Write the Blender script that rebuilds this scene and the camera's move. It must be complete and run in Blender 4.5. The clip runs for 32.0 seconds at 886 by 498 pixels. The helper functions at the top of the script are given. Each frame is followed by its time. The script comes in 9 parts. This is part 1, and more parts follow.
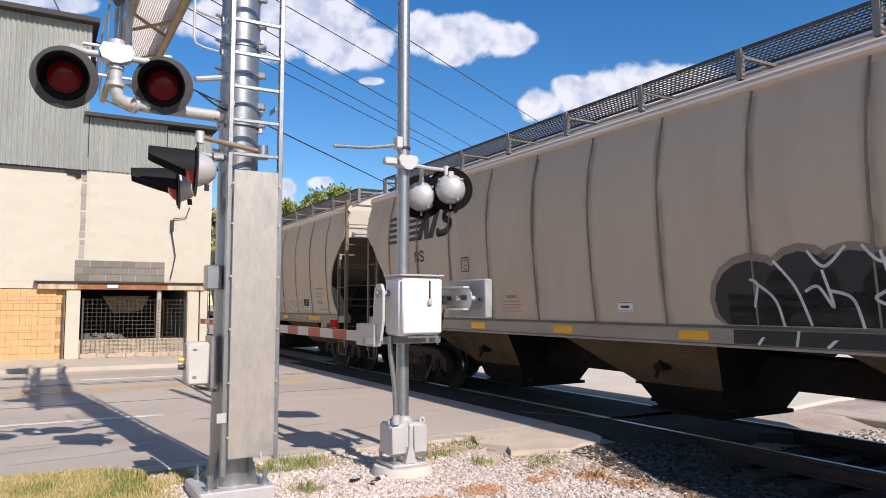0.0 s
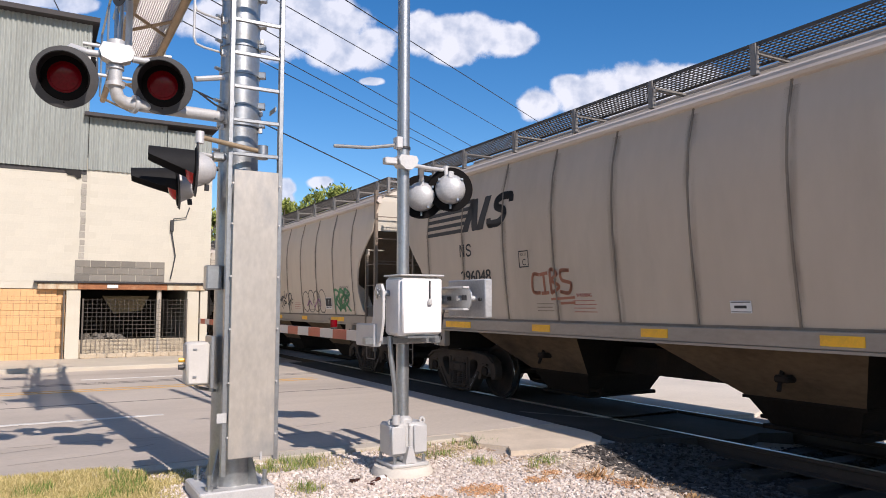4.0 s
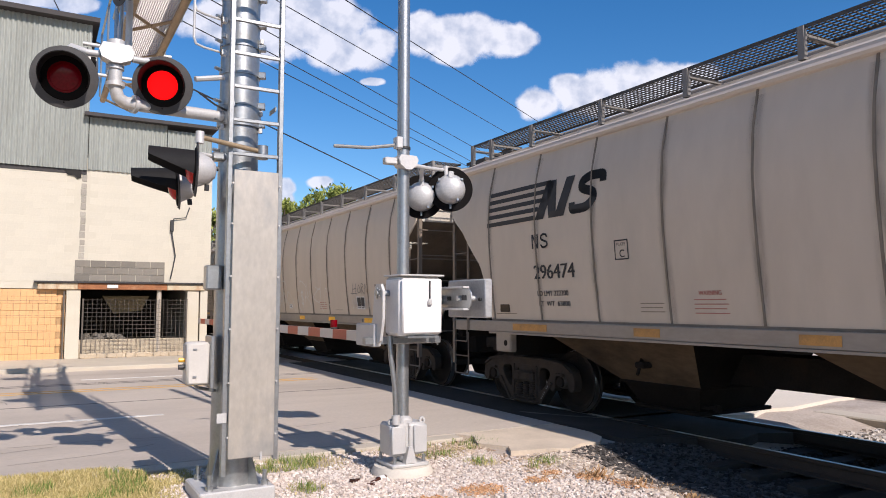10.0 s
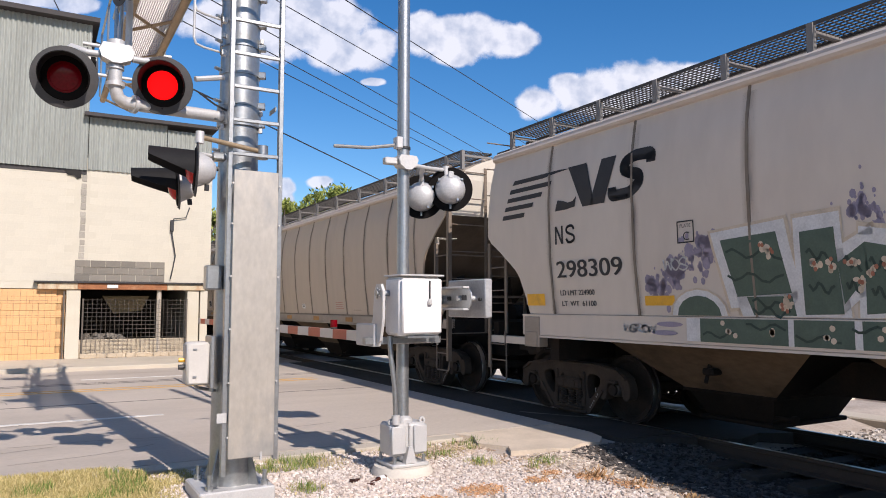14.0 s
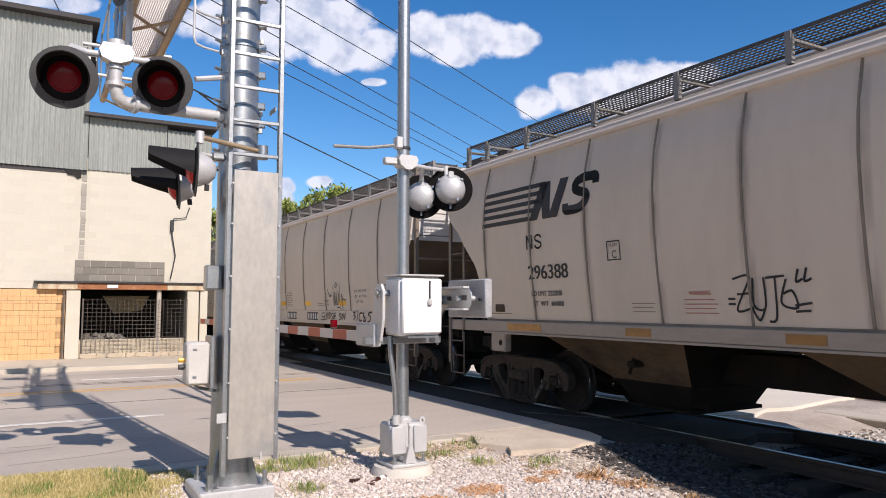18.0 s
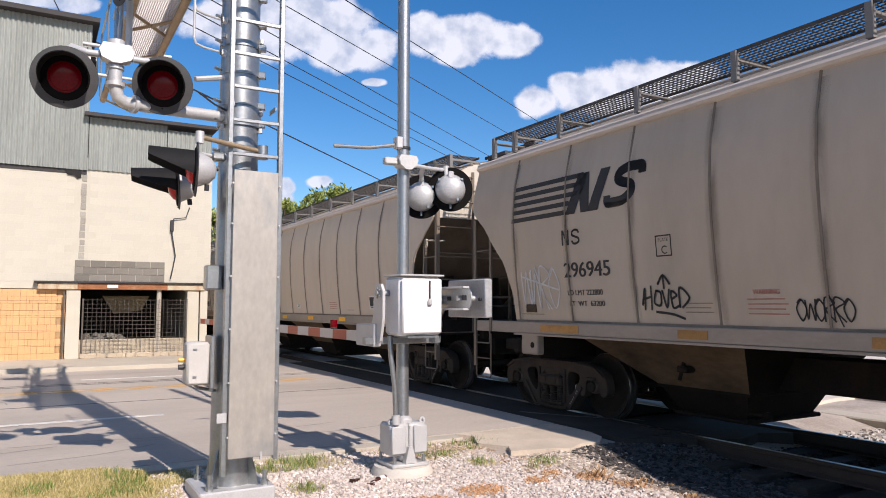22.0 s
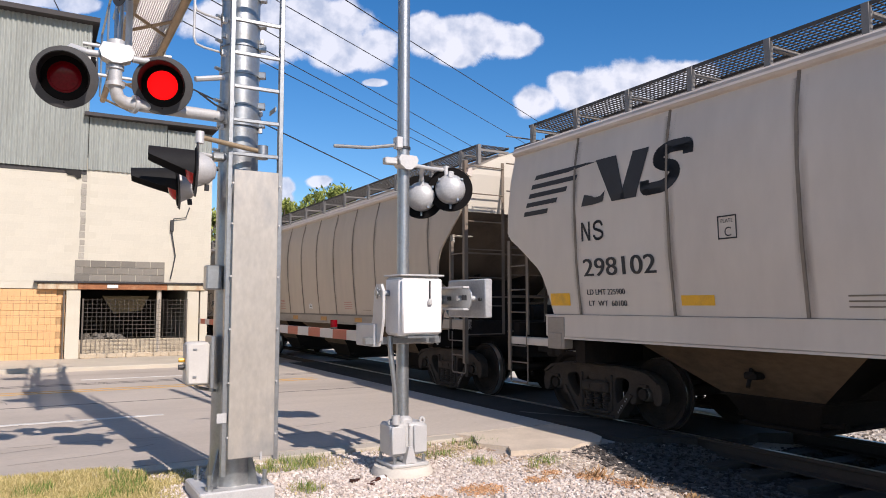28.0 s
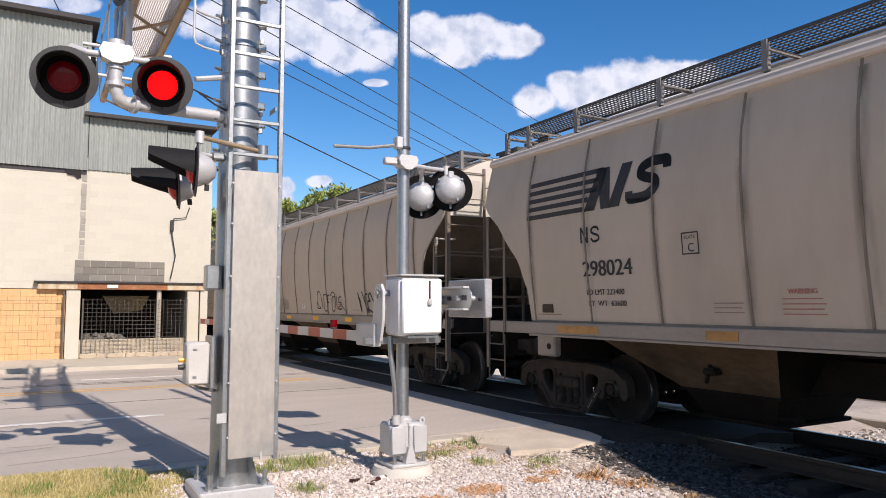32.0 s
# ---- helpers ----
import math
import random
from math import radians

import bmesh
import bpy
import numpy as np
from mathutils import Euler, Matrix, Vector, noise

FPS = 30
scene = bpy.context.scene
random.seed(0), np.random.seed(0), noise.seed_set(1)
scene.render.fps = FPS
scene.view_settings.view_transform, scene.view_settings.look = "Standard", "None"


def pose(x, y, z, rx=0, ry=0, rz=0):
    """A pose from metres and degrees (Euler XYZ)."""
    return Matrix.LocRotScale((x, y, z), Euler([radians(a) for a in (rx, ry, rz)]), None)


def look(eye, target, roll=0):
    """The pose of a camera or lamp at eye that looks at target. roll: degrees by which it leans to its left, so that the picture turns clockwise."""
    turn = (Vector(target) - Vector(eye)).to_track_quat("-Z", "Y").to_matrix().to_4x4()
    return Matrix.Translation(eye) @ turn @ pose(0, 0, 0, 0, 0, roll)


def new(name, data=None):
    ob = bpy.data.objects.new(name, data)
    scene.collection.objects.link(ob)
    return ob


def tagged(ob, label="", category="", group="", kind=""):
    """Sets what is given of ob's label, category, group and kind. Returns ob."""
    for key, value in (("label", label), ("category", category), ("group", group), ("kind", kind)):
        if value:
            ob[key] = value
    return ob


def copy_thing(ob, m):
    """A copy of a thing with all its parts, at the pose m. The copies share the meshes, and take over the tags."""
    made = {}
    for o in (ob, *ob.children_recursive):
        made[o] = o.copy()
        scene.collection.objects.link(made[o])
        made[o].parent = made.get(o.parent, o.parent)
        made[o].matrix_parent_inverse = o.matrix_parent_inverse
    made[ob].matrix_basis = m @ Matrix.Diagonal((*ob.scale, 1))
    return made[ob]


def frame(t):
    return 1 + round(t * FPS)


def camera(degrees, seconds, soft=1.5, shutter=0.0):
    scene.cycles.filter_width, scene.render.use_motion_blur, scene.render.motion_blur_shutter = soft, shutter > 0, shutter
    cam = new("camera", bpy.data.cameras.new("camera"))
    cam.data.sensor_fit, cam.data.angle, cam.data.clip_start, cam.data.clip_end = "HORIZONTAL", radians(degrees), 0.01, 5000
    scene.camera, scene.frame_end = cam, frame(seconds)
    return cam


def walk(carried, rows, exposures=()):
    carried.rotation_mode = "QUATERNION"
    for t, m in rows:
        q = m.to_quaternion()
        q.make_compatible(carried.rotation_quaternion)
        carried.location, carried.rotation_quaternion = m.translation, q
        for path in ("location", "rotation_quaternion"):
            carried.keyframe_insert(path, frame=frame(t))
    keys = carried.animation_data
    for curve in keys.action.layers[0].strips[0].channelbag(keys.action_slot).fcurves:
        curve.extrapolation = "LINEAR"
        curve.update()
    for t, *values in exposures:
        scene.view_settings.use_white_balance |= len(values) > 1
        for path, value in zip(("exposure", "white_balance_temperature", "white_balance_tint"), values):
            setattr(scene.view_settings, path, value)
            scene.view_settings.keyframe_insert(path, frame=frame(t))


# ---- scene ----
cam = camera(63.66, 32.0, soft=0.95)
EYE = pose(0, 0, 1.6, 94.53, 0, -29.575)
walk(cam, [(0.0, EYE), (32.0, EYE)], exposures=[(0.0, 0.09, 6180, 17), (32.0, 0.09, 6180, 17)])

# ---- light ----
SUN_TO = Vector((0.15, -1.27, 1.0)).normalized()
world = bpy.data.worlds.new("sky")
scene.world = world
world.use_nodes = True
wn = world.node_tree
sky = wn.nodes.new("ShaderNodeTexSky")
sky.sky_type, sky.sun_disc = "NISHITA", False
sky.sun_elevation = math.asin(SUN_TO.z)
sky.sun_rotation = math.atan2(SUN_TO.x, SUN_TO.y)
sky.air_density, sky.dust_density, sky.ozone_density = 1.0, 0.05, 2.5
bg = wn.nodes["Background"]
bg.inputs["Strength"].default_value = 0.105
deep = wn.nodes.new("ShaderNodeHueSaturation")
deep.inputs["Saturation"].default_value, deep.inputs["Value"].default_value = 1.35, 1.13
wn.links.new(sky.outputs["Color"], deep.inputs["Color"])
# unseen cumulus added to whiten the skylight; heaps above the train are separate sheets
tcw, puff, cover = wn.nodes.new("ShaderNodeTexCoord"), wn.nodes.new("ShaderNodeTexNoise"), wn.nodes.new("ShaderNodeMapRange")
puff.inputs["Scale"].default_value, puff.inputs["Detail"].default_value = 2.6, 6
cover.inputs["From Min"].default_value, cover.inputs["From Max"].default_value = 0.49, 0.62
wn.links.new(tcw.outputs["Generated"], puff.inputs["Vector"])
wn.links.new(puff.outputs["Fac"], cover.inputs["Value"])
# mask keeps these added clouds out of the camera's view
along, clear, both = wn.nodes.new("ShaderNodeVectorMath"), wn.nodes.new("ShaderNodeMapRange"), wn.nodes.new("ShaderNodeMath")
along.operation, along.inputs[1].default_value = "DOT_PRODUCT", EYE.to_3x3() @ Vector((0, 0, -1))
clear.inputs["From Min"].default_value, clear.inputs["From Max"].default_value = 0.76, 0.60
wn.links.new(tcw.outputs["Generated"], along.inputs[0])
wn.links.new(along.outputs["Value"], clear.inputs["Value"])
both.operation = "MULTIPLY"
wn.links.new(cover.outputs[0], both.inputs[0])
wn.links.new(clear.outputs[0], both.inputs[1])
heap = wn.nodes.new("ShaderNodeMix")
heap.data_type, heap.inputs[7].default_value = "RGBA", (2.6, 2.65, 2.75, 1)
wn.links.new(both.outputs[0], heap.inputs["Factor"])
wn.links.new(deep.outputs["Color"], heap.inputs[6])
wn.links.new(heap.outputs[2], bg.inputs["Color"])
sun_data = bpy.data.lights.new("sun", "SUN")
sun_data.energy, sun_data.angle, sun_data.color = 5.0, radians(0.53), (1.0, 0.905, 0.77)
sun = new("sun", sun_data)
sun.matrix_world = look(SUN_TO * 100, (0, 0, 0))


# ---- mesh helpers ----
class Geo:
    """Vertices and faces of one mesh."""

    def __init__(self):
        self.v, self.f = [], []

    def add(self, verts, faces):
        n = len(self.v)
        self.v += [tuple(p) for p in verts]
        self.f += [tuple(i + n for i in f) for f in faces]
        return self

    def box(self, x0, x1, y0, y1, z0, z1, m=None, bevel=0.0):
        b = min(bevel, (x1 - x0) * 0.45, (y1 - y0) * 0.45, (z1 - z0) * 0.45)
        if b > 0:
            verts, idx = [], {}
            for sx in (0, 1):
                for sy in (0, 1):
                    for sz in (0, 1):
                        X, Y, Z = (x0, x1)[sx], (y0, y1)[sy], (z0, z1)[sz]
                        dx, dy, dz = (b, -b)[sx], (b, -b)[sy], (b, -b)[sz]
                        for a, p in enumerate(((X, Y + dy, Z + dz), (X + dx, Y, Z + dz), (X + dx, Y + dy, Z))):
                            idx[sx, sy, sz, a] = len(verts)
                            verts.append(p)
            q = lambda *k: tuple(idx[i] for i in k)
            faces = []
            for s in (0, 1):
                faces.append(q((s, 0, 0, 0), (s, 1, 0, 0), (s, 1, 1, 0), (s, 0, 1, 0))[::1 if not s else -1][::-1])
                faces.append(q((0, s, 0, 1), (1, s, 0, 1), (1, s, 1, 1), (0, s, 1, 1))[::1 if s else -1][::-1])
                faces.append(q((0, 0, s, 2), (1, 0, s, 2), (1, 1, s, 2), (0, 1, s, 2))[::1 if s else -1])
            for s in (0, 1):
                for t in (0, 1):
                    faces.append(q((s, t, 0, 0), (s, t, 1, 0), (s, t, 1, 1), (s, t, 0, 1)))
                    faces.append(q((s, 0, t, 0), (s, 1, t, 0), (s, 1, t, 2), (s, 0, t, 2)))
                    faces.append(q((0, s, t, 1), (1, s, t, 1), (1, s, t, 2), (0, s, t, 2)))
                    for u in (0, 1):
                        faces.append(q((s, t, u, 0), (s, t, u, 1), (s, t, u, 2)))
        else:
            verts = [(x, y, z) for x in (x0, x1) for y in (y0, y1) for z in (z0, z1)]
            faces = [(0, 1, 3, 2), (4, 6, 7, 5), (0, 4, 5, 1), (2, 3, 7, 6), (0, 2, 6, 4), (1, 5, 7, 3)]
        if m is not None:
            verts = [m @ Vector(p) for p in verts]
        return self.add(verts, faces)

    def rod(self, p0, p1, r, n=8, r1=None, cap=True):
        p0, p1 = Vector(p0), Vector(p1)
        d = (p1 - p0)
        q = d.to_track_quat("Z", "Y").to_matrix()
        r1 = r if r1 is None else r1
        verts = []
        for p, rr in ((p0, r), (p1, r1)):
            verts += [p + q @ Vector((rr * math.cos(2 * math.pi * i / n), rr * math.sin(2 * math.pi * i / n), 0)) for i in range(n)]
        faces = [(i, (i + 1) % n, n + (i + 1) % n, n + i) for i in range(n)]
        if cap:
            faces += [tuple(range(n))[::-1], tuple(range(n, 2 * n))]
        return self.add(verts, faces)

    def pipe(self, pts, r, n=8):
        pts = [Vector(p) for p in pts]
        verts, faces = [], []
        side = None
        for i, p in enumerate(pts):
            a, b = pts[max(i - 1, 0)], pts[min(i + 1, len(pts) - 1)]
            d = (b - a).normalized()
            if side is None:
                side = d.orthogonal().normalized()
            side = (side - d * side.dot(d)).normalized()
            up = d.cross(side)
            verts += [p + r * (side * math.cos(2 * math.pi * k / n) + up * math.sin(2 * math.pi * k / n)) for k in range(n)]
            if i:
                o = (i - 1) * n
                faces += [(o + k, o + (k + 1) % n, o + n + (k + 1) % n, o + n + k) for k in range(n)]
        faces += [tuple(range(n))[::-1], tuple(range(len(verts) - n, len(verts)))]
        return self.add(verts, faces)

    def prism(self, outline, axis, a, b, m=None):
        """A flat outline drawn out along an axis from a to b. axis x: outline is (y, z); y: (x, z); z: (x, y)."""
        def p(u, w, s):
            return {"x": (s, u, w), "y": (u, s, w), "z": (u, w, s)}[axis]
        n = len(outline)
        verts = [p(u, w, a) for u, w in outline] + [p(u, w, b) for u, w in outline]
        if m is not None:
            verts = [m @ Vector(q) for q in verts]
        faces = [tuple(range(n)), tuple(range(n, 2 * n))[::-1]] + [(i, n + i, n + (i + 1) % n, (i + 1) % n) for i in range(n)]
        return self.add(verts, faces)

    def lathe(self, prof, m, n=24, cap=True):
        """A profile of (radius, height) turned round the z axis of m."""
        verts, faces = [], []
        for i, (r, z) in enumerate(prof):
            verts += [m @ Vector((r * math.cos(2 * math.pi * k / n), r * math.sin(2 * math.pi * k / n), z)) for k in range(n)]
            if i:
                o = (i - 1) * n
                faces += [(o + k, o + (k + 1) % n, o + n + (k + 1) % n, o + n + k) for k in range(n)]
        if cap:
            faces += [tuple(range(n))[::-1], tuple(range(len(verts) - n, len(verts)))]
        return self.add(verts, faces)

    def grid(self, rows):
        n, k = len(self.v), len(rows[0])
        self.v += [tuple(p) for r in rows for p in r]
        self.f += [(n + i * k + j, n + i * k + j + 1, n + (i + 1) * k + j + 1, n + (i + 1) * k + j) for i in range(len(rows) - 1) for j in range(k - 1)]
        return self

    def mesh(self, name, mats, smooth=False, fix=True):
        me = bpy.data.meshes.new(name)
        me.from_pydata(self.v, [], self.f)
        for mt in (mats if isinstance(mats, (list, tuple)) else [mats]):
            me.materials.append(mt)
        if fix:
            bm = bmesh.new()
            bm.from_mesh(me)
            bmesh.ops.recalc_face_normals(bm, faces=bm.faces)
            bm.to_mesh(me)
            bm.free()
        if smooth:
            me.shade_smooth()
            me.set_sharp_from_angle(angle=radians(smooth if smooth > 1 else 40))
        return me


def part(name, geo, material=None, parent=None, label="", smooth=False, at=None):
    """One mesh object, under a thing or a part where a parent is given."""
    me = geo if isinstance(geo, bpy.types.Mesh) else geo.mesh(name, material, smooth)
    ob = new(name, me)
    if parent is not None:
        ob.parent = parent
    if at is not None:
        ob.matrix_basis = at
    return tagged(ob, label) if label else ob


def thing(name, m, label, category, group="", kind=""):
    ob = new(name)
    ob.matrix_basis = m
    ob.empty_display_size = 0.2
    return tagged(ob, label, category, group, kind)


# ---- type ----
def type_mesh(body):
    cu = bpy.data.curves.new("type", "FONT")
    cu.body = body
    ob = bpy.data.objects.new("type", cu)
    scene.collection.objects.link(ob)
    bpy.context.view_layer.update()
    me = bpy.data.meshes.new_from_object(ob)
    bpy.data.objects.remove(ob)
    v, f = [(p.co.x, p.co.y) for p in me.vertices], [tuple(q.vertices) for q in me.polygons]
    bpy.data.meshes.remove(me)
    return v, f


GLYPHS = {}
stem = [p[0] for p in type_mesh("I")[0]]
for ch in "0123456789-$ACDEFGHILMNPRTUWXY":
    gv, gf = type_mesh(ch)
    far = max(p[0] for p in type_mesh(ch + "I")[0])
    GLYPHS[ch] = (gv, gf, far - max(stem))
far = max(p[0] for p in type_mesh("I I")[0])
GLYPHS[" "] = ([], [], far - max(stem) - GLYPHS["I"][2])


# ---- materials ----
def mat(name, base, rough=0.6, metal=0.0, var=0.12, scale=3.0, fine=60.0, bump=0.15, dirt=None, dirt_amount=0.0, stretch=(1, 1, 1), rnd=0.0, spec=0.5, sheen=0.0):
    """A surface with variation at two scales, a stain colour and a fine relief."""
    m = bpy.data.materials.new(name)
    m.use_nodes = True
    nt = m.node_tree
    N, Lk = nt.nodes, nt.links.new
    b = N["Principled BSDF"]
    b.inputs["Roughness"].default_value, b.inputs["Metallic"].default_value = rough, metal
    b.inputs["Specular IOR Level"].default_value = spec
    tc, mp = N.new("ShaderNodeTexCoord"), N.new("ShaderNodeMapping")
    mp.inputs["Scale"].default_value = stretch
    Lk(tc.outputs["Object"], mp.inputs["Vector"])
    n1, n2 = N.new("ShaderNodeTexNoise"), N.new("ShaderNodeTexNoise")
    n1.inputs["Scale"].default_value, n1.inputs["Detail"].default_value = scale, 6
    n2.inputs["Scale"].default_value, n2.inputs["Detail"].default_value = fine, 3
    Lk(mp.outputs["Vector"], n1.inputs["Vector"])
    Lk(mp.outputs["Vector"], n2.inputs["Vector"])
    add = N.new("ShaderNodeMath")
    add.operation = "ADD"
    Lk(n1.outputs["Fac"], add.inputs[0])
    Lk(n2.outputs["Fac"], add.inputs[1])
    mr = N.new("ShaderNodeMapRange")
    mr.inputs["From Min"].default_value, mr.inputs["From Max"].default_value = 0.6, 1.4
    mr.inputs["To Min"].default_value, mr.inputs["To Max"].default_value = 1 - var, 1 + var
    Lk(add.outputs[0], mr.inputs["Value"])
    val = mr.outputs[0]
    if rnd:
        oi, r2, mu = N.new("ShaderNodeObjectInfo"), N.new("ShaderNodeMapRange"), N.new("ShaderNodeMath")
        r2.inputs["To Min"].default_value, r2.inputs["To Max"].default_value = 1 - rnd, 1 + rnd
        mu.operation = "MULTIPLY"
        Lk(oi.outputs["Random"], r2.inputs["Value"])
        Lk(val, mu.inputs[0])
        Lk(r2.outputs[0], mu.inputs[1])
        val = mu.outputs[0]
    mul = N.new("ShaderNodeVectorMath")
    mul.operation = "SCALE"
    mul.inputs[0].default_value = base
    Lk(val, mul.inputs["Scale"])
    col = mul.outputs[0]
    if dirt is not None:
        n3, cr, mx = N.new("ShaderNodeTexNoise"), N.new("ShaderNodeMapRange"), N.new("ShaderNodeMix")
        n3.inputs["Scale"].default_value, n3.inputs["Detail"].default_value = scale * 0.6, 8
        n3.inputs["Roughness"].default_value = 0.65
        Lk(mp.outputs["Vector"], n3.inputs["Vector"])
        cr.inputs["From Min"].default_value, cr.inputs["From Max"].default_value = 0.48, 0.72
        cr.inputs["To Max"].default_value = dirt_amount
        Lk(n3.outputs["Fac"], cr.inputs["Value"])
        mx.data_type = "RGBA"
        Lk(cr.outputs[0], mx.inputs["Factor"])
        Lk(col, mx.inputs[6])
        mx.inputs[7].default_value = (*dirt, 1)
        col = mx.outputs[2]
    Lk(col, b.inputs["Base Color"])
    if bump:
        bp = N.new("ShaderNodeBump")
        bp.inputs["Strength"].default_value, bp.inputs["Distance"].default_value = bump, 0.01
        Lk(add.outputs[0], bp.inputs["Height"])
        Lk(bp.outputs[0], b.inputs["Normal"])
    return m


def glow(name, color, strength):
    m = bpy.data.materials.new(name)
    m.use_nodes = True
    b = m.node_tree.nodes["Principled BSDF"]
    b.inputs["Base Color"].default_value = (color[0] * 0.05, color[1] * 0.05, color[2] * 0.05, 1)
    b.inputs["Specular IOR Level"].default_value = 0.1
    b.inputs["Emission Color"].default_value = (*color, 1)
    b.inputs["Emission Strength"].default_value = strength
    return m


M_CAR = mat("car_paint_tan", (0.52, 0.432, 0.335), 0.6, var=0.06, scale=0.55, fine=5, bump=0.02, dirt=(0.25, 0.205, 0.155), dirt_amount=0.45, stretch=(1, 1.1, 0.4))
M_CARL = mat("car_paint_clean", (0.61, 0.515, 0.41), 0.55, var=0.05, scale=0.55, fine=5, bump=0.02, dirt=(0.33, 0.275, 0.215), dirt_amount=0.4, stretch=(1, 1.1, 0.4))
M_CARW = mat("car_paint_pale_grey", (0.66, 0.58, 0.49), 0.55, var=0.05, scale=0.55, fine=5, bump=0.02, dirt=(0.36, 0.31, 0.26), dirt_amount=0.3, stretch=(1, 1.1, 0.4))
M_CARB = mat("car_paint_grey", (0.60, 0.52, 0.435), 0.55, var=0.05, scale=0.55, fine=5, bump=0.02, dirt=(0.29, 0.245, 0.20), dirt_amount=0.35, stretch=(1, 1.1, 0.4))
M_HOP = mat("hopper_dirty_paint", (0.125, 0.088, 0.055), 0.85, var=0.25, scale=0.9, fine=12, bump=0.05, dirt=(0.025, 0.019, 0.014), dirt_amount=0.9, stretch=(1, 0.7, 1.6), spec=0.2)
M_SILL = mat("sill_paint", (0.34, 0.285, 0.23), 0.55, var=0.10, scale=2, fine=30, bump=0.05, dirt=(0.18, 0.15, 0.12), dirt_amount=0.55, stretch=(1, 0.4, 1))
M_EAVE = mat("eave_paint", (0.58, 0.505, 0.44), 0.55, var=0.08, scale=2, fine=20, bump=0.03, dirt=(0.34, 0.28, 0.22), dirt_amount=0.4, stretch=(1, 0.4, 1))
M_SEAM = mat("seam_grime", (0.25, 0.20, 0.15), 0.75, var=0.15, scale=1.6, fine=14, bump=0.05, dirt=(0.11, 0.085, 0.06), dirt_amount=0.95)
M_DARK = mat("underframe_near_black", (0.020, 0.017, 0.015), 0.9, var=0.3, scale=4, fine=40, bump=0.2, dirt=(0.045, 0.03, 0.02), dirt_amount=0.5, spec=0.15)
M_TRUCK = mat("cast_truck_steel", (0.055, 0.043, 0.035), 0.8, var=0.3, scale=5, fine=60, bump=0.25, dirt=(0.085, 0.062, 0.045), dirt_amount=0.5, spec=0.2)
M_WHEEL = mat("wheel_steel", (0.030, 0.024, 0.02), 0.92, var=0.3, scale=5, fine=40, bump=0.1, dirt=(0.06, 0.036, 0.024), dirt_amount=0.5, spec=0.2)
M_TREAD = mat("polished_tread", (0.5, 0.48, 0.46), 0.3, metal=1.0, var=0.1, bump=0.05)
M_GRATE = mat("running_board_steel", (0.075, 0.07, 0.065), 0.7, metal=0.2, var=0.15, bump=0.05)
M_LADDER = mat("ladder_paint", (0.175, 0.138, 0.105), 0.6, var=0.15, scale=4, bump=0.05, dirt=(0.16, 0.10, 0.06), dirt_amount=0.5)
M_INK = mat("stencil_black", (0.022, 0.022, 0.025), 0.6, var=0.2, scale=8, bump=0.0)
M_INKRED = mat("stencil_red", (0.42, 0.17, 0.13), 0.6, var=0.2, bump=0.0)
M_YELLOW = mat("reflector_yellow", (0.86, 0.45, 0.015), 0.4, var=0.12, scale=6, bump=0.03, dirt=(0.42, 0.21, 0.06), dirt_amount=0.55, rnd=0.2)
M_REFLD = mat("reflector_grimy", (0.42, 0.21, 0.055), 0.6, var=0.2, scale=6, bump=0.03, dirt=(0.20, 0.12, 0.06), dirt_amount=0.8, rnd=0.3)
M_WHITE = mat("stencil_white", (0.72, 0.71, 0.69), 0.6, var=0.1, bump=0.0)
M_GALV = mat("galvanised_steel", (0.38, 0.395, 0.405), 0.38, metal=0.8, var=0.16, scale=5, fine=35, bump=0.06, dirt=(0.30, 0.285, 0.26), dirt_amount=0.5)
# large grey patches over tan imitate blurred reflections on the scuffed metal
M_PANEL = mat("aluminium_panel", (0.56, 0.515, 0.455), 0.36, metal=0.55, var=0.14, scale=1.5, fine=16, bump=0.012, dirt=(0.30, 0.31, 0.325), dirt_amount=1.0, stretch=(1.6, 1, 0.8))
M_CAST = mat("cast_aluminium", (0.56, 0.55, 0.54), 0.5, metal=0.3, var=0.12, scale=5, fine=80, bump=0.08)
M_BOXW = mat("painted_box_white", (0.80, 0.78, 0.765), 0.45, metal=0.0, var=0.06, scale=4, fine=70, bump=0.04, dirt=(0.42, 0.39, 0.35), dirt_amount=0.3)
M_DOME = mat("grey_lamp_dome", (0.47, 0.47, 0.475), 0.45, metal=0.25, var=0.18, scale=9, fine=60, bump=0.06, dirt=(0.55, 0.55, 0.54), dirt_amount=0.6)
M_WEIGHT = mat("dull_steel_slab", (0.42, 0.42, 0.425), 0.5, metal=0.35, var=0.2, scale=5, fine=45, bump=0.08, dirt=(0.30, 0.29, 0.28), dirt_amount=0.5)
M_JBOX = mat("junction_box_paint", (0.56, 0.53, 0.49), 0.5, var=0.06, scale=4, fine=60, bump=0.04, dirt=(0.42, 0.39, 0.35), dirt_amount=0.4)
M_BLACK = mat("satin_black", (0.028, 0.028, 0.030), 0.55, var=0.15, scale=6, bump=0.04)
M_LENS = mat("red_lens_unlit", (0.15, 0.002, 0.006), 0.12, var=0.2, scale=25, bump=0.03, spec=0.2)
M_LEDON = glow("red_led_lit", (1.0, 0.004, 0.003), 1.6)
M_BRONZE = mat("weathered_tube", (0.36, 0.27, 0.17), 0.5, metal=0.3, var=0.2, scale=6, bump=0.1)

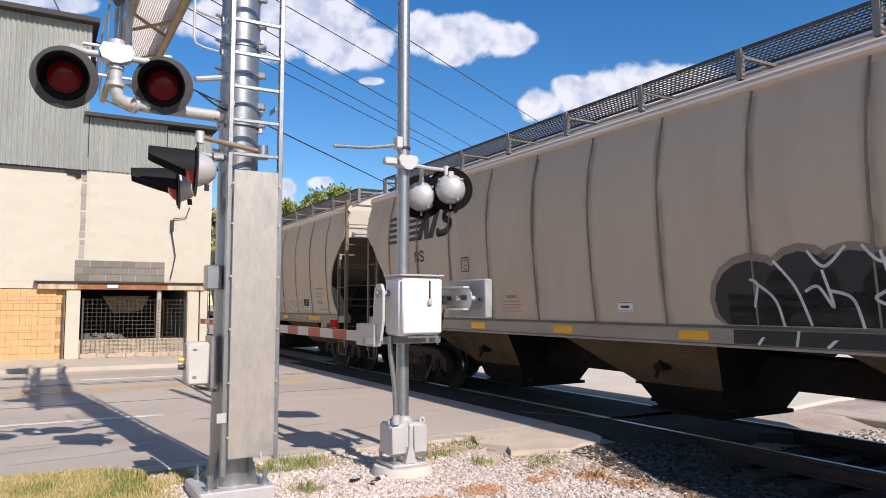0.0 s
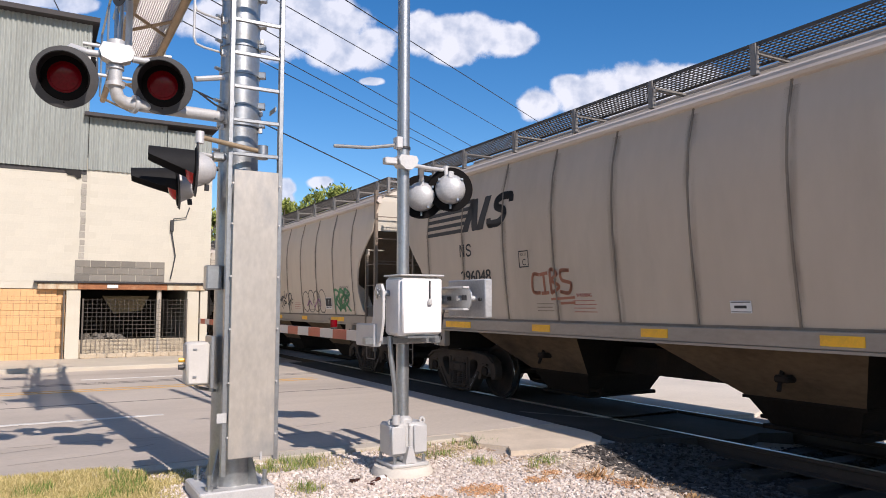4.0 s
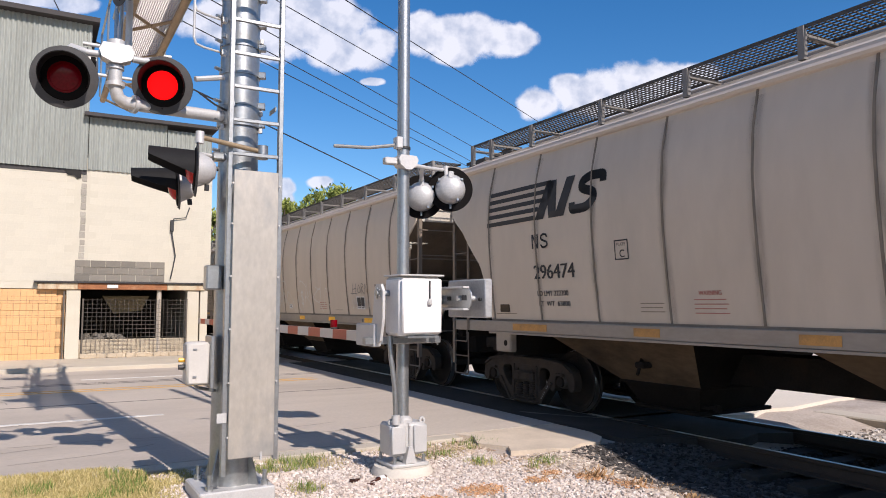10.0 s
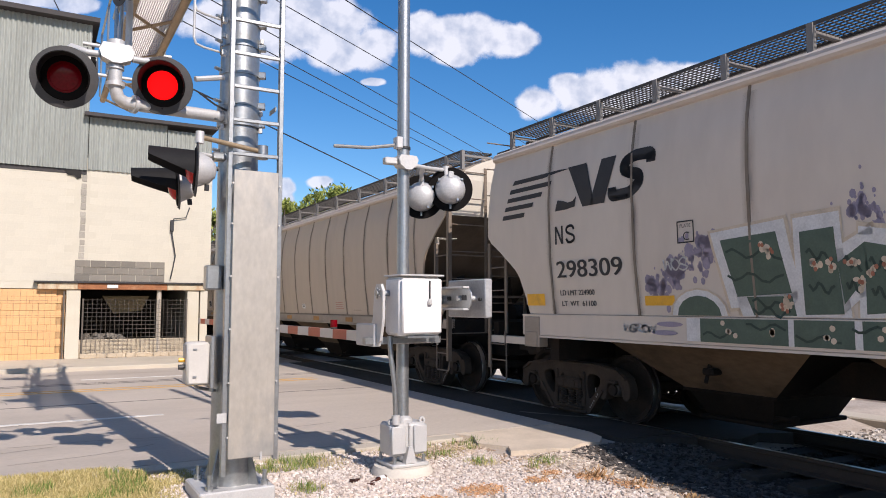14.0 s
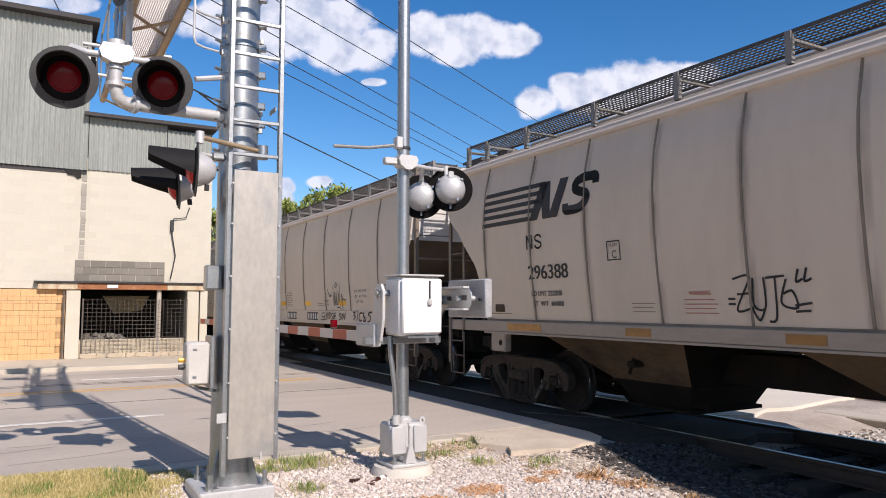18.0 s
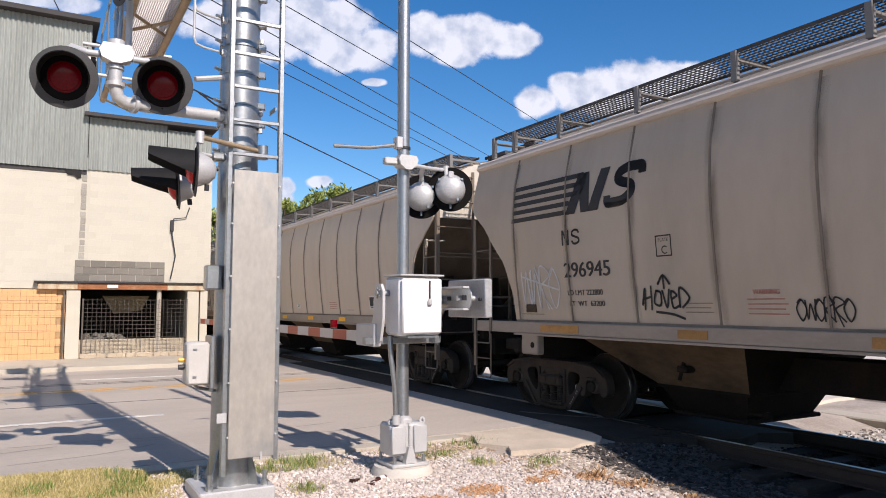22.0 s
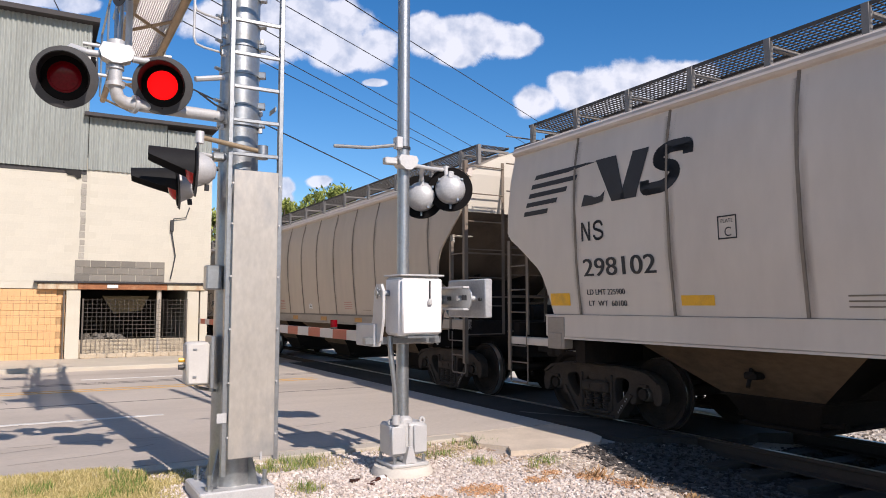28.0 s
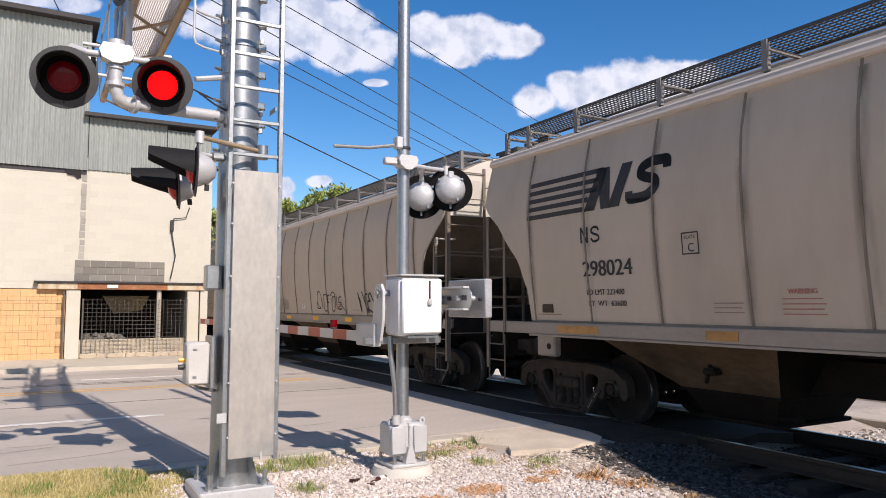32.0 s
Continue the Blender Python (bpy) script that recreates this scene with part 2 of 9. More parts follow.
def grime_mat(name, base, reach):
    """Thin grime that thins out from a line (the object's x-z plane) and is broken up by noise."""
    m = mat(name, base, 0.85, var=0.25, scale=1.5, fine=20, bump=0.0, spec=0.2)
    N, Lk = m.node_tree.nodes, m.node_tree.links.new
    tc, sp, ab, mr = N.new("ShaderNodeTexCoord"), N.new("ShaderNodeSeparateXYZ"), N.new("ShaderNodeMath"), N.new("ShaderNodeMapRange")
    nz, nr, mp, mu = N.new("ShaderNodeTexNoise"), N.new("ShaderNodeMapRange"), N.new("ShaderNodeMapping"), N.new("ShaderNodeMath")
    ab.operation, mu.operation = "ABSOLUTE", "MULTIPLY"
    Lk(tc.outputs["Object"], sp.inputs[0])
    Lk(sp.outputs["Y"], ab.inputs[0])
    mr.inputs["From Min"].default_value, mr.inputs["From Max"].default_value = reach, 0.0
    Lk(ab.outputs[0], mr.inputs["Value"])
    oi, ad = N.new("ShaderNodeObjectInfo"), N.new("ShaderNodeVectorMath")
    ad.operation = "MULTIPLY_ADD"
    ad.inputs[1].default_value, mp.inputs["Scale"].default_value = (37.0, 37.0, 37.0), (1.0, 4.0, 0.8)
    Lk(tc.outputs["Object"], mp.inputs["Vector"])
    Lk(oi.outputs["Random"], ad.inputs[0])
    Lk(mp.outputs["Vector"], ad.inputs[2])
    nz.inputs["Scale"].default_value, nz.inputs["Detail"].default_value = 2.0, 5
    Lk(ad.outputs[0], nz.inputs["Vector"])
    nr.inputs["From Min"].default_value, nr.inputs["From Max"].default_value, nr.inputs["To Max"].default_value = 0.36, 0.72, 0.6
    Lk(nz.outputs["Fac"], nr.inputs["Value"])
    Lk(mr.outputs[0], mu.inputs[0])
    Lk(nr.outputs[0], mu.inputs[1])
    Lk(mu.outputs[0], N["Principled BSDF"].inputs["Alpha"])
    return m


M_SMEAR = grime_mat("seam_smear", (0.17, 0.13, 0.095), 0.1)

# ---- ground, road, track ----
M_ASPHALT = mat("worn_asphalt", (0.48, 0.415, 0.35), 0.88, var=0.17, scale=0.5, fine=38, bump=0.35, dirt=(0.31, 0.265, 0.225), dirt_amount=0.75, stretch=(0.35, 1.4, 1))
M_APRON = mat("apron_concrete", (0.62, 0.52, 0.41), 0.9, var=0.14, scale=1.2, fine=50, bump=0.4, dirt=(0.27, 0.22, 0.17), dirt_amount=0.5)
M_SOIL = mat("gravel_soil", (0.46, 0.39, 0.33), 0.95, var=0.25, scale=1.5, fine=25, bump=0.8, dirt=(0.22, 0.17, 0.13), dirt_amount=0.6)
M_BALLAST = mat("ballast_stone", (0.33, 0.31, 0.29), 0.9, var=0.25, scale=6, fine=40, bump=0.5)
M_LINEW = mat("road_line_white", (0.70, 0.68, 0.64), 0.8, var=0.15, scale=3, fine=50, bump=0.1, dirt=(0.32, 0.30, 0.28), dirt_amount=0.6)
M_LINEY = mat("road_line_yellow", (0.55, 0.33, 0.10), 0.8, var=0.15, scale=3, fine=50, bump=0.1, dirt=(0.30, 0.26, 0.20), dirt_amount=0.6)
M_PAVE = mat("pavement_concrete", (0.52, 0.46, 0.37), 0.9, var=0.10, scale=1.0, fine=40, bump=0.3, dirt=(0.40, 0.34, 0.26), dirt_amount=0.5)
M_KERB = mat("kerb_concrete", (0.50, 0.44, 0.36), 0.9, var=0.12, scale=2, fine=40, bump=0.3)
M_RAIL = mat("rail_rusty", (0.06, 0.042, 0.032), 0.8, metal=0.2, var=0.2, scale=6, bump=0.2)
M_TIE = mat("tie_wood", (0.055, 0.043, 0.034), 0.9, var=0.25, scale=3, fine=30, bump=0.5, stretch=(0.3, 2, 2))

# oil stain plus the train's shade, both put into this near-black colour
M_OILSHADE = mat("oily_shade_asphalt", (0.052, 0.045, 0.04), 0.9, var=0.3, scale=1.2, fine=50, bump=0.4, dirt=(0.10, 0.085, 0.07), dirt_amount=0.6, spec=0.2)
TRACK = 7.9
ROAD_Y0, ROAD_Y1 = 7.85, 19.7


def ground_z(x, y):
    """Height of the open ground: level beside the road, falling a little towards the camera, a low bank at the track."""
    z = -0.05 - 0.05 * max(0.0, min(1.0, (7.0 - y) / 3.0))
    bank = max(0.0, 1 - abs(x - TRACK) / 3.4)
    z += -0.16 * max(0.0, min(1.0, (6.6 - y) / 1.5)) * max(0.0, min(1.0, (x - 4.2) / 0.9)) * (1 - bank) * 0.0
    return z - 0.19 * max(0.0, min(1.0, (x - 4.9) / 0.8)) * max(0.0, min(1.0, (6.45 - y) / 0.9))


def build_ground():
    xs = [-3000, -400, -60, -20] + [-8 + 0.5 * i for i in range(57)] + [24, 40, 80, 400, 3000]
    ys = [-3000, -300, -40, -15] + [-6 + 0.5 * i for i in range(28)] + [8.3, 12, 19, 26, 60, 300, 3000]
    g = Geo().grid([[(x, y, ground_z(x, y) if -20 < y < 7.9 else -0.12) for y in ys] for x in xs])
    tagged(part("ground", g, M_SOIL, smooth=30), "pale gravelly soil beside the road and the track", "ground", kind="structure")
    # road, with a groove on each side of both rails
    cuts = [-90, TRACK - 0.83, TRACK - 0.67, TRACK + 0.67, TRACK + 0.83, 140]
    g = Geo()
    for a, b in ((0, 1), (2, 3), (4, 5)):
        g.box(cuts[a], cuts[b], ROAD_Y0, ROAD_Y1, -0.3, 0.0)
    road = tagged(part("road", g, M_ASPHALT), "worn grey asphalt road with faded lane lines", "road", kind="structure")
    g = Geo()
    for a, b in ((-30, -22), (-14, 1.68), (12, 16), (24, 28)):
        g.box(a, b, 11.25, 11.36, -0.002, 0.005)
    for a, b in ((-12, -6), (0.9, 3.2), (14, 18)):
        g.box(a, b, 17.3, 17.4, -0.002, 0.005)
    part("lane_line", g, M_LINEW, road, "faded white lane lines")
    g = Geo()
    for y in (15.0, 15.3):
        g.box(-60, 5.4, y, y + 0.1, -0.002, 0.005)
        g.box(11, 60, y, y + 0.1, -0.002, 0.005)
    part("centre_line", g, M_LINEY, road, "faded double yellow centre line")
    g = Geo()
    for y, w in ((16.3, 0.05), (16.55, 0.04), (13.1, 0.03)):
        g.box(-30, 5.8, y, y + w, -0.002, 0.004)
    part("crack_filler", g, mat("tar_seal", (0.09, 0.085, 0.08), 0.7), road, "dark tar crack filler")
    r = random.Random(21)
    mc = mat("road_crack", (0.24, 0.215, 0.185), 0.9)
    for i in range(12):
        x, y = r.uniform(-1.5, 5.5), r.uniform(8.2, 16)
        a, pts = r.uniform(-0.5, 0.5) + (1.57 if i % 4 == 0 else 0), []
        for k in range(9):
            pts.append((x, y))
            a += r.uniform(-0.22, 0.22)
            x, y = x + 0.22 * math.cos(a), min(ROAD_Y1 - 0.1, max(ROAD_Y0 + 0.1, y + 0.12 * math.sin(a)))
        g = Geo()
        for (a0, b0), (a1, b1) in zip(pts, pts[1:]):
            l = math.hypot(a1 - a0, b1 - b0) or 1
            nx, ny = -(b1 - b0) / l * 0.007, (a1 - a0) / l * 0.007
            g.add([(a0 + nx, b0 + ny, 0.0025), (a0 - nx, b0 - ny, 0.0025), (a1 - nx, b1 - ny, 0.0025), (a1 + nx, b1 + ny, 0.0025)], [(0, 1, 2, 3)])
        part("crack", g, mc, road)
    g = Geo().box(-90, 5.6, ROAD_Y1, 23.2, -0.3, 0.1, bevel=0.02)
    tagged(part("pavement", g, M_PAVE), "pale sandy concrete pavement along the old building", "pavement", kind="structure")
    g = Geo().box(-90, 4.6, ROAD_Y0 - 0.25, ROAD_Y0, -0.3, -0.006, bevel=0.01)
    tagged(part("kerb", g, M_KERB), "worn flush concrete kerb at the road edge", "kerb", kind="structure")
    # broken concrete apron between the kerb and the track
    out = [(4.62, ROAD_Y0 - 0.02), (4.75, 7.6), (4.55, 7.2), (4.75, 6.85), (4.62, 6.62), (5.05, 6.55), (5.3, 6.42), (5.6, 6.6), (5.85, 6.55), (6.1, 6.8), (6.22, 7.2), (6.25, ROAD_Y0 - 0.02)]
    g = Geo().prism(out, "z", -0.3, -0.004)
    tagged(part("apron", g, M_APRON), "cracked tan concrete apron at the crossing edge", "apron", kind="structure")
    g = Geo().prism([(TRACK - 0.63, 6.1), (TRACK - 0.3, 5.95), (TRACK + 0.2, 6.1), (TRACK + 0.63, 5.9), (TRACK + 0.63, ROAD_Y0 - 0.003), (TRACK - 0.63, ROAD_Y0 - 0.003)], "z", -0.3, -0.03)
    tagged(part("crossing_panel", g, M_OILSHADE), "dark crossing panel between the rails", "crossing", kind="structure")
    g = Geo().prism([(TRACK + 0.84, 7.2), (9.2, 7.0), (9.9, 7.3), (10.4, 7.2), (12.0, 7.5), (60, 7.6), (60, 30), (TRACK + 0.84, 30)], "z", -0.3, 0.006)
    tagged(part("far_apron", g, mat("bleached_apron", (0.66, 0.59, 0.50), 0.9, var=0.1, scale=0.8, fine=30, bump=0.2, dirt=(0.50, 0.44, 0.37), dirt_amount=0.5)), "sun-bleached concrete apron on the far side of the track", "apron", kind="structure")
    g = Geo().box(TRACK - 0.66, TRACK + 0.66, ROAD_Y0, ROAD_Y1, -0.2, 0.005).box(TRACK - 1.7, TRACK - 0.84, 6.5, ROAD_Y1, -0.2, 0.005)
    cs = tagged(part("crossing_surface", g, M_OILSHADE), "oil-stained asphalt along the rails, darkened as train shade", "crossing", kind="structure")
    ragged = [(6.2, 6.5), (6.4, 6.44), (6.55, 6.36), (6.7, 6.38), (6.85, 6.24), (7.06, 6.16), (7.06, 6.5)]
    part("broken_edge", Geo().prism(ragged, "z", -0.25, -0.004), M_OILSHADE, cs, "ragged asphalt edge beside the rail")
    # pale dust washed in an arc over the dark surface
    pts = [(TRACK - 1.5 + 0.1 * i, 8.9 - 0.19 * i + 0.012 * i * i * 0.35) for i in range(11)]
    g = Geo().grid([[(x, y - 0.05 - 0.04 * math.sin(k * 2.1), 0.0085) for k, (x, y) in enumerate(pts)], [(x, y + 0.06 + 0.03 * math.sin(k * 1.3), 0.0085) for k, (x, y) in enumerate(pts)]])
    part("dust_streak", g, mat("pale_dust", (0.20, 0.175, 0.15), 0.95, var=0.4, scale=6, fine=40), cs, "pale arc of washed dust")
    # far verge: pale yard beyond the track
    g = Geo().box(12.6, 120, -60, ROAD_Y0 - 0.3, -0.4, -0.02)
    tagged(part("yard_slab", g, mat("yard_concrete", (0.62, 0.57, 0.52), 0.9, var=0.08, scale=0.6, bump=0.2)), "sun-bleached pale concrete yard beyond the track", "yard", kind="structure")
    g = Geo().box(10.6, 11.1, -60, 7.0, -0.3, -0.045, bevel=0.02)
    tagged(part("edging", g, M_KERB), "low pale concrete strip beyond the ballast", "edging", kind="structure")


def rail_mesh(y0, y1):
    h, w = 0.18, 0.037
    prof = [(-0.07, -h), (0.07, -h), (0.07, -h + 0.015), (0.012, -h + 0.04), (0.012, -0.05), (w, -0.04), (w, -0.008), (w - 0.012, 0.0), (-w + 0.012, 0.0), (-w, -0.008), (-w, -0.04), (-0.012, -0.05), (-0.012, -h + 0.04), (-0.07, -h + 0.015)]
    return Geo().prism(prof, "y", y0, y1)


def build_track():
    for s in (-1, 1):
        t = thing("rail", pose(TRACK + s * 0.7525, 0, 0), "rusty steel rail with a bright worn top", "rail", "rails of the track")
        part("rail_web", rail_mesh(-80, 160), M_RAIL, t)
        part("rail_head", Geo().box(-0.026, 0.026, -80, 160, -0.004, 0.0015), M_TREAD, t, "bright worn running surface")
    g = Geo().box(-1.3, 1.3, -0.115, 0.115, -0.36, -0.178, bevel=0.012)
    tie = tagged(part("railway_tie", g, M_TIE), "dark weathered wooden tie under the rails", "railway tie", "ties of the track")
    tie.matrix_basis = pose(TRACK, 7.2, 0)
    for i in range(1, 45):
        copy_thing(tie, pose(TRACK, 7.2 - 0.53 * i, 0, 0, 0, random.uniform(-1.5, 1.5)))


build_ground()
build_track()


# ---- old building across the road ----
M_BLOCK = mat("painted_block", (0.57, 0.525, 0.43), 0.85, var=0.07, scale=0.9, fine=30, bump=0.3, dirt=(0.48, 0.41, 0.29), dirt_amount=0.55, rnd=0.025)
M_MORTAR = mat("block_mortar", (0.55, 0.505, 0.41), 0.9, var=0.08, bump=0.2)
M_CORR = mat("weathered_corrugated_sheet", (0.31, 0.325, 0.295), 0.6, metal=0.15, var=0.2, scale=0.8, fine=14, bump=0.1, dirt=(0.19, 0.19, 0.165), dirt_amount=0.5, stretch=(2.5, 1, 0.35))
M_OBRICK = mat("orange_brick", (0.70, 0.41, 0.19), 0.85, var=0.10, scale=2, fine=30, bump=0.15, rnd=0.05, dirt=(0.50, 0.30, 0.15), dirt_amount=0.5)
M_OMORT = mat("brick_mortar", (0.46, 0.29, 0.14), 0.9, var=0.1)
M_RUST = mat("rusty_lintel", (0.30, 0.12, 0.05), 0.85, var=0.3, scale=5, fine=40, bump=0.3, dirt=(0.45, 0.28, 0.16), dirt_amount=0.7)
M_ROOFD = mat("dark_roof_edge", (0.05, 0.045, 0.045), 0.8, var=0.2)
M_PITCHW = mat("gap_shade", (0.02, 0.018, 0.017), 0.9)
# near-black tone holds the shade of the room and behind the siding
M_INT = mat("interior_shade_wall", (0.06, 0.055, 0.05), 0.9, var=0.3, scale=2, bump=0.2)
M_CBLOCK = mat("bare_grey_block", (0.21, 0.19, 0.16), 0.9, var=0.15, scale=3, bump=0.3, rnd=0.15)
M_FENCE = mat("fence_wire", (0.16, 0.14, 0.12), 0.6, metal=0.5, var=0.2)
M_JOINT = mat("joint_block", (0.36, 0.33, 0.28), 0.9, var=0.2, scale=3, bump=0.3, rnd=0.2)
BY = 22.9


def corrugated(x0, x1, z0, z1, y, pitch=0.13, depth=0.045):
    g = Geo()
    n = int((x1 - x0) / pitch * 6)
    rows = []
    for z in (z0, (z0 + z1) / 2, z1):
        rows.append([(x0 + (x1 - x0) * i / n, y - depth * 0.5 * math.sin(2 * math.pi * (x1 - x0) * i / n / pitch), z) for i in range(n + 1)])
    return g.grid(rows)


def build_building():
    b = thing("warehouse", pose(0, BY, 0), "old cream-painted block warehouse with corrugated upper walls", "warehouse")
    g = Geo()
    g.box(-16, 0.72, 0.0975, 0.42, 2.26, 5.7).box(0.72, 4.6, 0.0975, 0.42, 2.26, 5.9)
    g.box(4.3, 4.6, 0.42, 14, 0, 5.9).box(-16, -15.7, 0.42, 14, 0, 9.8).box(-16, 4.6, 14, 14.3, 0, 7.0)
    part("wall_core", g, M_MORTAR, b)
    g = Geo().box(-16, 0.7, 0.16, 0.42, 0, 2.1)
    part("lower_wall_core", g, M_OMORT, b)
    part("upper_siding", corrugated(-16, 1.12, 5.52, 9.85, 0.03), M_CORR, b, "tall weathered grey-green corrugated sheet", smooth=60)
    part("low_siding", corrugated(1.14, 3.28, 5.55, 7.12, 0.05), M_CORR, b, "shorter weathered corrugated sheet", smooth=60)
    part("low_siding", corrugated(3.3, 4.62, 5.75, 6.98, 0.05), M_CORR, b, "darker corrugated sheet under the eave", smooth=60)
    part("siding_backing", Geo().box(-16, 1.12, 0.12, 0.3, 5.7, 9.8).box(1.12, 4.6, 0.12, 0.3, 5.9, 7.0).box(0.95, 1.12, 0.05, 14, 7.0, 9.8), M_INT, b)
    part("roof", Geo().box(-16.3, 1.3, -0.28, 14.3, 9.86, 10.0), M_ROOFD, b, "dark flat roof edge")
    part("low_roof", Geo().box(1.0, 4.75, -0.22, 14.3, 7.1, 7.2), M_ROOFD, b)
    # flat dark pieces painted as the shade of gaps under the sheet
    part("eave_gap", Geo().box(-16, 1.12, 0.08, 0.119, 5.40, 5.53), M_ROOFD, b)
    part("broken_edge", Geo().prism([(0.55, 5.53), (0.98, 5.53), (0.98, 5.3), (0.88, 5.26), (0.8, 5.34), (0.62, 5.36)], "y", 0.05, 0.092), M_PITCHW, b, "dark plate painted as a shaded broken gap under the sheet")
    part("plaster_band", Geo().box(-16, -0.004, 0.10, 0.4, 2.075, 2.262, bevel=0.004), M_BLOCK, b, "cream plaster band over the orange wall")
    part("lintel", Geo().box(1.0, 3.4, -0.06, 0.118, 2.06, 2.24, bevel=0.01), M_RUST, b, "rust-streaked steel lintel")
    streaked = mat("rust_streaked_plaster", (0.55, 0.46, 0.32), 0.88, var=0.15, scale=3, fine=30, bump=0.2, dirt=(0.36, 0.15, 0.06), dirt_amount=0.9, stretch=(2.5, 1, 0.6))
    for x0, x1 in ((0.0, 0.996), (3.404, 4.5)):
        part("lintel_end", Geo().box(x0, x1, -0.055, 0.118, 2.06, 2.24, bevel=0.01), streaked, b, "cream lintel end with rust streaks")
    part("ledge", Geo().box(-0.1, 4.6, -0.12, 0.11, 2.245, 2.29), M_ROOFD, b)
    part("light_fixture", Geo().box(1.75, 2.05, -0.1, -0.062, 2.1, 2.2, bevel=0.02), M_WHITE, b, "small white plate")
    for x0, x1 in ((0.72, 1.08), (4.0, 4.34), (4.38, 4.6)):
        part("pier", Geo().box(x0, x1, 0.0, 0.42, 0, 2.06, bevel=0.01), M_BLOCK, b, "cream-painted concrete pier")
    part("post", Geo().rod((3.2, 0.1, 0.1), (3.2, 0.1, 2.06), 0.07, 12), mat("post_paint", (0.45, 0.40, 0.33), 0.7), b, "worn painted steel post", smooth=40)
    # room behind the opening, its shade put into near-black surfaces
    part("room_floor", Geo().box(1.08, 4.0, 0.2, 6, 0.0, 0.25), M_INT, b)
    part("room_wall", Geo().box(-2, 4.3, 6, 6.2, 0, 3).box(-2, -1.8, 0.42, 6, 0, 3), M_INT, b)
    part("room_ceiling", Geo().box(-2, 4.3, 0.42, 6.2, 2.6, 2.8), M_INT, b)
    part("base_wall", Geo().box(1.08, 4.0, 0.06, 0.3, 0.0, 0.62, bevel=0.01), mat("base_plaster", (0.46, 0.39, 0.29), 0.9, var=0.2, scale=4, fine=30, bump=0.3, dirt=(0.25, 0.21, 0.16), dirt_amount=0.7), b, "low stained tan wall in the opening")
    part("hopper_back", Geo().prism([(1.75, 1.9), (3.1, 1.9), (2.9, 1.45), (2.1, 1.35)], "y", 1.5, 1.7), mat("old_yellow_board", (0.34, 0.26, 0.14), 0.8, var=0.3), b, "hanging yellowed board")
    g = Geo()
    for i in range(26):
        x, r = random.uniform(1.2, 2.3), random.uniform(0.04, 0.1)
        g.box(-r, r, -r, r, -r * 0.6, r * 0.6, m=pose(x, 0.5 + random.uniform(-.1, .15), 0.62 + 0.18 * max(0, 1 - abs(x - 1.6) / 0.7) * random.random(), *[random.uniform(-30, 30) for _ in range(3)]))
    part("rubble", g, M_CBLOCK, b, "heap of broken grey rubble")
    ms = mat("base_stone", (0.45, 0.37, 0.27), 0.9, var=0.2, scale=4, bump=0.4, rnd=0.15)
    st = Geo().box(-0.13, 0.13, -0.05, 0.05, -0.07, 0.07, bevel=0.02).mesh("stone", ms)
    for i in range(30):
        part("stone", st, None, b, at=pose(random.uniform(1.2, 4.3), -0.08 + random.uniform(-.06, .06), 0.16, *[random.uniform(-12, 12) for _ in range(3)]))
    # downpipe stain strip, cable
    for k in range(15):
        part("joint_block", Geo().box(0.985 + 0.01 * (k % 3), 1.135, 0.086 + 0.004 * (k % 2), 0.0972, 2.31 + 0.206 * k, 2.31 + 0.206 * k + (0.15 if k % 4 == 1 else 0.19), bevel=0.004), M_JOINT, b)
    part("cable", Geo().pipe([(4.0, 0.04, 4.62), (3.9, 0.03, 4.3), (3.55, 0.03, 4.25), (3.5, 0.03, 3.8), (3.62, 0.03, 3.1), (3.5, 0.03, 2.4)], 0.018, 6), M_BLACK, b, "loose black cable", smooth=40)
    part("cable_box", Geo().box(3.45, 3.55, 0.0, 0.1, 3.85, 4.2, bevel=0.01), M_BLACK, b)
    return b


